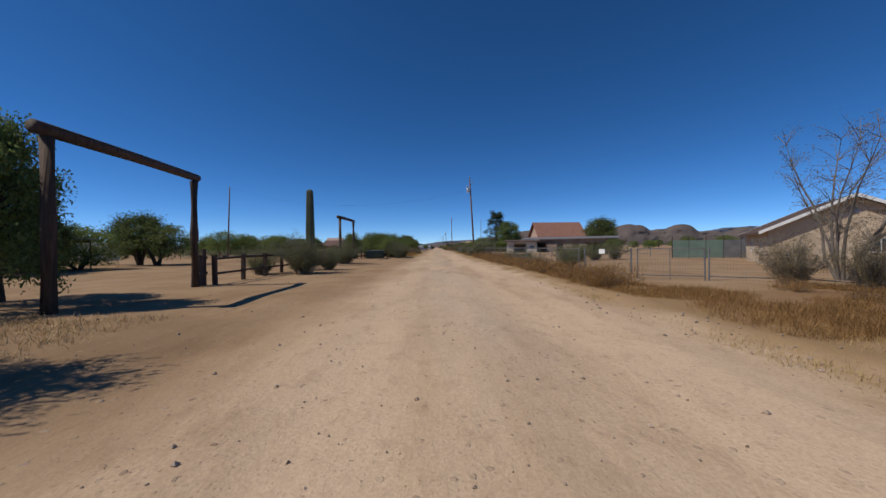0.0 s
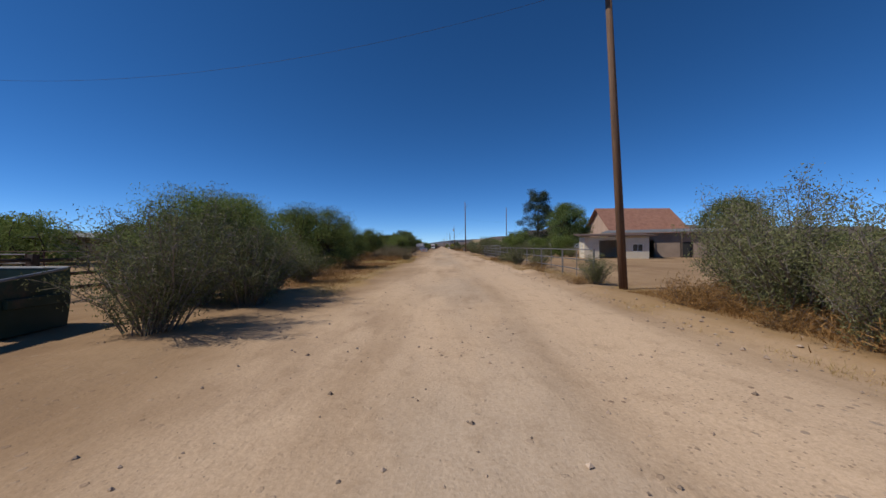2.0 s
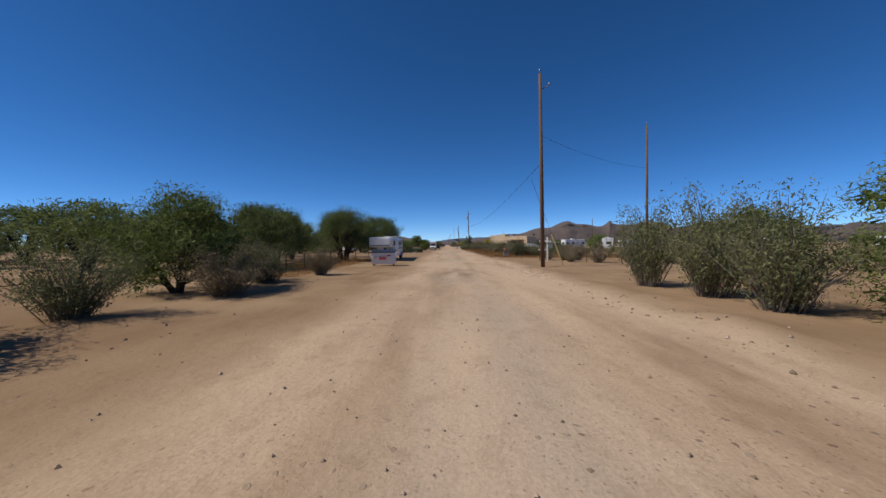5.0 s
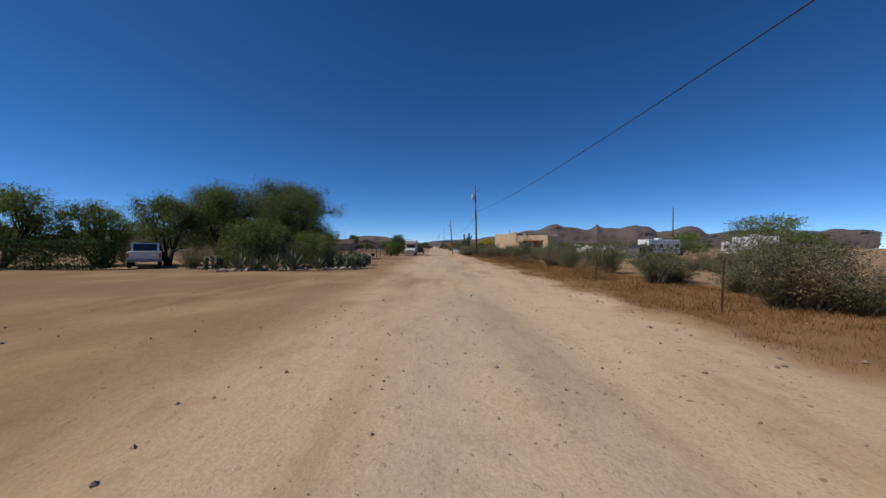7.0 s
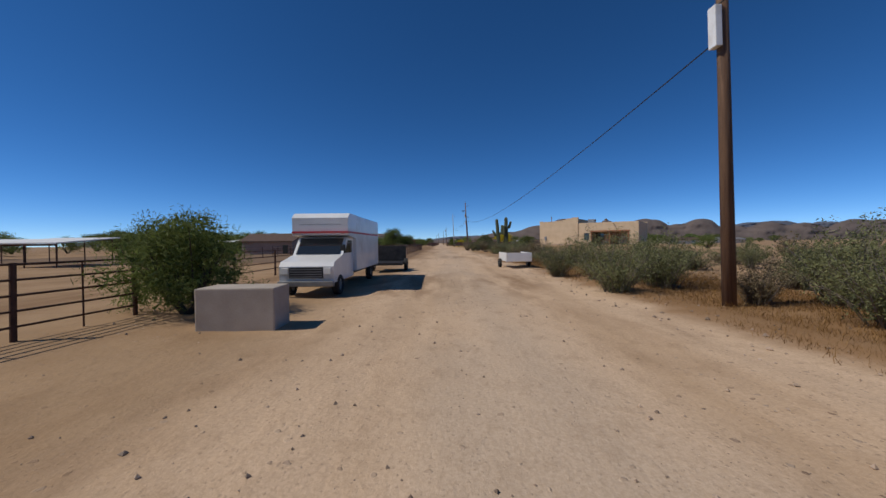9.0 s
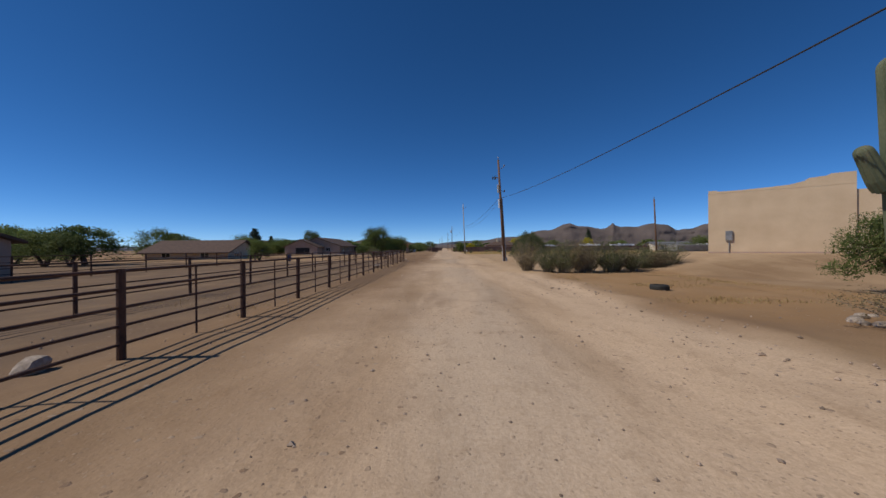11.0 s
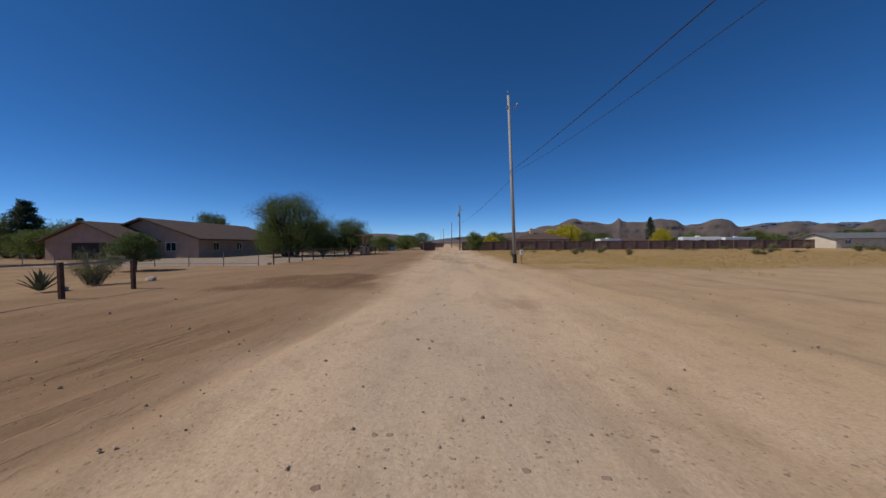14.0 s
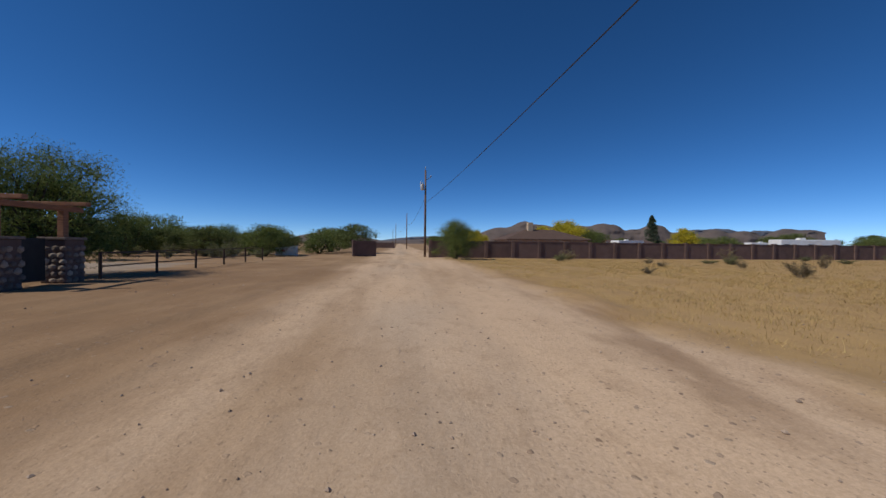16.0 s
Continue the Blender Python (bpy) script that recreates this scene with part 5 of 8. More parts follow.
def gooseneck(x, y, rz):
    """A gooseneck horse trailer: its nose points to -y, right side faces +x."""
    ob = thing("horse_trailer", x, y, rz, "white gooseneck horse trailer with dark stripes parked on sand", "trailer")
    w, z0, z1 = 2.2, 0.45, 2.45
    L, nose = 9.3, 2.7
    prof = [(-w / 2, z0), (w / 2, z0), (w / 2, z1 - 0.14), (w / 2 - 0.14, z1), (-w / 2 + 0.14, z1), (-w / 2, z1 - 0.14)]
    part("body", prism(prof, nose, L, "y"), WHITE_METAL, ob)
    part("gooseneck_nose", box(-w / 2, w / 2, 0.05, nose + 0.01, 1.42, z1, 0.16), WHITE_METAL, ob, "white raised nose section")
    part("stripe", box(-w / 2 + 0.17, w / 2 - 0.17, 0.035, 0.05, 1.60, 1.66), DARK_METAL, ob)
    part("neck_housing", box(-0.3, 0.3, 0.25, 0.55, 0.85, 1.45, 0.03), WHITE_METAL, ob, "white coupler housing under the nose")
    xs_ = w / 2
    part("roof_trim", box(xs_, xs_ + 0.015, 0.9, L, z1 - 0.24, z1 - 0.19), DARK_METAL, ob)
    part("roof_trim", box(xs_, xs_ + 0.015, 0.9, L, z1 - 0.33, z1 - 0.31), GREY_METAL, ob)
    part("stripe", box(xs_, xs_ + 0.008, 0.9, 3.2, 1.60, 1.66), DARK_METAL, ob)
    part("stripe", box(xs_, xs_ + 0.008, 2.9, 5.6, 0.98, 1.04), DARK_METAL, ob)
    part("stripe", prism([(5.0, 1.34), (5.75, 1.30), (5.75, 1.18), (5.35, 1.18)], xs_, xs_ + 0.008, "x"), DARK_METAL, ob)
    part("stripe", prism([(8.0, 1.42), (8.35, 1.42), (9.1, 0.85), (9.1, 0.75), (8.9, 0.85), (8.25, 1.34)], xs_, xs_ + 0.008, "x"), DARK_METAL, ob)
    part("window", box(xs_ - 0.02, xs_ + 0.012, 1.75, 3.0, 1.66, 2.12, 0.01), GLASS, ob, "dark nose window")
    for i, yy in enumerate((5.75, 6.75, 7.55)):
        fr = part("window", frame_ring(yy, yy + 0.62, 1.62, 2.08, xs_, 0.05, 0.025), GREY_METAL, ob)
        part("pane", box(xs_ - 0.01, xs_ + 0.008, yy + 0.05, yy + 0.57, 1.67, 2.03), GLASS, fr)
        for k in range(4):
            part("bar", rod((xs_ + 0.02, yy + 0.12 + 0.13 * k, 1.64), (xs_ + 0.02, yy + 0.12 + 0.13 * k, 2.06), 0.008, 0.008, 5), GREY_METAL, fr)
        dr = part("feed_door", frame_ring(yy - 0.05, yy + 0.67, 1.05, 1.58, xs_, 0.02, 0.012), GREY_METAL, ob)
        part("pane", box(xs_ - 0.01, xs_ + 0.006, yy + 0.12, yy + 0.5, 1.22, 1.42, 0.01), GLASS, dr)
    part("skirt", box(xs_, xs_ + 0.03, nose, 7.0, z0, z0 + 0.08, 0.01), GREY_METAL, ob)
    for yy in (7.55, 8.35):
        wheel(ob, w / 2 - 0.05, yy, 0.37, 0.22)
        wheel(ob, -w / 2 + 0.05, yy, 0.37, 0.22, -1)
    fb = bmesh.new()
    for k in range(12):
        a0, a1 = math.pi * k / 12, math.pi * (k + 1) / 12
        pts_ = [(7.95 - math.cos(q) * 0.9, 0.42 + math.sin(q) * 0.48) for q in (a0, a1)]
        prism([pts_[0], pts_[1], (pts_[1][0], pts_[1][1] + 0.05), (pts_[0][0], pts_[0][1] + 0.05)], w / 2 - 0.05, w / 2 + 0.12, "x", fb)
    part("fender", fb, WHITE_METAL, ob)
    part("neck", box(-0.5, 0.5, nose - 0.55, nose + 0.02, 0.6, 1.5, 0.03), WHITE_METAL, ob, "white box under the nose")
    part("spare_wheel", rod((0.2, 0.9, 1.02), (0.2, 1.12, 1.02), 0.36, 0.36, 18), RUBBER, ob, "spare tyre under the nose")
    part("coupler", rod((0, 0.55, 0.75), (0, 0.55, 1.5), 0.06, 0.06, 8), DARK_METAL, ob)
    for sx in (-0.75, 0.75):
        part("landing_leg", box(sx - 0.035, sx + 0.035, 1.62, 1.69, 0.1, 1.46, 0.01), GREY_METAL, ob)
        part("foot", box(sx - 0.11, sx + 0.11, 1.54, 1.76, 0.03, 0.1, 0.01), DARK_METAL, ob)
    rk = bmesh.new()
    for yy in (6.3, 7.3, 8.3, 9.0):
        rod((-0.7, yy, z1), (-0.7, yy, z1 + 0.22), 0.016, 0.016, 5, rk)
        rod((0.7, yy, z1), (0.7, yy, z1 + 0.22), 0.016, 0.016, 5, rk)
        rod((-0.7, yy, z1 + 0.22), (0.7, yy, z1 + 0.22), 0.016, 0.016, 5, rk)
    for sx in (-0.7, 0.7):
        rod((sx, 6.3, z1 + 0.22), (sx, 9.0, z1 + 0.22), 0.016, 0.016, 5, rk)
    part("hay_rack", rk, WHITE_METAL, ob, "white tubular roof rack")
    for yy in (3.4, 5.2):
        part("roof_vent", box(-0.2, 0.2, yy, yy + 0.4, z1 - 0.003, z1 + 0.12, 0.03), WHITE_METAL, ob)
    part("tail_light", box(xs_ - 0.16, xs_ - 0.04, L, L + 0.03, 0.75, 0.95, 0.008), SIGN_RED, ob, "red tail light")
    stretch = 1.14
    for c in ob.children:
        if c.name.split(".")[0] in ("wheel", "fender"):
            c.matrix_basis = Matrix.Translation((0, 7.95 * (stretch - 1), 0)) @ c.matrix_basis
        else:
            c.matrix_basis = Matrix.Diagonal((1, stretch, 1, 1)) @ c.matrix_basis
    return ob


gooseneck(-6.9, 162.2, 0.5)


def box_truck(x, y, rz):
    """A box truck that faces -y."""
    ob = thing("box_truck", x, y, rz, "white box truck with a dull red stripe parked facing the road", "truck")
    part("cargo_box", box(-1.15, 1.15, 1.9, 7.2, 0.75, 3.25, 0.05), WHITE_METAL, ob, "white cargo box")
    part("attic", prism([(0.55, 2.35), (1.9, 2.2), (1.9, 3.25), (0.75, 3.25), (0.5, 3.05)], -1.15, 1.15, "x"), WHITE_METAL, ob, "white overcab box with dark lettering bars")
    part("stripe", box(-1.155, 1.155, 0.49, 7.0, 2.42, 2.5), SIGN_RED, ob, "dull red stripe")
    part("letter_bar", prism([(0.515, 2.78), (0.53, 2.78), (0.63, 3.05), (0.61, 3.05)], -0.85, 0.85, "x"), SIGN_DARK, ob, "dark lettering bar")
    cab = [(-0.95, 0.55), (1.85, 0.55), (1.85, 2.25), (0.85, 2.25), (0.22, 1.55), (-0.85, 1.32), (-1.0, 1.15)]
    part("cab", prism(cab, -1.0, 1.0, "x"), WHITE_METAL, ob, "white cab")
    part("windscreen", prism([(0.205, 1.57), (0.80, 2.22), (0.84, 2.22), (0.245, 1.57)], -0.88, 0.88, "x"), GLASS, ob, "dark windscreen")
    for s in (-1.01, 0.99):
        part("side_window", prism([(0.5, 1.6), (1.6, 1.6), (1.6, 2.12), (0.95, 2.12)], s, s + 0.02, "x"), GLASS, ob)
    part("grille", box(-0.62, 0.62, -1.03, -0.93, 0.72, 1.12, 0.02), DARK_METAL, ob, "dark grille")
    for k in range(4):
        part("grille_bar", box(-0.58, 0.58, -1.045, -1.03, 0.76 + 0.09 * k, 0.79 + 0.09 * k), GREY_METAL, ob)
    part("bumper", box(-1.02, 1.02, -1.12, -0.94, 0.42, 0.62, 0.03), GREY_METAL, ob, "grey bumper")
    for s in (-0.92, 0.64):
        part("headlight", box(s, s + 0.28, -1.04, -0.94, 0.86, 1.1, 0.02), WHITE_PAINT, ob, "clear headlight")
        part("mirror", box(s * 1.5 - 0.1, s * 1.5 + 0.1, 0.35, 0.42, 1.6, 1.95, 0.02), BLACK, ob)
    for yy in (-0.2, 5.6):
        wheel(ob, 0.92, yy, 0.39, 0.26)
        wheel(ob, -0.92, yy, 0.39, 0.26, -1)
    part("chassis", box(-0.5, 0.5, 0.2, 7.0, 0.5, 0.74), DARK_METAL, ob)
    return ob


truck = box_truck(-4.45, 240.6, 0)
truck.scale = (0.84, 0.9, 0.84)
solid("concrete_block", box(-0.75, 0.75, -0.4, 0.4, -0.05, 0.82, 0.03), CONCRETE, "weathered concrete block standing at the roadside", "block", x=-4.3, y=235.9, rz=3)


def pickup(x, y, rz, label, mat):
    """A pickup that faces +y."""
    ob = thing("pickup_truck", x, y, rz, label, "pickup")
    body = [(0, 0.55), (5.4, 0.55), (5.55, 0.85), (5.4, 1.12), (4.0, 1.2), (0.0, 1.14)]
    part("body", prism(body, -0.95, 0.95, "x"), mat, ob)
    cab = [(1.9, 1.13), (4.15, 1.13), (3.5, 1.78), (2.1, 1.8)]
    part("cab", prism(cab, -0.82, 0.82, "x"), mat, ob)
    part("rear_window", prism([(1.885, 1.22), (1.905, 1.22), (2.08, 1.72), (2.06, 1.72)], -0.68, 0.68, "x"), GLASS, ob)
    for s in (-0.835, 0.815):
        part("side_window", prism([(2.15, 1.25), (3.85, 1.25), (3.4, 1.7), (2.25, 1.7)], s, s + 0.02, "x"), GLASS, ob)
    part("windscreen", prism([(4.13, 1.2), (4.16, 1.2), (3.53, 1.74), (3.5, 1.74)], -0.7, 0.7, "x"), GLASS, ob)
    part("bed_liner", box(-0.8, 0.8, 0.12, 1.8, 1.12, 1.16), BLACK, ob)
    part("tailgate", box(-0.78, 0.78, -0.03, 0.0, 0.68, 1.12, 0.01), mat, ob)
    part("bumper", box(-0.95, 0.95, -0.14, -0.02, 0.45, 0.62, 0.03), GREY_METAL, ob, "chrome bumper")
    for s in (-0.93, 0.81):
        part("tail_light", box(s, s + 0.12, -0.02, 0.01, 0.75, 1.05), SIGN_RED, ob, "red tail light")
    for yy in (1.0, 4.5):
        wheel(ob, 0.85, yy, 0.38, 0.24)
        wheel(ob, -0.85, yy, 0.38, 0.24, -1)
    return ob


pickup(-20.6, 202.6, 36, "white pickup truck parked beside a hedge", WHITE_METAL)


def travel_trailer(x, y, rz, L, label, h=2.9, windows=4):
    """A caravan or motorhome seen from a distance: long side faces -y."""
    ob = thing("travel_trailer", x, y, rz, label, "caravan", "parked caravans")
    part("body", box(0, L, 0, 2.4, 0.5, h, 0.12), WHITE_METAL, ob)
    part("stripe", box(0.15, L - 0.15, -0.008, 0.0, 1.15, 1.3), GREY_METAL, ob)
    for i in range(windows):
        xx = 0.5 + (L - 1.6) * i / max(1, windows - 1)
        wf = part("window", box(xx - 0.04, xx + 0.84, -0.02, 0.0, 1.56, 2.19), DARK_METAL, ob)
        part("pane", box(xx, xx + 0.8, -0.03, -0.02, 1.6, 2.15), GLASS, wf)
    part("window", box(-0.015, 0.0, 0.6, 1.8, 1.5, 2.2), GLASS, ob)
    part("door", box(L * 0.62, L * 0.62 + 0.65, -0.03, 0.0, 0.6, 2.35, 0.01), WHITE_PAINT, ob)
    part("roof_unit", box(L * 0.4, L * 0.4 + 0.9, 0.8, 1.6, h - 0.003, h + 0.28, 0.05), WHITE_PAINT, ob)
    for xx in (L * 0.55, L * 0.55 + 0.85):
        w_ = wheel(ob, 0, 0, 0.35, 0.2)
        w_.matrix_basis = pose(xx, 0.15, 0.35, 0, 0, 90)
    return ob


travel_trailer(36.6, 238.0, 15, 7.0, "white motorhome with a dark window parked in scrub", 3.0)
travel_trailer(58, 246, 8, 9.0, "white caravan half hidden by bushes")
travel_trailer(72, 250, -12, 8.5, "white caravan parked under trees")
travel_trailer(44, 222, 70, 7.5, "cream motorhome with a rear ladder in the scrub", 3.2)
for i, (x, y, L) in enumerate(((66, 215, 9), (84, 222, 10), (96, 205, 9), (60, 440, 9), (80, 452, 10), (118, 455, 9), (140, 470, 12), (52, 470, 9), (96, 478, 8))):
    travel_trailer(x, y, (i * 17) % 40 - 20, L, "white caravan in a distant yard", 2.9, 3)


def stock_trailer(x, y, rz, L, label, n=4):
    ob = thing("horse_trailer", x, y, rz, label, "trailer")
    part("body", box(0, L, 0, 2.1, 0.45, 2.5, 0.06), WHITE_METAL, ob)
    for i in range(n):
        xx = 0.5 + (L - 2.2) * i / max(1, n - 1)
        fr = part("window", box(xx - 0.05, xx + 0.6, -0.02, 0.0, 1.65, 2.1, 0.01), GREY_METAL, ob)
        part("pane", box(xx, xx + 0.55, -0.03, -0.021, 1.7, 2.05), GLASS, fr)
    for i in range(2):
        part("rear_window", box(L, L + 0.02, 0.3 + 0.9 * i, 0.9 + 0.9 * i, 1.7, 2.15, 0.008), GLASS, ob)
    part("stripe", prism([(0.4, 1.25), (2.6, 1.2), (L - 1.8, 1.32), (L - 2.4, 1.1), (2.4, 1.08), (1.2, 1.12)], -0.012, -0.002, "y"), SIGN_DARK, ob, "dark swirling decal")
    part("roof", box(-0.08, L + 0.08, -0.08, 2.18, 2.497, 2.6, 0.03), ROOF_WHITE, ob)
    for xx in (L * 0.62, L * 0.62 + 0.85):
        w_ = wheel(ob, 0, 0, 0.36, 0.2)
        w_.matrix_basis = pose(xx, 0.1, 0.36, 0, 0, 90)
    part("hitch", rod((-1.3, 1.05, 0.5), (0, 1.05, 0.55), 0.06, 0.06, 8), DARK_METAL, ob)
    part("jack", rod((-1.1, 1.05, 0.0), (-1.1, 1.05, 0.9), 0.04, 0.04, 8), DARK_METAL, ob)
    return ob


stock_trailer(-56.5, 368.9, 5, 11.0, "white horse trailer with four dark windows")
stock_trailer(-43.0, 40.5, 12, 6.0, "white and grey box trailer beside a tree", 2)
stock_trailer(-42.0, 33.5, 75, 5.0, "white slatted stock trailer under a canopy", 5)


def flatbed(x, y, rz):
    ob = thing("flatbed_trailer", x, y, rz, "flatbed trailer carrying a tarp-covered load on sand", "trailer")
    part("deck", box(0, 7.5, 0, 2.3, 0.72, 0.86, 0.01), WOOD_GREY, ob, "grey plank deck")
    for i in range(8):
        part("side_stake", box(0.1 + i * 1.02, 0.18 + i * 1.02, -0.05, 0.0, 0.5, 0.9), DARK_METAL, ob)
    part("frame_rail", box(0, 7.5, 0.1, 0.22, 0.52, 0.717), DARK_METAL, ob)
    part("frame_rail", box(0, 7.5, 2.08, 2.2, 0.52, 0.717), DARK_METAL, ob)
    part("load", box(1.6, 7.3, 0.2, 2.1, 0.862, 1.85, 0.12), TARP_GREY, ob, "grey tarp-covered load")
    part("stand", box(0.1, 0.22, 0.2, 0.32, 0.0, 0.6), DARK_METAL, ob)
    part("stand", box(0.1, 0.22, 2.0, 2.12, 0.0, 0.6), DARK_METAL, ob)
    for xx in (3.4, 4.3):
        for yy in (0.15, 2.15):
            w_ = wheel(ob, 0, 0, 0.38, 0.22)
            w_.matrix_basis = pose(xx, yy, 0.38, 0, 0, 90)
    return ob


flatbed(31.8, 331.5, 6)


def tarp_heap(x, y, rz, L, w, h, mat, label, seed):
    """Something covered by a cloth that sags and folds."""
    me = bpy.data.meshes.new("covered_vehicle")
    nx, ny = 34, 22
    v = []
    for j in range(ny + 1):
        for i in range(nx + 1):
            u, q = i / nx * 2 - 1, j / ny * 2 - 1
            d = max(abs(u), abs(q))
            top = h * (0.72 + 0.28 * math.exp(-((u - 0.1) / 0.55) ** 2))
            z = top * (1 - max(0, (d - 0.72) / 0.28) ** 1.6)
            z += 0.10 * noise.noise((u * 4 + seed, q * 4, 0)) * (1 if d < 0.99 else 0)
            spread = 1 + 0.05 * noise.noise((u * 6, q * 6, seed + 3))
            v.append((u * L / 2 * spread, q * w / 2 * spread, max(z, 0.0) + 0.02))
    n = nx + 1
    me.from_pydata(v, [], [(j * n + i, j * n + i + 1, (j + 1) * n + i + 1, (j + 1) * n + i) for j in range(ny) for i in range(nx)])
    me.materials.append(mat)
    ob = new("covered_vehicle", me)
    ob.matrix_basis = pose(x, y, 0, 0, 0, rz)
    return tagged(ob, label, "covered car")


tarp_heap(25.2, 235.2, 14, 5.2, 2.6, 1.75, TARP, "car under a pale weathered tarp in the scrub", 1)
tarp_heap(31.5, 232.0, 30, 4.5, 2.6, 2.0, TARP_DARK, "vehicle under a dark tarp in the scrub", 2)


def wheelbarrow(x, y, rz):
    ob = thing("wheelbarrow", x, y, rz, "dark metal wheelbarrow by the corral fence", "wheelbarrow")
    bm = bmesh.new()
    lo = [bm.verts.new(p) for p in ((-0.3, -0.2, 0.42), (0.35, -0.2, 0.38), (0.35, 0.2, 0.38), (-0.3, 0.2, 0.42))]
    hi = [bm.verts.new(p) for p in ((-0.5, -0.36, 0.78), (0.68, -0.36, 0.72), (0.68, 0.36, 0.72), (-0.5, 0.36, 0.78))]
    bm.faces.new(lo[::-1])
    for i in range(4):
        bm.faces.new((lo[i], lo[(i + 1) % 4], hi[(i + 1) % 4], hi[i]))
    bmesh.ops.solidify(bm, geom=bm.faces[:], thickness=0.02)
    part("tray", bm, DARK_METAL, ob, "dark tray")
    part("wheel", rod((0.72, -0.05, 0.19), (0.72, 0.05, 0.19), 0.19, 0.19, 16), RUBBER, ob)
    for s in (-0.24, 0.24):
        part("handle", chain([(0.72, s * 0.3, 0.19), (0.2, s, 0.36), (-0.6, s * 1.2, 0.55), (-1.1, s * 1.3, 0.78)], 0.02, 6), WOOD_GREY, ob, "wooden handle")
        part("leg", chain([(-0.25, s, 0.42), (-0.4, s, 0.0)], 0.018, 6), DARK_METAL, ob)
    return ob


wheelbarrow(-8.5, 225.6, 98).scale = (0.8, 0.8, 0.85)

# ---- buildings ----
WIN = "window"
house("house", 25.4, 27.2, 9.0, 12.0, 2.7, "tan stucco gable house with a white roof edge", STUCCO_TAN, ROOF_BROWN, "gable", 2.2, 0.6, "y", {"s": [(5.2, 1.0, 1.2, 1.0, WIN)], "w": [(3.0, 1.0, 1.4, 1.1, WIN), (7.5, 1.0, 1.4, 1.1, WIN)]}, rz=-35)
solid("gable_vent", box(4.25, 4.75, -0.04, -0.005, 3.7, 4.15), GREY_METAL, "small louvred vent in a house gable", "vent", x=25.4, y=27.2, rz=-35)
house("barn", 25.9, 105.6, 24.0, 7.5, 3.55, "long low taupe stable with dark openings and white eaves", STUCCO_TAUPE, ROOF_GREY, "shed", 0.7, 0.9, "x", {"s": [(0.5, 0.0, 1.0, 2.1, "garage"), (2.6, 0.0, 3.6, 2.5, "open"), (9.4, 0.0, 1.6, 2.2, "dark"), (13.6, 0.0, 1.5, 2.2, "door"), (17.0, 0.0, 5.5, 2.5, "open")], "w": [(1.2, 0.0, 2.2, 2.3, "open"), (5.0, 0.9, 1.0, 1.0, WIN)]}, rz=-30)
for k in range(6):
    a = 1.6 + 4.2 * k
    solid("porch_post", box(-0.07, 0.07, -0.07, 0.07, -0.1, 3.54, 0.01), WOOD_GREY, "brown timber post under the stable eaves", "post", x=25.4 + a * math.cos(radians(-30)) - 0.35, y=105.6 + a * math.sin(radians(-30)) - 0.6, rz=-30, group="stable posts")
house("stable_block", 19.4, 98.6, 8.0, 5.5, 2.9, "cream stucco stable block with a dark doorway and brown roof edge", STUCCO_CREAM, ROOF_BROWN, "shed", 0.45, 0.8, "x", {"s": [(1.9, 0.0, 3.2, 2.4, "open"), (6.0, 0.9, 1.3, 1.0, WIN)], "w": [(2.0, 0.9, 1.1, 1.0, WIN)]}, rz=-14, fascia=WOOD_GREY)
cooler = thing("cooler_box", 26.4, 103.6, -30, "white louvred cooler box stacked beside the stable", "cooler")
part("lower_case", box(-0.45, 0.45, -0.4, 0.4, 0.0, 0.95, 0.03), WHITE_PAINT, cooler)
part("upper_case", box(-0.45, 0.45, -0.4, 0.4, 0.953, 1.9, 0.03), WHITE_PAINT, cooler)
for k in range(6):
    part("louvre", box(-0.36, 0.36, -0.425, -0.4, 1.08 + 0.12 * k, 1.13 + 0.12 * k), GREY_METAL, cooler)
house("house", 37.0, 126.0, 16.0, 17.0, 3.9, "ranch house with a large red tile roof", STUCCO_PINK, ROOF_RED, "gable", 6.4, 0.9, "x", {"s": [(2.0, 0.9, 1.6, 1.2, WIN), (7.0, 0.9, 1.6, 1.2, WIN), (10.5, 0.0, 1.1, 2.1, "door"), (14.8, 0.9, 1.6, 1.2, WIN)], "w": [(5.0, 0.9, 1.4, 1.2, WIN)]}, ribs=84)
solid("chimney", box(40.6, 41.5, 138.0, 138.9, 8.6, 10.6, 0.03), STUCCO_PINK, "pink stucco chimney on the tile roof", "chimney")


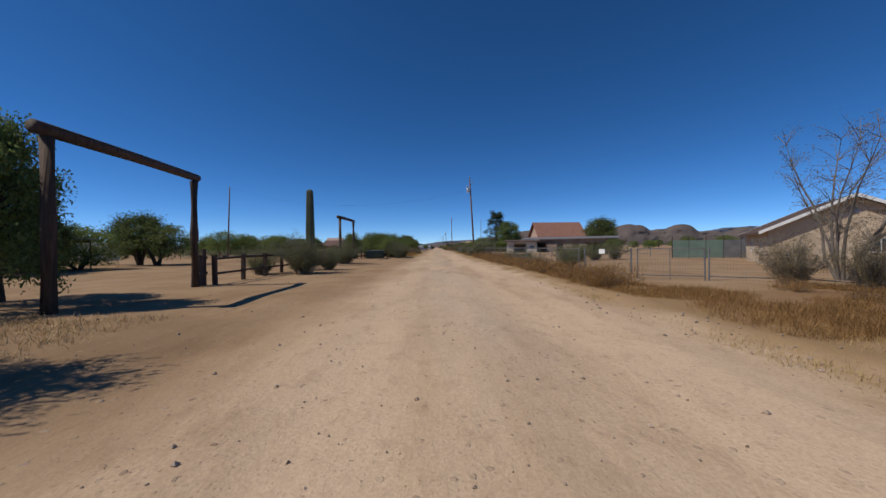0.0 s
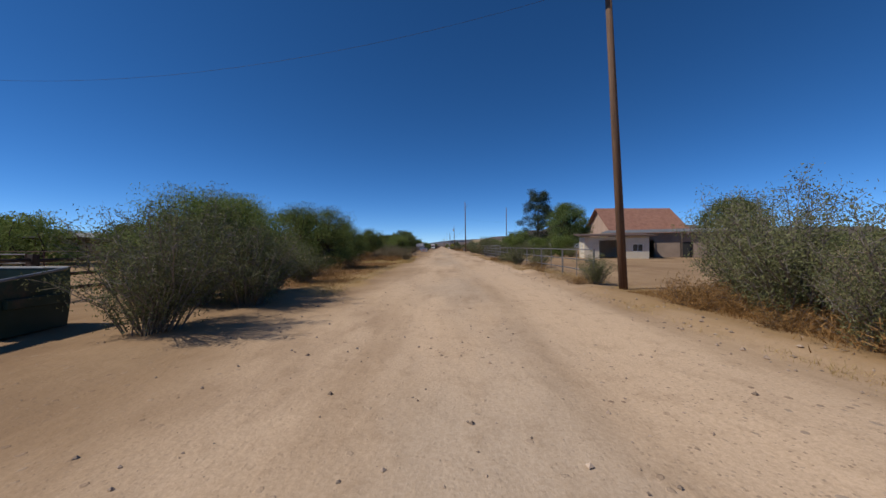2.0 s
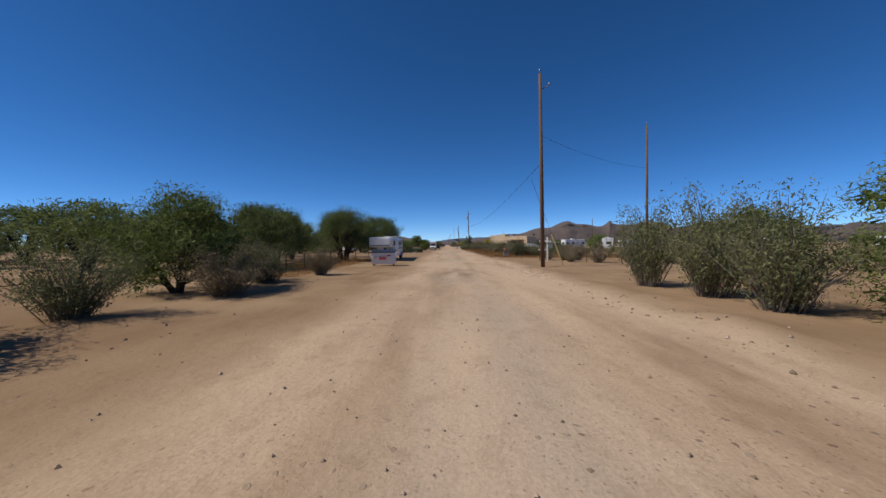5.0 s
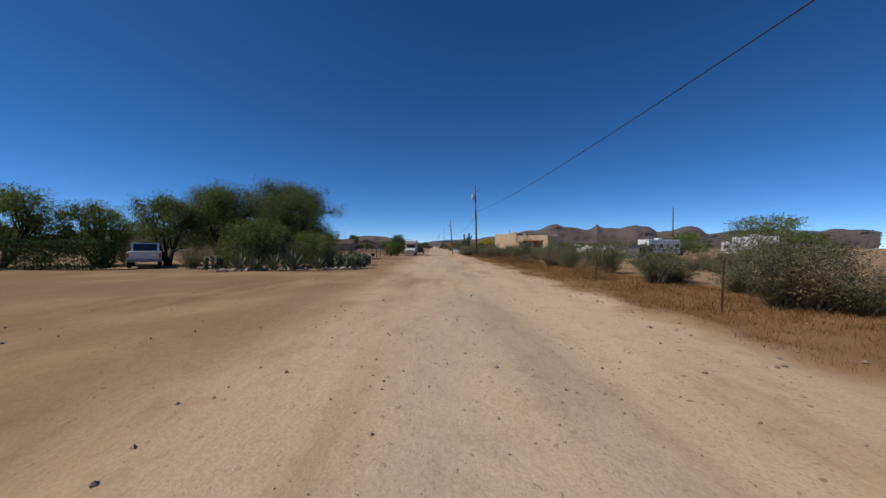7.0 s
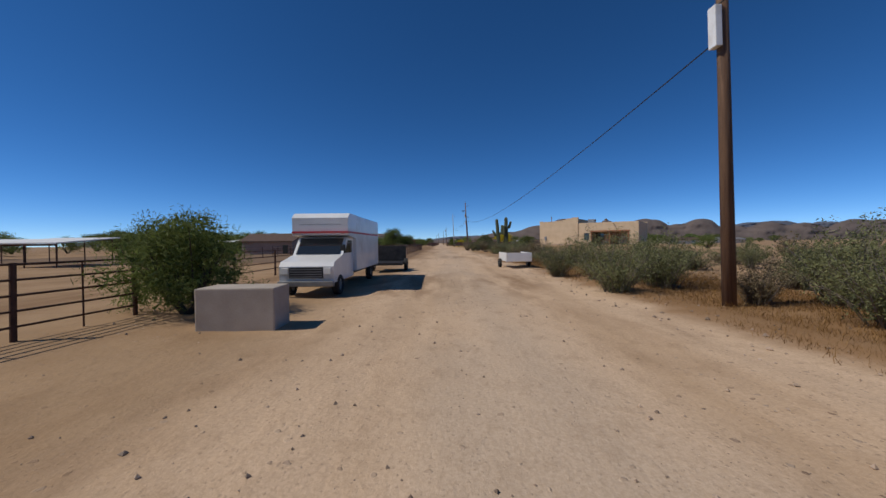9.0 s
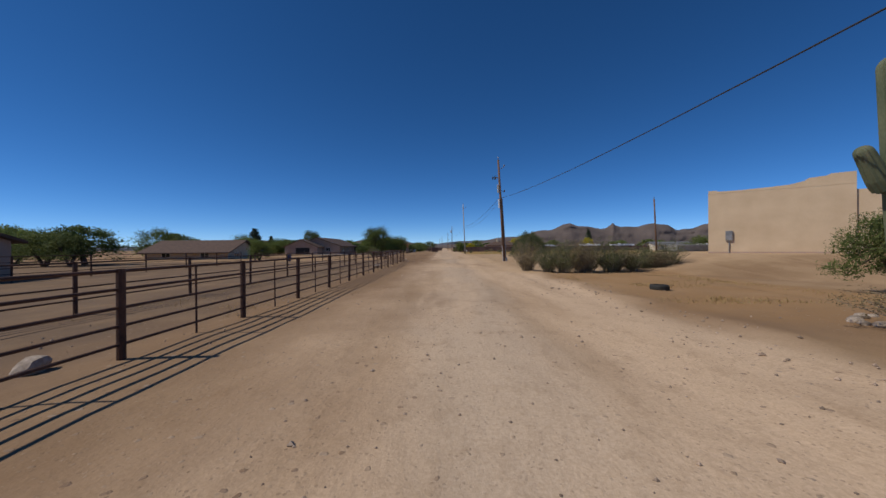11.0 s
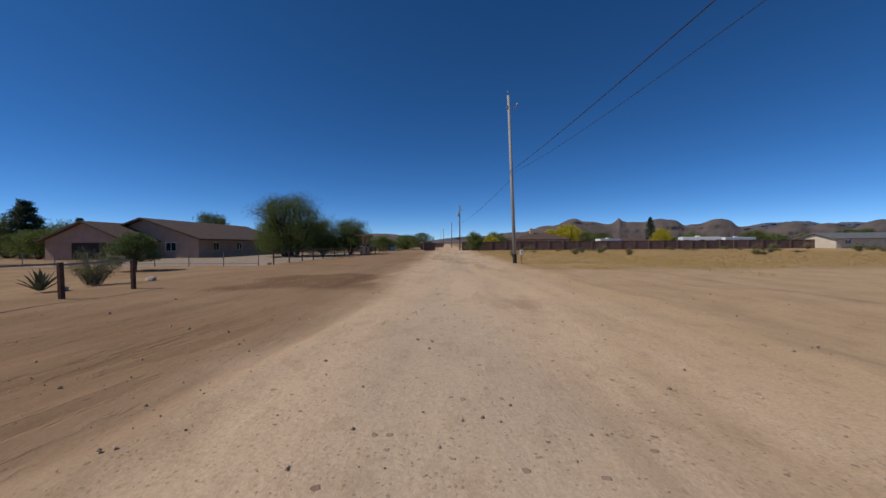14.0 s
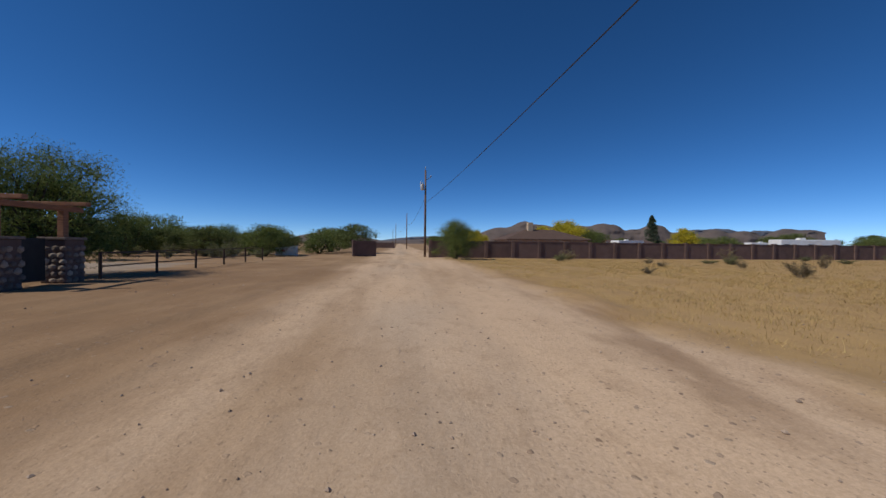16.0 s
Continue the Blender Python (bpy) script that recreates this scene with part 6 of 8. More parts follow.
def gambrel_shed(x, y, w, d):
    ob = thing("barn_shed", x, y, 0, "tan wooden shed with a ribbed red-brown gambrel roof", "shed")
    for i in range(int(w / 0.25)):
        part("plank", box(i * 0.25, i * 0.25 + 0.24, 0, 0.06, 0, 2.4), PLANK_TAN, ob)
    for i in range(int(d / 0.25)):
        part("plank", box(w - 0.06, w, 0.07 + i * 0.25, 0.31 + i * 0.25 - 0.008, 0, 2.4), WOOD_RED, ob)
    part("back_wall", box(0, w - 0.07, d - 0.06, d, 0, 2.4), PLANK_TAN, ob)
    part("side_wall", box(0, 0.06, 0.07, d - 0.07, 0, 2.4), PLANK_TAN, ob)
    prof = [(0, 2.4), (d, 2.4), (d * 0.82, 3.75), (d / 2, 4.5), (d * 0.18, 3.75)]
    part("gable", prism(prof, w - 0.07, w - 0.01, "x"), WOOD_RED, ob, "red-brown boarded gable")
    part("gable", prism(prof, 0.01, 0.07, "x"), WOOD_RED, ob)
    o = 0.12
    outer = [(-o, 2.3), (d * 0.18 - 0.03, 3.82), (d / 2, 4.6), (d * 0.82 + 0.03, 3.82), (d + o, 2.3), (d + o, 2.22), (d * 0.82, 3.74), (d / 2, 4.5), (d * 0.18, 3.74), (-o, 2.22)]
    roof = part("roof", prism(outer, -0.15, w + 0.15, "x"), ROOF_PINK, ob, "faded red corrugated roof")
    n = 22
    for i in range(n):
        xx = -0.1 + (w + 0.2) * (i + 0.25) / n
        part("corrugation", prism([(-o, 2.315), (d * 0.18 - 0.03, 3.835), (d * 0.18 - 0.05, 3.86), (-o - 0.02, 2.34)], xx, xx + (w + 0.2) / n * 0.5, "x"), ROOF_RED, roof)
    part("door", box(w * 0.3, w * 0.7, -0.03, 0.0, 0.05, 2.0, 0.01), PLANK_TAN, ob)
    return ob


gambrel_shed(-30.6, 101.5, 4.3, 3.4)
house("house", -62.0, 108.0, 18.0, 8.0, 2.9, "low ranch house with a grey tin roof behind trees", STUCCO_TAUPE, ROOF_GREY, "gable", 1.1, 0.8, "x", {"s": [(2, 0.9, 1.4, 1.1, WIN), (9, 0.9, 1.6, 1.1, WIN)]})
# porch bays closed by black sheets in place of their shade
house("house", -40.0, 131.0, 17.0, 8.0, 2.7, "low pale green house with a dark open porch behind pens", GREEN_PANEL, ROOF_BROWN, "gable", 1.2, 1.0, "x", {"s": [(1.0, 0.0, 4.6, 2.2, "dark"), (6.6, 0.9, 1.6, 1.1, WIN), (9.2, 0.0, 6.6, 2.2, "dark")]})
house("house", -51.0, 234.0, 20.0, 9.0, 3.7, "tan stucco house shaded by mesquite trees", STUCCO_PINK, ROOF_BROWN, "flat", 0.4, 0.5, "x", {"s": [(4, 0.9, 1.6, 1.2, WIN), (11, 0.9, 1.6, 1.2, WIN)], "e": [(3, 0.9, 1.4, 1.2, WIN)]})
house("house", -54.0, 344.5, 15.0, 10.0, 1.35, "tan house with a low brown gable roof", STUCCO_TAN, ROOF_BROWN, "gable", 2.0, 0.8, "x", {"s": [(3, 0.3, 1.6, 0.8, WIN), (10, 0.3, 1.6, 0.8, WIN)], "e": [(2, 0.3, 1.4, 0.8, WIN)]})
# garage mouth filled with a black sheet for its inner shade
house("house", -49.6, 392.0, 10.0, 9.0, 2.4, "pink-tan house wing with an open garage and brown gable roof", STUCCO_PINK, ROOF_BROWN, "gable", 2.2, 0.6, "y", {"s": [(3.3, 0.0, 4.4, 2.1, "dark")]}, fascia=ROOF_BROWN)
house("house", -48.5, 397.0, 14.6, 24.0, 2.7, "pink-tan house with a broad brown shingle roof", STUCCO_PINK, ROOF_BROWN, "gable", 2.6, 0.9, "y", {"s": [(10.0, 0.9, 1.5, 1.2, WIN)], "e": [(3, 0.9, 1.4, 1.2, WIN), (9, 0.9, 1.4, 1.2, WIN), (15, 0, 1.0, 2.1, "door")]}, fascia=ROOF_BROWN)
house("house", -36.0, 294.0, 9.0, 8.0, 2.3, "distant brown house with a gable roof", STUCCO_PINK, ROOF_BROWN, "gable", 1.3, 0.5, "x", {})
house("house", 21.0, 457.0, 16.0, 10.0, 2.6, "house with a low brown roof behind the block wall", STUCCO_PINK, ROOF_BROWN, "hip", 2.2, 0.6, "x", {})
solid("chimney", box(26.3, 27.3, 461, 462, 3.6, 6.2, 0.03), STUCCO_TAN, "tan stucco chimney on a brown roof", "chimney")
for i, (x, y, w) in enumerate(((88, 430, 16), (128, 430, 18), (160, 440, 16), (70, 500, 14), (185, 470, 20))):
    house("house", x, y, w, 9, 2.2, "pale stucco house in a distant row", STUCCO_CREAM, ROOF_BROWN if i % 2 else ROOF_GREY, "gable", 1.2, 0.6, "x", {"s": [(2, 0.9, 1.4, 1.1, WIN), (w - 5, 0.9, 1.6, 1.1, WIN)]})


def adobe_house(x, y, rz):
    """Adobe house with stepped, rounded parapets on a low pad."""
    ob = thing("adobe_house", x, y, rz, "tan adobe house with stepped parapets and a timber porch", "house")
    t = 0.4
    part("wall", wall_pieces(7.4, 4.7, [], t, bmesh.new()), ADOBE, ob)
    part("wall", box(0, t, t, 9.0, 0, 4.7, 0.05), ADOBE, ob)
    part("parapet", prism([(0.02, 4.697), (4.4, 4.697), (4.4, 4.95), (3.6, 4.9), (2.0, 4.84), (0.6, 4.86), (0.5, 4.95), (0.02, 4.95)], -0.01, t - 0.01, "y"), ADOBE, ob)
    part("parapet", prism([(4.4, 4.697), (7.4, 4.697), (7.4, 5.5), (6.3, 5.48), (6.1, 5.36), (5.3, 5.3), (5.1, 5.12), (4.4, 4.95)], -0.012, t - 0.012, "y"), ADOBE, ob)
    part("parapet", box(0, t - 0.01, t, 9.0, 4.697, 4.93, 0.05), ADOBE, ob)
    w2 = part("wall", wall_pieces(10.0, 4.3, [(1.0, 0.9, 0.95, 1.4), (2.2, 0.0, 6.4, 2.75)], t, bmesh.new()), ADOBE, ob)
    w2.matrix_basis = pose(7.4, 0.12, 0)
    part("wall", box(7.0, 7.4, t, 9.0, 4.3, 5.2, 0.05), ADOBE, ob)
    wf2 = part("window", box(8.4, 9.35, 0.24, 0.32, 0.9, 2.3), WOOD_GREY, ob)
    part("pane", box(8.48, 9.27, 0.22, 0.24, 0.98, 2.22), GLASS, wf2)
    part("porch_back", box(9.4, 16.4, 2.2, 2.45, 0, 4.0), ADOBE, ob)
    pd = part("door", box(12.2, 13.9, 2.12, 2.19, 0.05, 2.4, 0.01), WOOD_RED, ob, "red-brown timber double door")
    part("handle", rod((13.0, 2.09, 1.0), (13.0, 2.09, 1.25), 0.02, 0.02, 6), DARK_METAL, pd)
    wf3 = part("window", box(10.0, 11.5, 2.12, 2.19, 0.8, 2.3), WOOD_RED, ob)
    part("pane", box(10.1, 11.4, 2.09, 2.12, 0.9, 2.2), GLASS, wf3)
    part("porch_beam", box(9.5, 16.1, 0.08, 0.32, 2.5, 2.747, 0.02), WOOD_RED, ob, "dark timber porch beam")
    for px_ in (9.75, 12.8, 15.8):
        part("porch_post", rod((px_, 0.3, 0), (px_, 0.3, 2.5), 0.12, 0.11, 10), WOOD_RED, ob, "timber porch post")
    part("wall", box(17.0, 17.4, 0.55, 9.0, 0, 4.3, 0.05), ADOBE, ob)
    part("wall", box(0, 17.4, 9.0, 9.4, 0, 4.5, 0.05), ADOBE, ob)
    part("roof", box(0.4, 17.0, 0.56, 9.0, 3.95, 4.1), ROOF_GREY, ob)
    part("roof_unit", box(8.6, 9.8, 2.0, 3.2, 4.098, 5.1, 0.03), GREY_METAL, ob, "grey rooftop cooler")
    for vx in (9.0, 13.5):
        part("spout", rod((vx, 0.2, 3.95), (vx, -0.3, 3.9), 0.07, 0.07, 8), WOOD_GREY, ob)
    mb = part("meter_box", box(1.0, 1.4, -0.14, -0.005, 1.0, 1.75, 0.01), GREY_METAL, ob, "grey meter box")
    part("meter_pipe", rod((1.2, -0.07, 0.05), (1.2, -0.07, 1.0), 0.03, 0.03, 7), GREY_METAL, mb)
    part("base_line", box(-0.02, 7.38, -0.025, -0.003, 0.0, 0.14), STUCCO_PINK, ob, "brown base band")
    return ob


adobe = adobe_house(22.4, 310.6, -38)
adobe.location.z = 1.0
adobe.scale = (1.15, 1.15, 1.07)
pad = bmesh.new()
ring0, ring1 = [], []
for k in range(48):
    a = 2 * math.pi * k / 48
    ring1.append(pad.verts.new((33 + 15.5 * math.cos(a), 309 + 13.0 * math.sin(a), 1.02)))
    ring0.append(pad.verts.new((33 + 22 * math.cos(a), 309 + 19 * math.sin(a), -0.12)))
for k in range(48):
    pad.faces.new((ring0[k], ring0[(k + 1) % 48], ring1[(k + 1) % 48], ring1[k]))
pad.faces.new(ring1)
solid("earth_pad", pad, EARTH, "low sandy earth pad under the adobe house", "mound", kind="structure", smooth=False)


def open_shed(x, y, w, d, h, label, roof_mat=ROOF_WHITE, rz=0):
    ob = thing("shade_shed", x, y, rz, label, "shed", "shade sheds")
    for px_, py_ in ((0, 0), (w, 0), (0, d), (w, d), (w / 2, 0), (w / 2, d)):
        part("post", rod((px_, py_, -0.1), (px_, py_, h + (0.42 if roof_mat is ROOF_WHITE else -0.3) * py_ / d), 0.05, 0.05, 8), PIPE_RUST, ob)
    back = 0.5 if roof_mat is ROOF_WHITE else -0.35
    part("roof", prism([(-0.4, h), (d + 0.4, h + back), (d + 0.4, h + back + 0.1), (-0.4, h + 0.1)], -0.4, w + 0.4, "x"), roof_mat, ob)
    part("beam", box(0, w, -0.06, 0.06, h - 0.16, h - 0.01), PIPE_RUST, ob)
    part("beam", box(0, w, d - 0.06, d + 0.06, h + back - 0.19, h + back - 0.05), PIPE_RUST, ob)
    return ob


open_shed(-46.5, 262, 5, 5, 1.9, "open shade shed with a white tin roof in a pen")
open_shed(-36.5, 258, 5.2, 5, 1.9, "small open shade shed with a white tin roof")
open_shed(-48, 300, 9, 5, 2.2, "long open shade shed with a white roof beyond the corral")
open_shed(-36, 27, 6, 5, 2.9, "dark timber canopy in a sandy yard", ROOF_GREY)
open_shed(-40, 94, 9, 6, 2.9, "open shed with a dark grey roof behind trees", ROOF_GREY)
open_shed(-43, 84, 8, 5, 2.6, "open horse shade with a grey tin roof", ROOF_GREY)

# ---- fences around yards ----
run_fence("corral_fence", "grey pipe fence of a horse pen behind the gateway", [(-17, 64), (-46, 66)], 3.5, 1.4, 4, PIPE_RUST, PIPE_GREY, 0.05, 0.025, 0, first=0.3)
run_fence("corral_fence", "dark pipe fence of a horse pen in shade", [(-18, 74), (-48, 76)], 3.5, 1.4, 3, PIPE_RUST, PIPE_RUST, 0.05, 0.025, 0, first=0.3)
run_fence("wire_fence", "low wire mesh fence with dark posts beside weeds", [(-16.5, 84), (-15.8, 100), (-15.0, 118), (-14.5, 140)], 3.0, 1.2, 2, PIPE_RUST, PIPE_RUST, 0.04, 0.018, 0, mesh=True, first=0.4)
run_fence("corral_fence", "rust-brown low pipe fence under mesquite trees", [(-10.5, 146), (-10.8, 168)], 3.2, 1.1, 2, PIPE_RUST, PIPE_RUST, 0.045, 0.022, 0, first=0.5)
run_fence("corral_fence", "low pipe rail at the edge of a drive", [(-12.5, 183.0), (-10.4, 183.6)], 1.6, 0.95, 2, PIPE_RUST, PIPE_RUST, 0.045, 0.022, 0, first=0.45)
run_fence("chain_link_fence", "chain-link fence in front of the house yard", [(-14.8, 376.2), (-38.0, 377.5)], 2.9, 1.15, 1, PIPE_GREY, PIPE_GREY, 0.035, 0.022, 0, mesh=True)
run_fence("rail_fence", "dark low rail fence along the yard under a tree", [(-14.7, 378.5), (-14.4, 390.0), (-12.6, 401.8)], 3.2, 1.15, 2, WOOD_DARK, WOOD_DARK, 0.06, 0.03, 0, first=0.55, mesh=True)
run_fence("rail_fence", "dark low rail fence beyond the stone pillars", [(-12.2, 406.5), (-12.0, 424.0)], 3.4, 1.15, 2, WOOD_DARK, WOOD_DARK, 0.06, 0.03, 0, first=0.55, mesh=True)


def panel_screen(x, y, rz, colours, label):
    """Upright sheet panels between round posts."""
    ob = thing("panel_screen", x, y, rz, label, "panel fence")
    for i, mat in enumerate(colours):
        part("panel", box(i * 1.8 + 0.03, i * 1.8 + 1.77, -0.02, 0.02, 0.05, 2.2), mat, ob)
    for i in range(len(colours) + 1):
        part("post", rod((i * 1.8, 0.07, -0.1), (i * 1.8, 0.07, 2.7), 0.06, 0.06, 8), WOOD_DARK, ob)
    return ob


panel_screen(29.8, 45.0, -19, (GREEN_PANEL, GREEN_PANEL, GREEN_PANEL, ROOF_GREY, ROOF_GREY), "pale green and dark grey sheet panel screen with dark posts")
plate = thing("notice_plate", 8.72, 18.75, -70, "small white notice plate on a chain-link fence post", "sign")
part("plate", box(-0.2, 0.2, -0.07, -0.055, 1.22, 1.46, 0.004), WHITE_PAINT, plate)
part("bracket", box(-0.03, 0.03, -0.054, -0.03, 1.26, 1.42), GREY_METAL, plate)

# ---- block wall at the end ----
wall_thing = thing("block_wall", 3.9, 432.6, 1.5, "long brown block wall with pilasters", "wall", kind="structure")
for i in range(30):
    part("panel", box(i * 3.4 + 0.2, i * 3.4 + 3.2, -0.09, 0.09, -0.2, 1.95), BLOCKWALL, wall_thing)
    part("pilaster", box(i * 3.4 - 0.197, i * 3.4 + 0.197, -0.2, 0.2, -0.2, 2.08, 0.02), BLOCKWALL, wall_thing)
    part("cap", box(i * 3.4 + 0.2, i * 3.4 + 3.2, -0.13, 0.13, 1.953, 2.01), MORTAR, wall_thing)
wall_b = thing("block_wall", -5.0, 434.5, 18, "short brown block wall beside the road", "wall", kind="structure")
part("panel", box(0, 2.5, -0.1, 0.1, -0.2, 1.9, 0.01), BLOCKWALL, wall_b)
part("pilaster", box(-0.42, -0.003, -0.22, 0.22, -0.2, 2.0, 0.02), BLOCKWALL, wall_b)
wall_c = thing("block_wall", -4.6, 520.0, 0, "far brown block wall across the road's end", "wall", kind="structure")
part("panel", box(-14, 3.2, -0.1, 0.1, -0.2, 1.9, 0.01), BLOCKWALL, wall_c)
dumpster(-14.8, 436.0, 0, WHITE_METAL, "white box container with dark lettering bars", 2.4, 1.0, 1.2, lid=False, casters=False, signs=True)


# ---- stone pillar gateway ----
def stone_pillar(parent, x, y, h, seed):
    rnd = random.Random(seed)
    core = part("pillar", box(x - 0.42, x + 0.42, y - 0.42, y + 0.42, -0.1, h, 0.04), MORTAR, parent, "rough stone-faced pillar")
    for face in range(4):
        for r_ in range(int(h / 0.24)):
            for c_ in range(3):
                bm = bmesh.new()
                bmesh.ops.create_icosphere(bm, subdivisions=1, radius=1)
                u = -0.28 + 0.28 * c_ + (0.12 if r_ % 2 else 0) * rnd.random() + rnd.uniform(-0.03, 0.03)
                z = 0.13 + 0.24 * r_ + rnd.uniform(-0.02, 0.02)
                sc = (rnd.uniform(0.12, 0.16), 0.07, rnd.uniform(0.09, 0.13))
                for v in bm.verts:
                    k = 1 + 0.25 * noise.noise(v.co * 1.3 + Vector((seed + r_ * 3 + c_, face, 0)))
                    v.co = Vector((v.co.x * sc[0] * k, v.co.y * sc[1] * k, v.co.z * sc[2] * k))
                st = part("stone", bm, STONE if rnd.random() < 0.4 else STONE_DARK, core)
                st.matrix_basis = Matrix.Translation((x, y, z)) @ Matrix.Rotation(face * math.pi / 2, 4, "Z") @ Matrix.Translation((u, -0.42, 0))
    part("capstone", box(x - 0.48, x + 0.48, y - 0.48, y + 0.48, h + 0.002, h + 0.1, 0.02), STONE_DARK, core)
    return core


gatehouse = thing("stone_gateway", -12.6, 403.0, 0, "two stone pillars carrying a brown timber pergola", "gateway")
for sy in (-0.1, 2.3):
    stone_pillar(gatehouse, 0.0, sy, 1.65, int(sy * 10) + 5)
    part("post", box(-0.11, 0.11, sy - 0.11, sy + 0.11, 1.75, 2.75, 0.015), WOOD_RED, gatehouse, "brown timber post")
part("beam", box(-0.1, 0.1, -0.9, 3.1, 2.752, 2.95, 0.02), WOOD_RED, gatehouse, "brown timber beam")
part("beam", box(-1.2, 0.9, -0.2, 0.0, 2.953, 3.1, 0.02), WOOD_RED, gatehouse)
part("beam", box(-1.2, 0.9, 2.2, 2.4, 2.953, 3.1, 0.02), WOOD_RED, gatehouse)
part("gate_leaf", box(-0.05, 0.0, 0.45, 1.6, 0.15, 1.7, 0.01), BLACK, gatehouse, "black metal gate leaf")

# ---- roadside small things ----
sign = thing("sign_board", 7.7, 174.0, 4, "grey board sign with an orange lamp leaning at the road", "sign")
part("board", box(-0.36, 0.36, -0.05, 0.05, 0.02, 0.92, 0.01), STONE, sign, "grey weathered board")
part("stake", box(0.38, 0.42, -0.03, 0.03, -0.2, 1.0), PIPE_RUST, sign)
part("text_bar", box(-0.28, 0.28, -0.062, -0.051, 0.70, 0.76), SIGN_DARK, sign, "dark unreadable lettering bar")
part("text_bar", box(-0.28, 0.25, -0.062, -0.051, 0.57, 0.62), SIGN_DARK, sign)
lb = bmesh.new()
bmesh.ops.create_icosphere(lb, subdivisions=2, radius=0.12, matrix=Matrix.Translation((-0.15, 0, 1.03)) @ Matrix.Diagonal((1, 0.8, 1, 1)))
part("lamp", lb, ORANGE, sign, "orange warning lamp", smooth=True)
post = thing("sign_post", 9.6, 161.2, -10, "white crossed timber sign post with a small board", "sign")
part("upright", box(-0.07, 0.07, -0.07, 0.07, -0.2, 2.35, 0.01), WHITE_PAINT, post)
part("arm", box(-0.75, 0.35, -0.13, -0.075, 1.85, 1.96, 0.008), WHITE_PAINT, post)
part("arm", box(-0.85, -0.075, -0.05, 0.05, 1.05, 1.15, 0.008), WHITE_PAINT, post)
part("board", box(-0.68, -0.25, -0.03, 0.0, 1.25, 1.68, 0.005), GREY_METAL, post, "grey notice board")
part("text_bar", box(-0.62, -0.3, -0.045, -0.031, 1.5, 1.56), WHITE_PAINT, post)
part("brace", rod((-0.7, 0, -0.1), (-0.7, 0, 1.1), 0.04, 0.04, 7), PIPE_RUST, post)
for x, y, h in ((8.2, 166.5, 1.5), (10.8, 160.2, 1.6), (12.4, 158.6, 1.5), (15.0, 157.5, 1.6), (7.2, 186.0, 1.3), (7.4, 193.8, 1.35), (7.6, 201.5, 1.35), (7.9, 209.6, 1.4), (8.2, 217.4, 1.35), (8.4, 225.0, 1.35), (8.6, 232.5, 1.3)):
    solid("fence_stake", chain([(0, 0, -0.2), (0.02, 0, h * 0.6), (0.05, 0.01, h)], [0.03, 0.028, 0.025], 6), PIPE_RUST, "rusty steel fence stake in dry weeds", "stake", x=x, y=y, group="fence stakes")
guard = thing("guy_guard", 8.6, 153.8, 0, "leaning yellow guy-wire guard beside the pole", "guard")
part("tube", rod((0, 0, 0.4), (-0.8, -0.2, 2.4), 0.05, 0.05, 8), YELLOW, guard)
part("wire", rod((0.17, 0.04, 0.0), (-2.4, -0.6, 6.5), 0.012, 0.012, 5), CABLE, guard)
mb = thing("black_box_stand", 9.3, 7.0, 0, "dark metal utility pedestal in dry weeds", "pedestal")
part("cap", box(-0.16, 0.16, -0.12, 0.12, 0.42, 0.62, 0.04), DARK_METAL, mb)
for sx in (-0.13, 0.13):
    part("leg", chain([(sx, 0, 0.5), (sx * 1.5, 0, 0.25), (sx * 1.4, 0, -0.05)], 0.025, 6), DARK_METAL, mb)
tyre = thing("old_tyre", 7.9, 293.3, 0, "old black tyre lying flat on the sand", "tyre")
tb = bmesh.new()
prof = [(0.20, 0.0), (0.30, 0.0), (0.33, 0.05), (0.33, 0.15), (0.30, 0.2), (0.20, 0.2), (0.18, 0.1)]
rings = [[tb.verts.new((a * math.cos(2 * math.pi * k / 24), a * math.sin(2 * math.pi * k / 24), b)) for a, b in prof] for k in range(24)]
for k in range(24):
    for i in range(7):
        tb.faces.new((rings[k][i], rings[k][(i + 1) % 7], rings[(k + 1) % 24][(i + 1) % 7], rings[(k + 1) % 24][i]))
bmesh.ops.recalc_face_normals(tb, faces=tb.faces)
part("tread", tb, RUBBER, tyre)
utl = thing("utility_trailer", 4.6, 251.0, 0, "low white utility trailer beside the road", "trailer")
part("bed", box(-0.8, 0.8, 0, 2.8, 0.45, 0.6, 0.02), WHITE_METAL, utl)
for xx in (-0.8, 0.74):
    part("side", box(xx, xx + 0.06, 0.0, 2.8, 0.603, 1.0, 0.01), WHITE_METAL, utl)
part("tailboard", box(-0.73, 0.73, 0.0, 0.06, 0.603, 1.0, 0.01), WHITE_METAL, utl)
wheel(utl, 0.95, 1.5, 0.3, 0.18)
wheel(utl, -0.95, 1.5, 0.3, 0.18, -1)
car = thing("cargo_dolly", -3.4, 249.2, 0, "dark tow dolly behind the box truck", "trailer")
part("deck", box(-0.9, 0.9, 0, 3.0, 0.4, 0.55, 0.02), DARK_METAL, car)
part("rack", box(-0.9, 0.9, 2.6, 2.7, 0.553, 1.5, 0.02), DARK_METAL, car)
wheel(car, 1.0, 1.4, 0.38, 0.2)
wheel(car, -1.0, 1.4, 0.38, 0.2, -1)
drum = thing("plastic_drum", -22.0, 330.5, 0, "dark blue plastic drum by the corral", "drum")
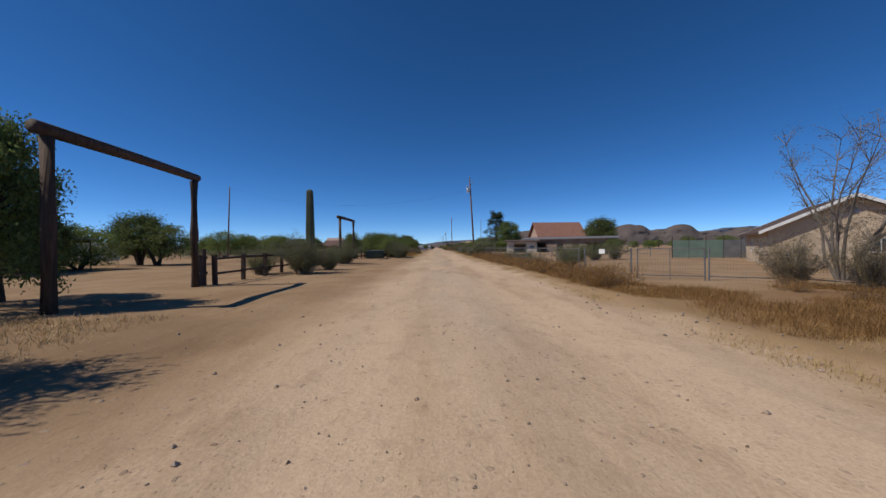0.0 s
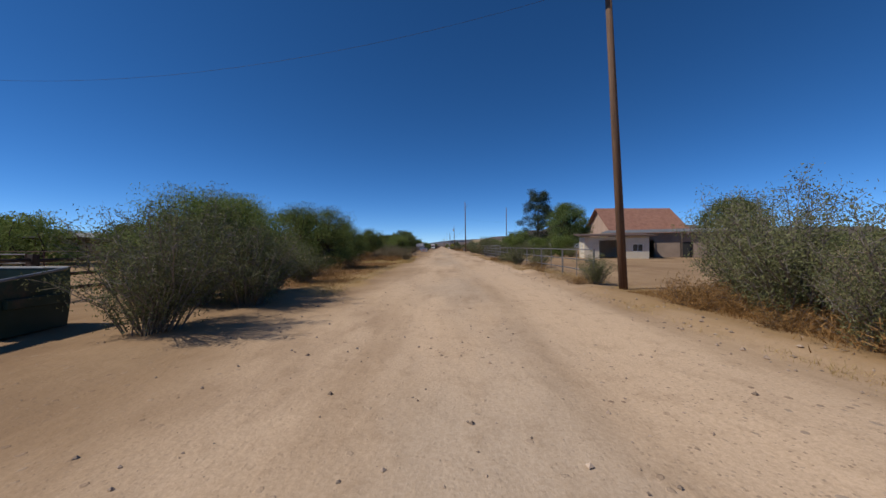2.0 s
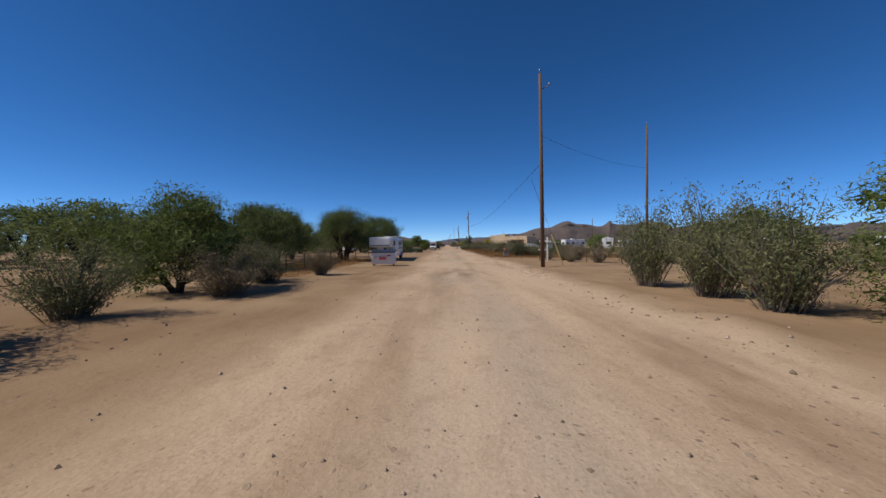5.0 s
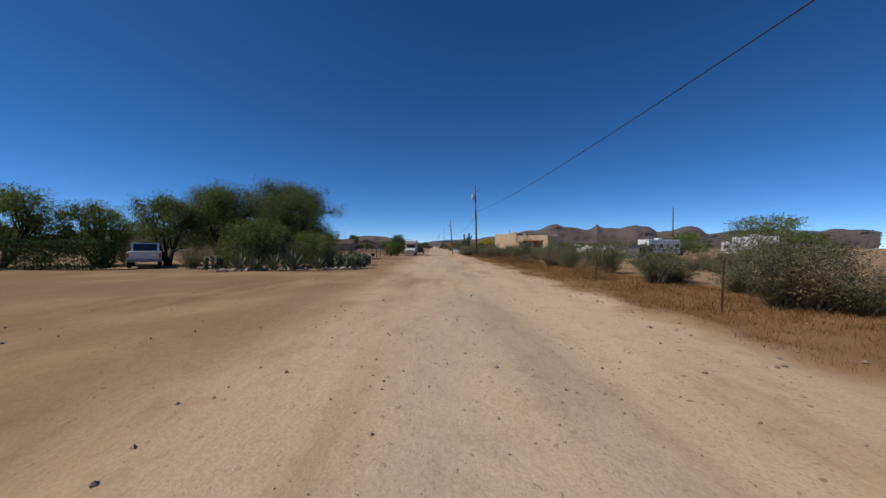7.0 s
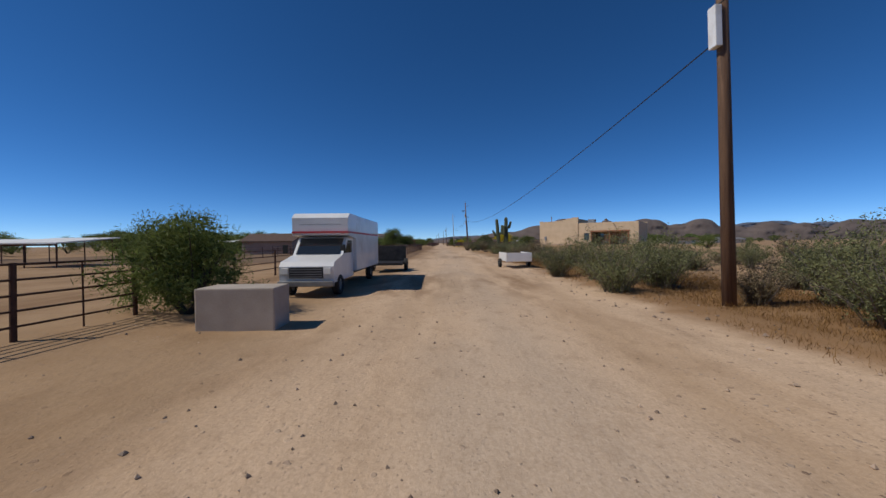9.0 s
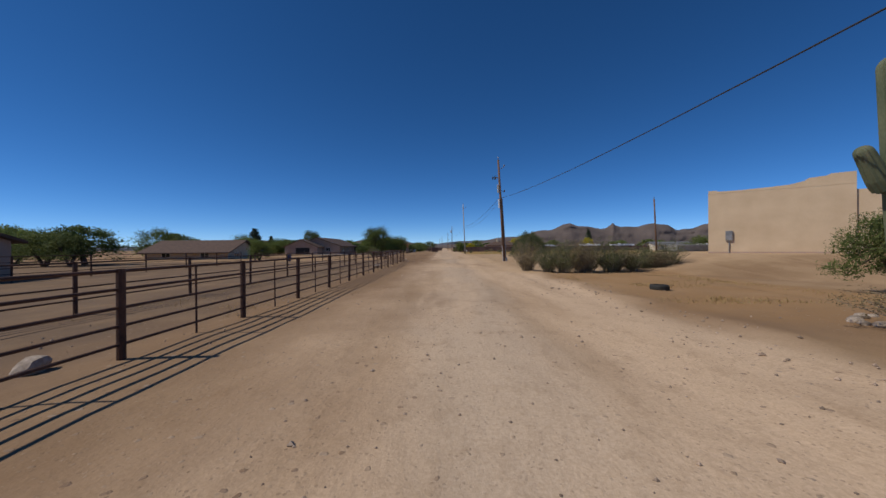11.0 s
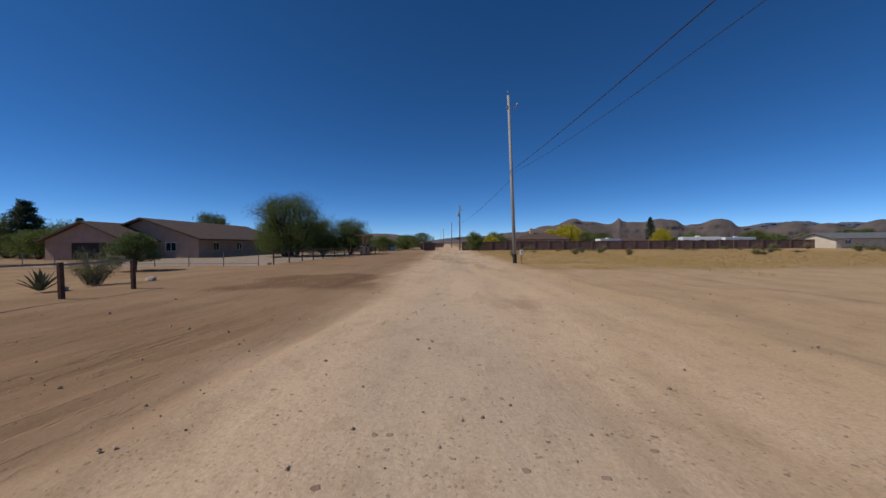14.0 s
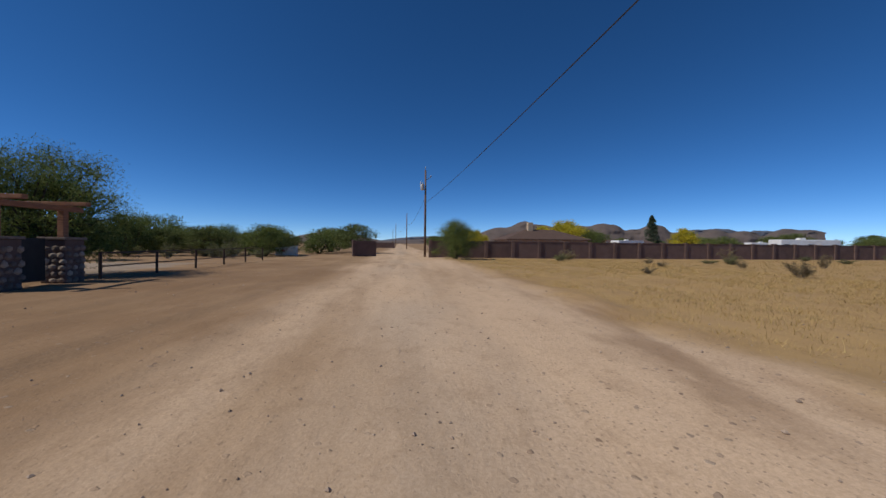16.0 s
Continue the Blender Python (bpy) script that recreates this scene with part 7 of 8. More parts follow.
part("barrel", chain([(0, 0, 0), (0, 0, 0.05), (0, 0, 0.3), (0, 0, 0.32), (0, 0, 0.6), (0, 0, 0.85), (0, 0, 0.9)], [0.26, 0.29, 0.29, 0.305, 0.29, 0.29, 0.26], 16), BLUE, drum)
pipes = thing("pipe_pile", 18.5, 332.5, 4, "grey steel panels lying flat on the sand", "panels")
for i in range(5):
    part("panel_pipe", rod((0, i * 0.28, 0.05), (7.5, i * 0.28 + 0.3, 0.06), 0.03, 0.03, 6), PIPE_GREY, pipes)
for i in range(4):
    part("cross_pipe", rod((0.8 + 2 * i, 0, 0.1), (0.8 + 2 * i, 1.4, 0.1), 0.025, 0.025, 6), PIPE_GREY, pipes)

# ---- trees ----
MESQ = "green mesquite tree with a wide feathery crown"
PALO = "rounded light green palo verde tree with branches to the ground"
BELT = "distant green desert tree"
for x, y, h, w in ((-9.4, 3.4, 5.2, 5.0), (-33.0, 41.0, 6.0, 7.5), (-10.8, 163.5, 5.7, 7.0), (-15.5, 157.0, 5.4, 7.5), (-19.0, 166.0, 5.6, 8.0), (-13.0, 150.5, 4.6, 5.5), (-20, 172, 5.2, 7), (-15.4, 177.0, 6.2, 7.0), (-17.8, 220.2, 9.6, 13.0), (-19.5, 229.5, 6.0, 5.6), (-14.2, 211.8, 6.8, 6.8), (-20.6, 212.0, 7.8, 8.4), (-22.5, 207.5, 6.0, 6.5), (-24.5, 218.0, 7.0, 8.0), (14.8, 291.5, 2.9, 3.6)):
    plant("mesquite", x, y, h, w, "mesquite_tree", MESQ, far="fine" if 210 < y < 230 or 160 < y < 165 else False)
for x, y, h, w in ((-8.0, 61.0, 3.5, 5.2), (-11.6, 69.2, 4.6, 4.8), (-17.5, 77.5, 5.0, 5.2), (-9.7, 76.3, 4.9, 6.4), (-14.6, 85.0, 5.4, 6.6), (-13.4, 203.6, 3.7, 5.2), (-9.3, 204.2, 2.8, 3.6), (-11.0, 93.0, 4.0, 5.0), (-14.7, 98.6, 5.4, 7.4), (-13.2, 117.0, 5.0, 6.4), (-6.5, 237.4, 2.5, 3.3), (-7.6, 238.8, 2.2, 3.0), (-8.6, 122.5, 4.0, 5.5), (-10.5, 130.0, 4.0, 5.5), (-10.0, 139.0, 3.8, 5.0), (-27.5, 206.5, 5.2, 6.0), (-31.5, 203.5, 6.0, 8.0), (-21.5, 399.0, 9.0, 12.0), (-23.5, 400.5, 6.2, 9.0), (-16.0, 408.3, 6.0, 7.6), (-19.5, 405.0, 5.6, 6.4), (6.2, 428.3, 4.3, 5.2)):
    plant("palo_verde", x, y, h, w, "palo_verde_tree", PALO, far="fine" if y < 120 or y > 390 else False)
plant("ash", -12.3, 10.2, 5.6, 3.4, "dark_tree", "dark dense evergreen tree beside the ranch gateway")
plant("ash", -14.2, 12.0, 4.4, 3.6, "dark_tree", "dark dense evergreen tree behind the ranch gateway")
plant("mesquite", 53.1, 114.9, 11.0, 13.0, "mesquite_tree", "tall open-crowned mesquite tree behind the stable")
plant("wispy", 18.6, 16.2, 7.0, 5.6, "desert_tree", "tall thin grey half-bare desert tree beside a chain-link fence", seed=2)
plant("pine", 22.6, 134.3, 14.8, 8.4, "pine_tree", "tall dark green pine tree beside the house")
plant("ash", 23.9, 118.0, 10.0, 9.0, "ash_tree", "dense dark green broadleaf tree in front of the house", far="fine")
for x, y, h, w in ((16.0, 124.0, 5.0, 7.0), (13.0, 116.0, 3.6, 5.5), (11.0, 133.0, 3.6, 6.0), (16.0, 110.0, 3.2, 5.0), (19.0, 106.5, 3.0, 4.5), (13.5, 143, 3.4, 6), (12.2, 111.0, 3.4, 4.6), (21.0, 112.5, 3.6, 5.2), (27.5, 110.0, 3.4, 5.0)):
    plant("palo_verde", x, y, h, w, "garden_tree", "low dense green tree in a fenced garden")
plant("pepper", 13.25, 336.5, 4.0, 4.6, "pepper_tree", "small weeping pepper tree standing on sand", seed=1, far="fine")
plant("conifer", -64.3, 402.5, 8.4, 7.6, "conifer_tree", "dark green conifer beside a house")
plant("conifer", -61.5, 408, 6.2, 4.0, "conifer_tree", "small dark green conifer beside a house")
plant("conifer", 94, 515, 12.5, 7.0, "conifer_tree", "dark green conifer behind the block wall")
plant("yellow", 46.3, 486, 8.8, 11, "yellow_palo_verde", "palo verde tree covered in bright yellow blossom")
plant("yellow", 81, 484.5, 6.8, 7.5, "yellow_palo_verde", "yellow flowering palo verde behind the block wall")
plant("yellow", 41, 489, 7.0, 7.0, "yellow_palo_verde", "palo verde in yellow bloom behind the block wall")
plant("yellow", 12, 445, 3.9, 4.0, "yellow_palo_verde", "yellow-green palo verde behind the block wall")
plant("palo_verde", 54, 486, 6.4, 8, "palo_verde_tree", PALO, far=True)
plant("ash", -21, 372, 2.6, 3.4, "garden_shrub", "green garden shrub in front of a house", "shrub")
plant("palo_verde", -30, 338, 3.2, 4.2, "palo_verde_tree", PALO)
plant("mesquite", -57.5, 436, 10.0, 10, "mesquite_tree", "tall grey-green tree behind a house roof", far=True)
for x, y, h, w in ((-17.6, 232.0, 3.3, 3.3),):
    plant("ash", x, y, h, w, "roadside_tree", "dark green leafy small tree at the roadside", far="fine", z=-0.75)

plant("wispy", 12.4, 226.8, 3.6, 3.0, "desert_tree", "tall thin half-bare desert shrub above the roadside scrub", "shrub", seed=1)

rt = random.Random(5)
for i in range(15):
    plant(rt.choice(("palo_verde", "mesquite")), -44 + 2.3 * i + rt.uniform(-1, 1), rt.uniform(428, 446), rt.uniform(3.0, 4.8), rt.uniform(5.0, 7.5), "desert_tree", "green desert tree in a band beyond the yard", far="mid", group="trees beyond the yard")
# belts of trees that close the distance: count, x and y bounds, least and most height
belts = (
    (12, 85, 170, 462, 520, 4.2, 6.4),
    (16, -98, -52, 374, 420, 3.6, 5.4),
    (26, -95, -32, 92, 205, 3.4, 5.6), (14, -75, -36, 55, 92, 3.4, 5.4), (12, -60, -30, 18, 52, 3.2, 5.2), (14, -120, -62, 20, 90, 4.0, 6.5),
    (22, -110, -62, 262, 335, 4.0, 6.5), (14, -75, -40, 300, 332, 3.4, 5.0), (19, -120, -62, 345, 440, 4.5, 7.0), (12, -60, -26, 402, 430, 3.6, 5.6),
    (26, -75, -6, 428, 500, 3.4, 6.0), (22, 60, 190, 120, 300, 3.6, 5.8), (26, 30, 260, 455, 620, 3.6, 6.4), (12, 45, 120, 40, 110, 3.0, 4.6),
    (10, 8, 60, 490, 640, 4, 6.5), (16, -64, -26, 152, 186, 4.4, 6.6), (17, -62, -26, 226, 262, 2.8, 4.6), (8, -48, -30, 172, 200, 4.0, 6.0), (10, 34, 62, 300, 345, 2.4, 3.6),
)
for count, x0, x1, y0, y1, lo, hi in belts:
    for i in range(count):
        h, kind, x, y, wide = rt.uniform(lo, hi), rt.choice(("mesquite", "palo_verde", "palo_verde", "mesquite", "ash")), rt.uniform(x0, x1), rt.uniform(y0, y1), rt.uniform(1.3, 1.9)
        if (-45 < x < -20 and 116 < y < 143) or (-62 < x < -22 and 226 < y < 266):
            continue
        plant(kind, x, y, h, h * wide, "desert_tree", BELT, far=True, group="distant trees")
for x, y, h, w in ((52, 252, 5.0, 10), (64, 238, 4.6, 9), (80, 232, 4.4, 9), (72, 254, 9.0, 15), (95, 240, 4.4, 9)):
    plant("palo_verde", x, y, h, w, "palo_verde_tree", "yellow-green palo verde among parked caravans", far=True)

# ---- shrubs ----
for x, y, h, w in ((-8.7, 23.9, 2.5, 3.7), (-10.4, 27.6, 2.3, 3.4), (-8.2, 27.8, 1.6, 2.6), (-11.5, 24.0, 1.9, 3.0), (-9.6, 38.0, 2.3, 4.4), (-10.6, 40.6, 1.8, 2.6), (-12.8, 5.5, 2.2, 3.0), (-12.3, 8.4, 2.4, 3.2), (6.6, 54.6, 2.3, 2.6), (7.2, 56.8, 2.9, 3.6), (8.2, 59.0, 2.9, 3.6), (6.35, 64.6, 1.35, 1.7), (7.3, 77.0, 1.35, 2.4), (6.3, 83.6, 1.2, 1.6), (6.4, 80.6, 1.5, 2.2), (6.2, 86.5, 1.0, 1.6), (8.4, 22.6, 1.7, 2.0), (8.3, 33.5, 1.3, 2.0), (7.7, 36.2, 1.3, 1.8), (-5.9, 56.4, 2.3, 3.4), (-7.3, 59.6, 2.9, 3.6), (-5.6, 59.4, 2.2, 3.2), (-6.6, 62.5, 2.2, 3.4), (-6.6, 66, 1.7, 2.8), (8.1, 390.7, 0.85, 1.3), (18, 398, 0.9, 1.6), (24, 404, 0.9, 1.6), (-15.3, 357.0, 1.9, 2.6), (-15.0, 363.0, 1.4, 2.0)):
    bush(x, y, h, w, far="fine" if abs(x) < 11 and 20 < y < 60 else False)
for x, y, h, w in ((14.2, 14.2, 1.9, 2.8), (15.5, 12.6, 2.0, 2.6), (7.6, 26.8, 1.0, 1.8), (-7.0, 99.5, 1.5, 2.4), (-8.5, 103, 1.6, 2.6), (-7.4, 146.5, 1.5, 2.4), (-9.5, 143.0, 1.8, 2.8), (13.2, 158.0, 1.4, 2.8), (15.6, 157.0, 1.5, 3.0), (18.5, 156.5, 1.6, 3.2), (11.3, 159.6, 0.9, 1.8), (11.6, 162.0, 1.5, 2.4), (13.4, 163.6, 1.7, 2.8), (10.4, 163.8, 0.8, 1.6)):
    bush(x, y, h, w, "saltbush", far="fine" if 10 < x < 17 and y < 17 else False)
# green brush below the garden trees
for x, y, h, w in ((-8.9, 203.2, 1.9, 2.8), (-10.8, 203.6, 2.0, 3.0), (-13.2, 203.0, 2.0, 3.2), (-15.6, 203.4, 1.8, 3.0), (-8.4, 206.4, 1.7, 2.6), (-17.6, 203.0, 1.6, 2.6)):
    bush(x, y, h, w)
rb = random.Random(9)
for i in range(13):
    bush(rb.uniform(7.6, 9.6), 107.6 + 2.7 * i, rb.uniform(2.2, 3.3), rb.uniform(2.8, 3.9), rb.choice(("creosote", "saltbush", "creosote")))
for i in range(10):
    bush(rb.uniform(-9.0, -7.4), 106 + 4.0 * i, rb.uniform(1.4, 2.2), rb.uniform(2.2, 3.2), rb.choice(("creosote", "saltbush")))
for x, y, h, w in ((9.4, 106.6, 2.3, 3.0), (11.6, 106.2, 1.9, 2.8), (13.6, 107.4, 2.2, 3.0), (15.6, 105.6, 1.7, 2.6), (17.6, 108.2, 2.4, 3.2), (19.6, 104.4, 1.6, 2.4), (23.5, 106.8, 2.2, 3.2), (14.6, 112.6, 2.6, 3.4)):
    bush(x, y, h, w, far="mid")
# scrub field on the right, from the side road to the adobe house
n_scrub = 0
while n_scrub < 180:
    y = rb.uniform(174, 286)
    x = (9.8 if y < 228 else 7.8) + 31 * rb.random() ** 1.8
    if (abs(x - 27.5) < 4 and abs(y - 236) < 4) or (x > 12 and y > 262):
        continue
    low = 0.55 if x > 13.5 and 208 < y < 238 else 1.0
    bush(x, y, (0.65 + 1.35 * rb.random() ** 1.7) * low + (0.3 if 9 < x < 14 and y < 215 else 0), rb.uniform(1.7, 3.3), "creosote" if rb.random() < 0.62 else "saltbush", far=True if x > 21 else "mid" if x > 12.2 or (x > 9.3 and y > 222) else False)
    n_scrub += 1
for x, y, h, w in ((5.3, 240.0, 1.6, 2.6), (6.2, 243.0, 1.9, 3.0), (5.2, 245.5, 1.4, 2.2), (7.4, 241.0, 1.9, 3.0), (8.0, 235.0, 1.7, 2.8), (9.9, 177.5, 1.9, 2.8), (9.4, 186.5, 2.0, 3.2), (11.0, 189.0, 2.2, 3.4), (9.8, 193.0, 1.9, 3.0)):
    bush(x, y, h, w, far="fine" if y < 190 else False)
for x, y, h, w in ((14.2, 225.0, 1.6, 2.4), (10.6, 222.4, 2.0, 2.6), (12.0, 225.6, 2.3, 2.4), (9.4, 228.0, 1.25, 2.6), (12.6, 221.8, 1.4, 2.8), (9.2, 233.0, 1.7, 2.4), (13.4, 229.4, 1.9, 3.0), (13.6, 37.5, 1.6, 3.0), (15.8, 39.5, 1.8, 3.4), (12.4, 33.4, 1.4, 2.6), (18.6, 42.0, 2.0, 3.6), (21.5, 43.0, 2.0, 3.4)):
    bush(x, y, h, w, far="mid" if y < 60 else "fine")
# brown brush under the trees on the left
for x, y, h, w in ((-4.5, 93.9, 1.05, 2.2), (-6.3, 94.9, 1.35, 2.4), (-7.9, 94.6, 0.9, 2.0), (-4.9, 96.3, 1.5, 2.2), (-6.4, 98.6, 1.75, 2.6), (-8.6, 97.2, 1.2, 2.2)):
    bush(x, y, h, w, "saltbush")
for i in range(26):
    bush(rb.uniform(18, 60), rb.uniform(150, 176) if i % 2 else rb.uniform(110, 150) + 2, rb.uniform(1.2, 1.9), rb.uniform(2, 3), "creosote", far=True)
for i in range(11):
    bush(5.3 + 1.0 * i + rb.uniform(-0.3, 0.3), 304.0 + rb.uniform(-1.6, 2.2), rb.uniform(1.35, 2.1), rb.uniform(2.1, 2.9), "creosote" if i % 3 else "saltbush")
for i in range(46):
    bush(rb.uniform(14, 95), rb.uniform(392, 431), 0.35 + 1.1 * rb.random() ** 2, rb.uniform(0.8, 2.6), "creosote" if i % 2 else "saltbush", far=True)
for i in range(18):
    bush(rb.uniform(-34, -14), rb.uniform(425, 440), rb.uniform(0.9, 1.7), rb.uniform(1.6, 2.6), "creosote", far=True)
for i in range(24):
    bush(rb.uniform(45, 130), rb.uniform(300, 420), rb.uniform(0.8, 1.3), rb.uniform(1.4, 2.4), "creosote", far=True)


def hedge(x, y, L, d, h, rz, label):
    ob = thing("hedge", x, y, rz, label, "hedge")
    rng = np.random.default_rng(int(x * 10) % 97)
    n = 9000
    p = rng.uniform(0, 1, (n, 3)) * np.array([L, d, h])
    face = rng.integers(0, 4, n)
    p[face == 0, 1] = rng.normal(0.05, 0.07, (face == 0).sum())
    p[face == 1, 2] = h - np.abs(rng.normal(0, 0.08, (face == 1).sum()))
    p[face == 2, 0] = L + rng.normal(0, 0.07, (face == 2).sum())
    p[:, 2] += 0.1 * np.sin(p[:, 0] * 2.3)
    c = new("foliage", quads("foliage", leaf_quads(rng, p, 0.11, 0.06), LEAF_DARK))
    c.parent = ob
    bm = bmesh.new()
    for k in range(int(L / 0.5)):
        rod((0.25 + 0.5 * k, d / 2, -0.1), (0.25 + 0.5 * k, d / 2, h * 0.8), 0.03, 0.01, 5, bm)
    part("stem", bm, BARK, ob)
    return ob


hedge(-28.0, 200.6, 5.8, 1.3, 1.9, 4, "clipped dark green hedge beside the drive")

# ---- cacti ----


def saguaro(x, y, h, r, arms, label, rz=0.0, lean=0.0, skin=SAGUARO):
    ob = thing("saguaro_cactus", x, y, rz, label, "cactus", "saguaros")
    bm = bmesh.new()
    saguaro_arm([(0, 0, -0.1), (lean * 0.3, 0, h * 0.45), (lean, 0, h - r * 0.7)], [r * 0.8, r * 1.02, r * 0.78], bm, 18)
    part("trunk", bm, skin, ob)
    for a in arms:
        b2 = bmesh.new()
        saguaro_arm(a[0], a[1], b2, 12)
        part("arm", b2, skin, ob)
    return ob


saguaro(-11.75, 34.1, 7.15, 0.37, [], "tall single-stem saguaro cactus standing in desert bushes")
saguaro(-11.2, 35.4, 1.25, 0.30, [], "short stubby dark saguaro stump beside the rail fence", skin=SAGUARO_OLD)
saguaro(9.25, 287.0, 5.45, 0.28, [([(0.1, 0, 3.0), (-0.6, 0, 2.85), (-0.95, 0, 3.5)], [0.15, 0.19, 0.15]), ([(0, 0, 3.1), (0.45, -0.1, 3.2), (0.5, -0.1, 4.3)], [0.16, 0.22, 0.19])], "tall saguaro cactus with upturned arms ringed by stones", lean=-0.35)
saguaro(10.42, 287.1, 5.7, 0.32, [([(0, 0, 2.9), (-0.35, -0.3, 3.0), (-0.4, -0.32, 4.2)], [0.18, 0.24, 0.2]), ([(0.1, 0, 4.0), (0.5, 0, 4.1), (0.75, 0, 4.9)], [0.16, 0.2, 0.17])], "ribbed saguaro cactus with short arms ringed by stones")


def stone_mesh(seed):
    bm = bmesh.new()
    bmesh.ops.create_icosphere(bm, subdivisions=2, radius=1)
    for v in bm.verts:
        v.co *= 1 + 0.35 * noise.noise(v.co * 1.1 + Vector((seed * 3.1, 0, 0)))
        v.co.z *= 0.65
    me = bpy.data.meshes.new("stone")
    bm.to_mesh(me)
    bm.free()
    me.materials.append(STONE)
    return me


STONES = [stone_mesh(s) for s in range(5)]
rs = random.Random(21)


def stone(x, y, s, label="pale rounded field stone lying on the sand", group="loose stones"):
    ob = new("stone", STONES[rs.randrange(5)])
    ob.matrix_basis = pose(x, y, s * 0.3, rs.uniform(-15, 15), rs.uniform(-15, 15), rs.uniform(0, 360)) @ Matrix.Diagonal((s, s * rs.uniform(0.7, 1.1), s, 1))
    return tagged(ob, label, "stone", group)


for k in range(20):
    a = 2 * math.pi * k / 20
    stone(9.85 + 1.5 * math.cos(a), 287.05 + 0.75 * math.sin(a), rs.uniform(0.1, 0.18), "pale stone in a ring around the saguaros", "ring of stones")
for k in range(34):
    f = k / 33
    stone(-13.5 + 7.6 * f + rs.uniform(-0.25, 0.25), 200.0 + 1.6 * math.sin(f * 3.1) - 0.6 + rs.uniform(-0.3, 0.3) + 2.6 * f * f, rs.uniform(0.1, 0.3), "pale stone edging the desert garden bed", "garden bed stones")
for x, y, s in ((12.6, 283.5, 0.3), (12.2, 284.3, 0.24), (13.0, 284.6, 0.28), (-5.9, 284.6, 0.22), (-6.3, 312.3, 0.3), (-5.6, 331.0, 0.16), (-14.5, 358.5, 0.25), (-14.2, 361.0, 0.2), (-13.8, 364.5, 0.22), (-15.2, 378.8, 0.2)):
    stone(x, y, s)


def agave(x, y, r, seed):
    ob = thing("agave_plant", x, y, seed * 40, "blue-green agave with thick pointed leaves", "agave", "agaves")
    rnd = random.Random(seed)
    bm = bmesh.new()
    for k in range(26):
        a = 2.4 * k
        up = 0.45 + 1.0 * k / 26
        d = Vector((math.cos(a) * math.cos(up), math.sin(a) * math.cos(up), math.sin(up)))
        side = Vector((-math.sin(a), math.cos(a), 0))
        L = r * rnd.uniform(0.85, 1.1)
        b0 = Vector((0, 0, 0.05))
        pts_ = []
        for f, w_ in ((0.08, 0.06), (0.35, 0.08), (0.7, 0.05)):
            c = b0 + d * L * f + Vector((0, 0, 0.06 * f))
            pts_.append((bm.verts.new(c + side * w_ * r), bm.verts.new(c - Vector((0, 0, 0.04))), bm.verts.new(c - side * w_ * r)))
        tip = bm.verts.new(b0 + d * L)
        for p, q in zip(pts_, pts_[1:]):
            bm.faces.new((p[0], p[1], q[1], q[0]))
            bm.faces.new((p[1], p[2], q[2], q[1]))
        bm.faces.new((pts_[-1][0], pts_[-1][1], tip))
        bm.faces.new((pts_[-1][1], pts_[-1][2], tip))
    part("rosette", bm, LEAF_AGAVE, ob)
    return ob


for i, (x, y, r) in enumerate(((-9.4, 200.4, 1.1), (-10.6, 200.2, 1.2), (-11.8, 200.2, 1.0), (-8.2, 201.4, 0.9), (-13.0, 200.6, 1.1), (-7.8, 203.4, 0.9), (-10.2, 201.8, 1.3), (-7.5, 210.3, 1.3), (-8.2, 211.6, 1.3), (-8.6, 209.0, 1.1), (-9.4, 206.0, 1.2), (-14.8, 357.8, 1.0), (-14.6, 360.6, 0.8))):
    agave(x, y, r, i)


def prickly_pear(x, y, h, seed):
    ob = thing("prickly_pear", x, y, 0, "green prickly pear cactus with flat round pads", "cactus", "prickly pears")
    rnd = random.Random(seed)
    n = 0
    stack = [(Vector((rnd.uniform(-0.5, 0.5), rnd.uniform(-0.5, 0.5), 0.1)), 0) for _ in range(14)]
    pad_me = None
    while stack and n < 110:
        p, lev = stack.pop(0)
        m = Matrix.Translation(p) @ Euler((rnd.uniform(-0.5, 0.5), rnd.uniform(-0.5, 0.5), rnd.uniform(0, 6.28))).to_matrix().to_4x4()
        s = rnd.uniform(0.8, 1.15)
        if pad_me is None:
            bm = bmesh.new()
            bmesh.ops.create_icosphere(bm, subdivisions=2, radius=1, matrix=Matrix.Translation((0, 0, 0.115)) @ Matrix.Diagonal((0.095, 0.022, 0.125, 1)))
            o = part("pad", bm, LEAF_PEAR, ob, smooth=True)
            pad_me = o.data
        else:
            o = new("pad", pad_me)
            o.parent = ob
        o.matrix_basis = m @ Matrix.Diagonal((s, s, s, 1))
        n += 1
        if p.z < h - 0.22:
            for _ in range(2 if rnd.random() < 0.5 else 1):
                stack.append((m @ Vector((rnd.uniform(-0.09, 0.09), 0, 0.205 * s)), lev + 1))
    return ob


for i, (x, y, h) in enumerate(((-6.0, 202.2, 1.2), (-6.8, 202.8, 1.3), (-5.8, 203.6, 1.1), (-6.2, 207.6, 1.2), (-6.8, 208.6, 1.4), (-14.2, 199.8, 0.9), (-7.4, 207.2, 1.3), (-6.3, 203.6, 1.1))):
    prickly_pear(x, y, h, 30 + i)

dead = thing("dead_branch", -17.9, 232.2, 0, "crooked bare dead tree limb standing in a yard", "dead tree")
part("limb", chain([(0, 0, -0.2), (0.1, 0, 0.9), (0.02, 0.05, 1.7), (0.32, 0, 2.4), (0.28, 0, 3.1), (0.36, 0, 3.6)], [0.11, 0.09, 0.075, 0.06, 0.045, 0.02], 8), BARK, dead)
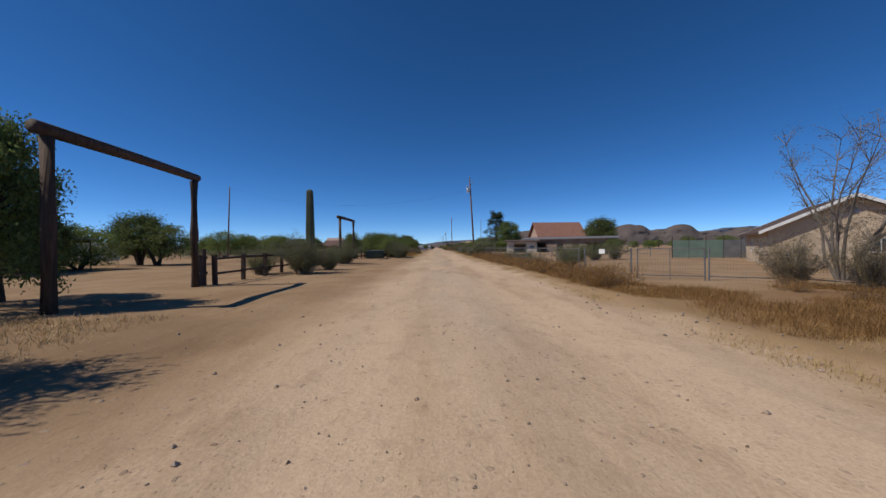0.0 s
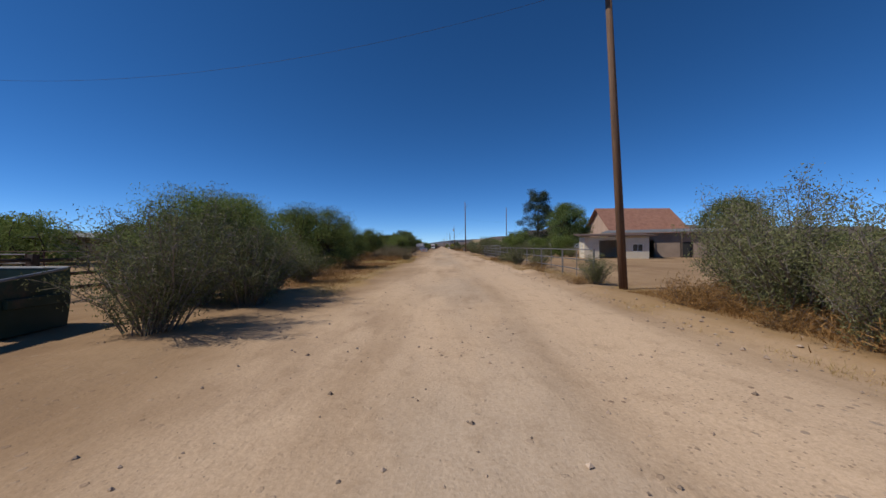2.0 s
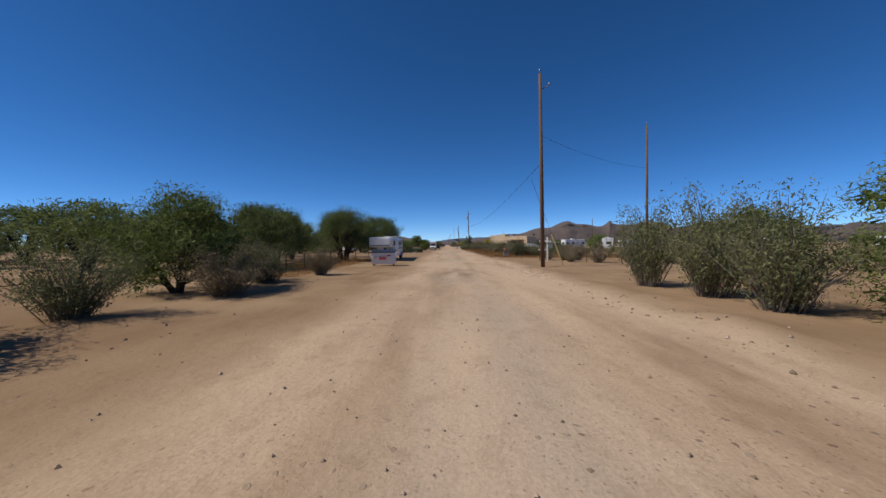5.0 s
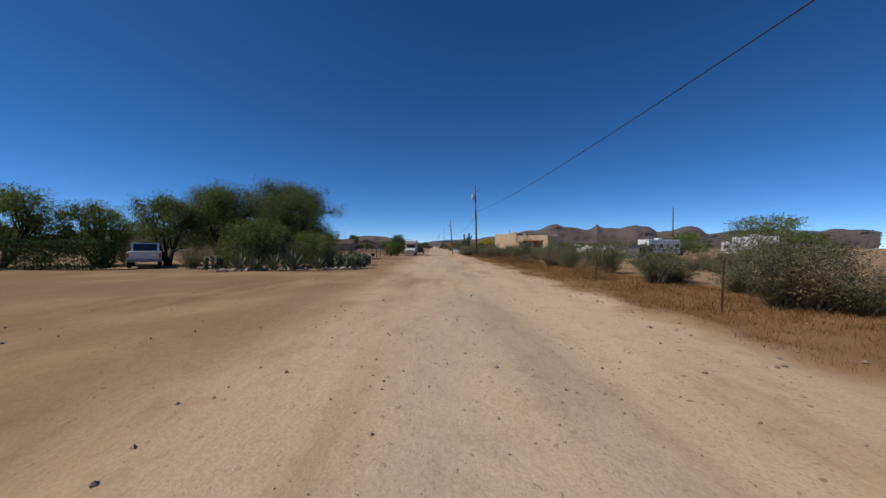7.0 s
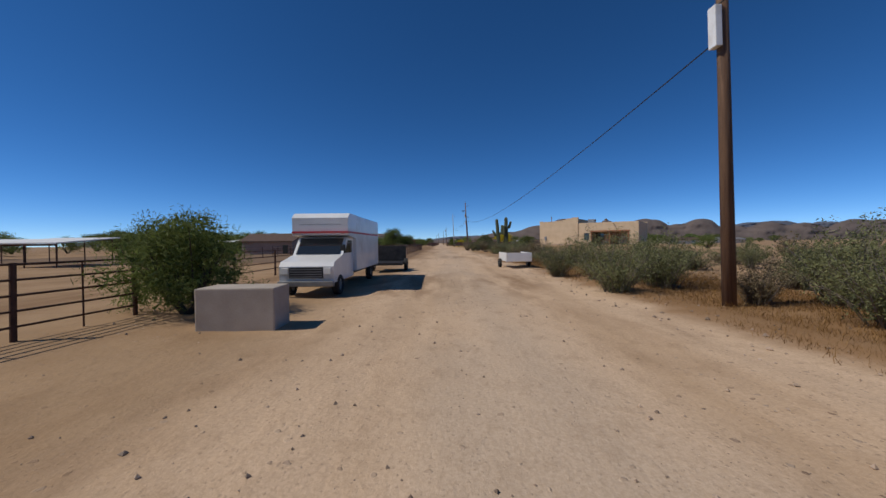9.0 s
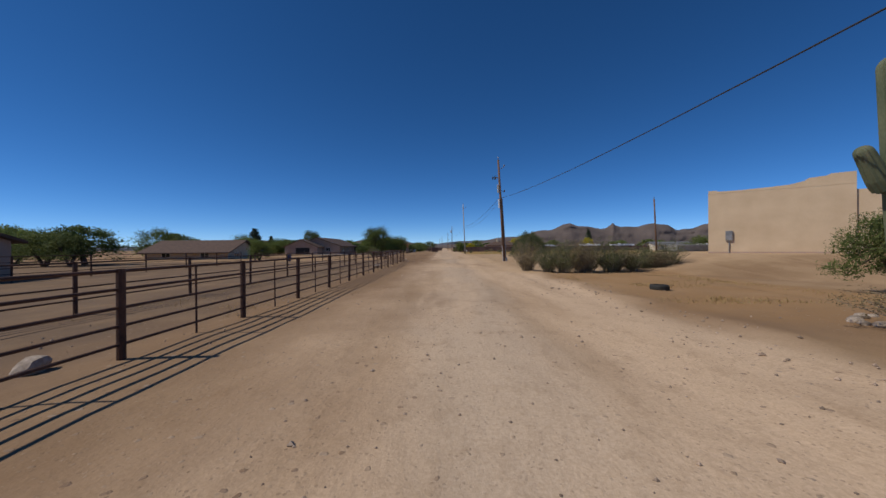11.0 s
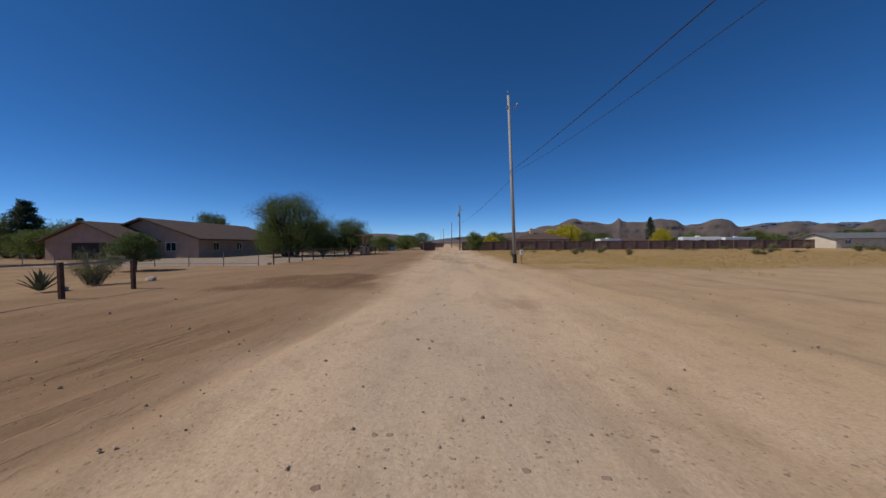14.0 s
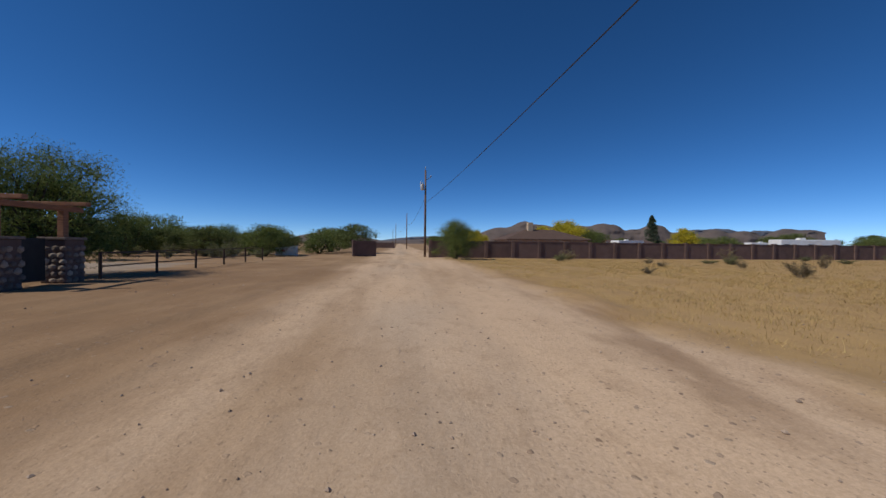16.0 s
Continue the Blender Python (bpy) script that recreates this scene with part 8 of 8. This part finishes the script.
dead.scale = (1.4, 1.4, 1.42)
part("twig", chain([(0.25, 0, 2.2), (0.05, 0, 2.45), (0.1, 0, 2.7)], [0.04, 0.03, 0.01], 6), BARK, dead)

# ---- weed clumps ----
rw = random.Random(77)
for count, x0, x1, y0, y1, lo, hi in ((70, 6.3, 8.3, 14, 62, 0.5, 0.95), (26, 6.4, 11.5, 174, 262, 0.4, 0.7), (34, -14, -5.2, 64, 112, 0.45, 0.8), (8, 5.6, 6.6, 64, 92, 0.35, 0.6), (10, -14, -9, 145, 170, 0.4, 0.7), (8, 9, 16, 4, 13, 0.4, 0.7)):
    for i in range(count):
        h = rw.uniform(lo, hi)
        plant("weed", rw.uniform(x0, x1), rw.uniform(y0, y1), h, h * rw.uniform(2.0, 3.4), "dry_weed", "low clump of red-brown dry weed on sandy soil", "weed", far=False, group="dry weed clumps")

# ---- dry grass and weeds ----
g = np.random.default_rng(4)
tufts("dry_weeds", "red-brown dry weeds along the road verge", GRASS_RED, patch(g, 24000, 5.2, 11.0, 170.5, 262, 0.2, 0.5), 0.19, 13, 1, 0.0055)
tufts("dry_weeds", "red-brown dry weeds under palo verde trees", GRASS_RED, [p for p in patch(g, 19000, -14.5, -4.6, 64, 112, 0.2, 0.5) if not (-8.8 < p[0] and 85 < p[1] < 93.6)], 0.2, 13, 2, 0.0055)
tufts("dry_grass", "golden dry grass at the road edge", GRASS_GOLD, patch(g, 4200, -6.2, -3.9, 62, 108, 0.40) + patch(g, 4500, -9.0, -3.4, 85, 94, 0.36, 0.8), 0.12, 8, 3, 0.005)
tufts("dry_weeds", "red-brown dry weeds along the paddock fence", GRASS_RED, patch(g, 8000, 6.2, 8.6, 6, 62, 0.36), 0.26, 14, 4, 0.005)
tufts("dry_grass", "golden dry grass on the sandy verge", GRASS_GOLD, patch(g, 9000, 4.8, 7.6, 0, 64, 0.36), 0.11, 10, 5, 0.004)
tufts("dry_weeds", "pale dry weeds along the corral fence", GRASS_PALE, patch(g, 2600, 5.2, 7.2, 64, 112, 0.5), 0.3, 12, 6, 0.005)
tufts("dry_weeds", "red-brown dry weeds in front of a chain-link fence", GRASS_RED, patch(g, 6500, 8.0, 17.0, 2, 13.5, 0.3), 0.25, 13, 7, 0.005)
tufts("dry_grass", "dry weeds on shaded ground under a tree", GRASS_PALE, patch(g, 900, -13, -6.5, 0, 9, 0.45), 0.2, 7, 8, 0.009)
tufts("dry_grass", "golden dry grass field beside the road", GRASS_GOLD, patch(g, 20000, 6.5, 62, 371, 431, 0.16, 0.3), 0.14, 9, 9, 0.007)
tufts("dry_grass", "tufts of golden dry grass at the field edge", GRASS_GOLD, patch(g, 20000, 5.4, 24, 370, 428, 0.3, 0.6), 0.15, 12, 19, 0.004)
tufts("dry_grass", "golden dry grass field beyond bare sand", GRASS_GOLD, patch(g, 9000, 15, 95, 348, 395, 0.36, 0.1), 0.22, 6, 10, 0.010)
tufts("dry_grass", "thin golden grass on sandy ground", GRASS_GOLD, patch(g, 900, 5.5, 13, 290, 300, 0.45), 0.12, 6, 11, 0.008)
tufts("dry_weeds", "red-brown weeds beyond the side road", GRASS_RED, patch(g, 5000, 10.5, 42, 168, 182, 0.36), 0.3, 10, 12, 0.008)
tufts("dry_weeds", "dark dry weeds under mesquite trees", GRASS_RED, patch(g, 1900, -15, -8.2, 145, 170, 0.4), 0.32, 7, 13, 0.010)
tufts("dry_grass", "sparse pale weeds in the corral", GRASS_PALE, patch(g, 900, -9.4, -5.2, 268, 320, 0.5), 0.14, 6, 14, 0.008)
tufts("dry_grass", "sparse pale weeds along the yard fence", GRASS_PALE, patch(g, 500, -13.5, -11, 378, 401, 0.5), 0.16, 6, 15, 0.008)

# ---- pebbles ----


def pebbles(name, label, n, x0, x1, y0, y1, s0, s1, seed, bias=None):
    rng = np.random.default_rng(seed)
    x = rng.uniform(x0, x1, n) if bias is None else rng.normal(bias[0], bias[1], n)
    y = rng.uniform(y0, y1, n)
    s = s0 + (s1 - s0) * rng.random(n) ** 3
    ox = np.array([[1, 0, 0], [0, 1, 0], [-1, 0, 0], [0, -1, 0], [0, 0, 0.8], [0, 0, -0.8]])
    v = ox[None] * s[:, None, None] * rng.uniform(0.6, 1.2, (n, 6, 1))
    a = rng.uniform(0, 6.283, n)
    c, d = np.cos(a), np.sin(a)
    vx = v[..., 0] * c[:, None] - v[..., 1] * d[:, None] + x[:, None]
    vy = v[..., 0] * d[:, None] + v[..., 1] * c[:, None] + y[:, None]
    gz = np.array([edge_fade(p, q) for p, q in zip(x, y)])
    vz = v[..., 2] + gz[:, None] + s[:, None] * 0.25
    co = np.stack([vx, vy, vz], axis=-1).reshape(-1, 3)
    tri = np.array([[0, 1, 4], [1, 2, 4], [2, 3, 4], [3, 0, 4], [1, 0, 5], [2, 1, 5], [3, 2, 5], [0, 3, 5]])
    f = (tri[None] + 6 * np.arange(n)[:, None, None]).reshape(-1, 3)
    me = bpy.data.meshes.new(name)
    me.from_pydata(co.tolist(), [], f.tolist())
    me.materials.append(PEBBLE)
    return tagged(new(name, me), label, "pebbles", kind="stuff")


pebbles("gravel", "small stones scattered over the dirt road", 15000, 0, 0, -5, 420, 0.006, 0.028, 1, (0.2, 1.7))
pebbles("gravel", "small stones scattered beside the road", 13000, -9, 9, -5, 420, 0.007, 0.04, 2)
pebbles("gravel", "clods of turned soil in the wheel furrows", 7000, -11, -2.2, 316, 375, 0.004, 0.018, 4)
pebbles("gravel", "clods along the road edge", 3500, 4.0, 5.8, -5, 300, 0.012, 0.06, 3)
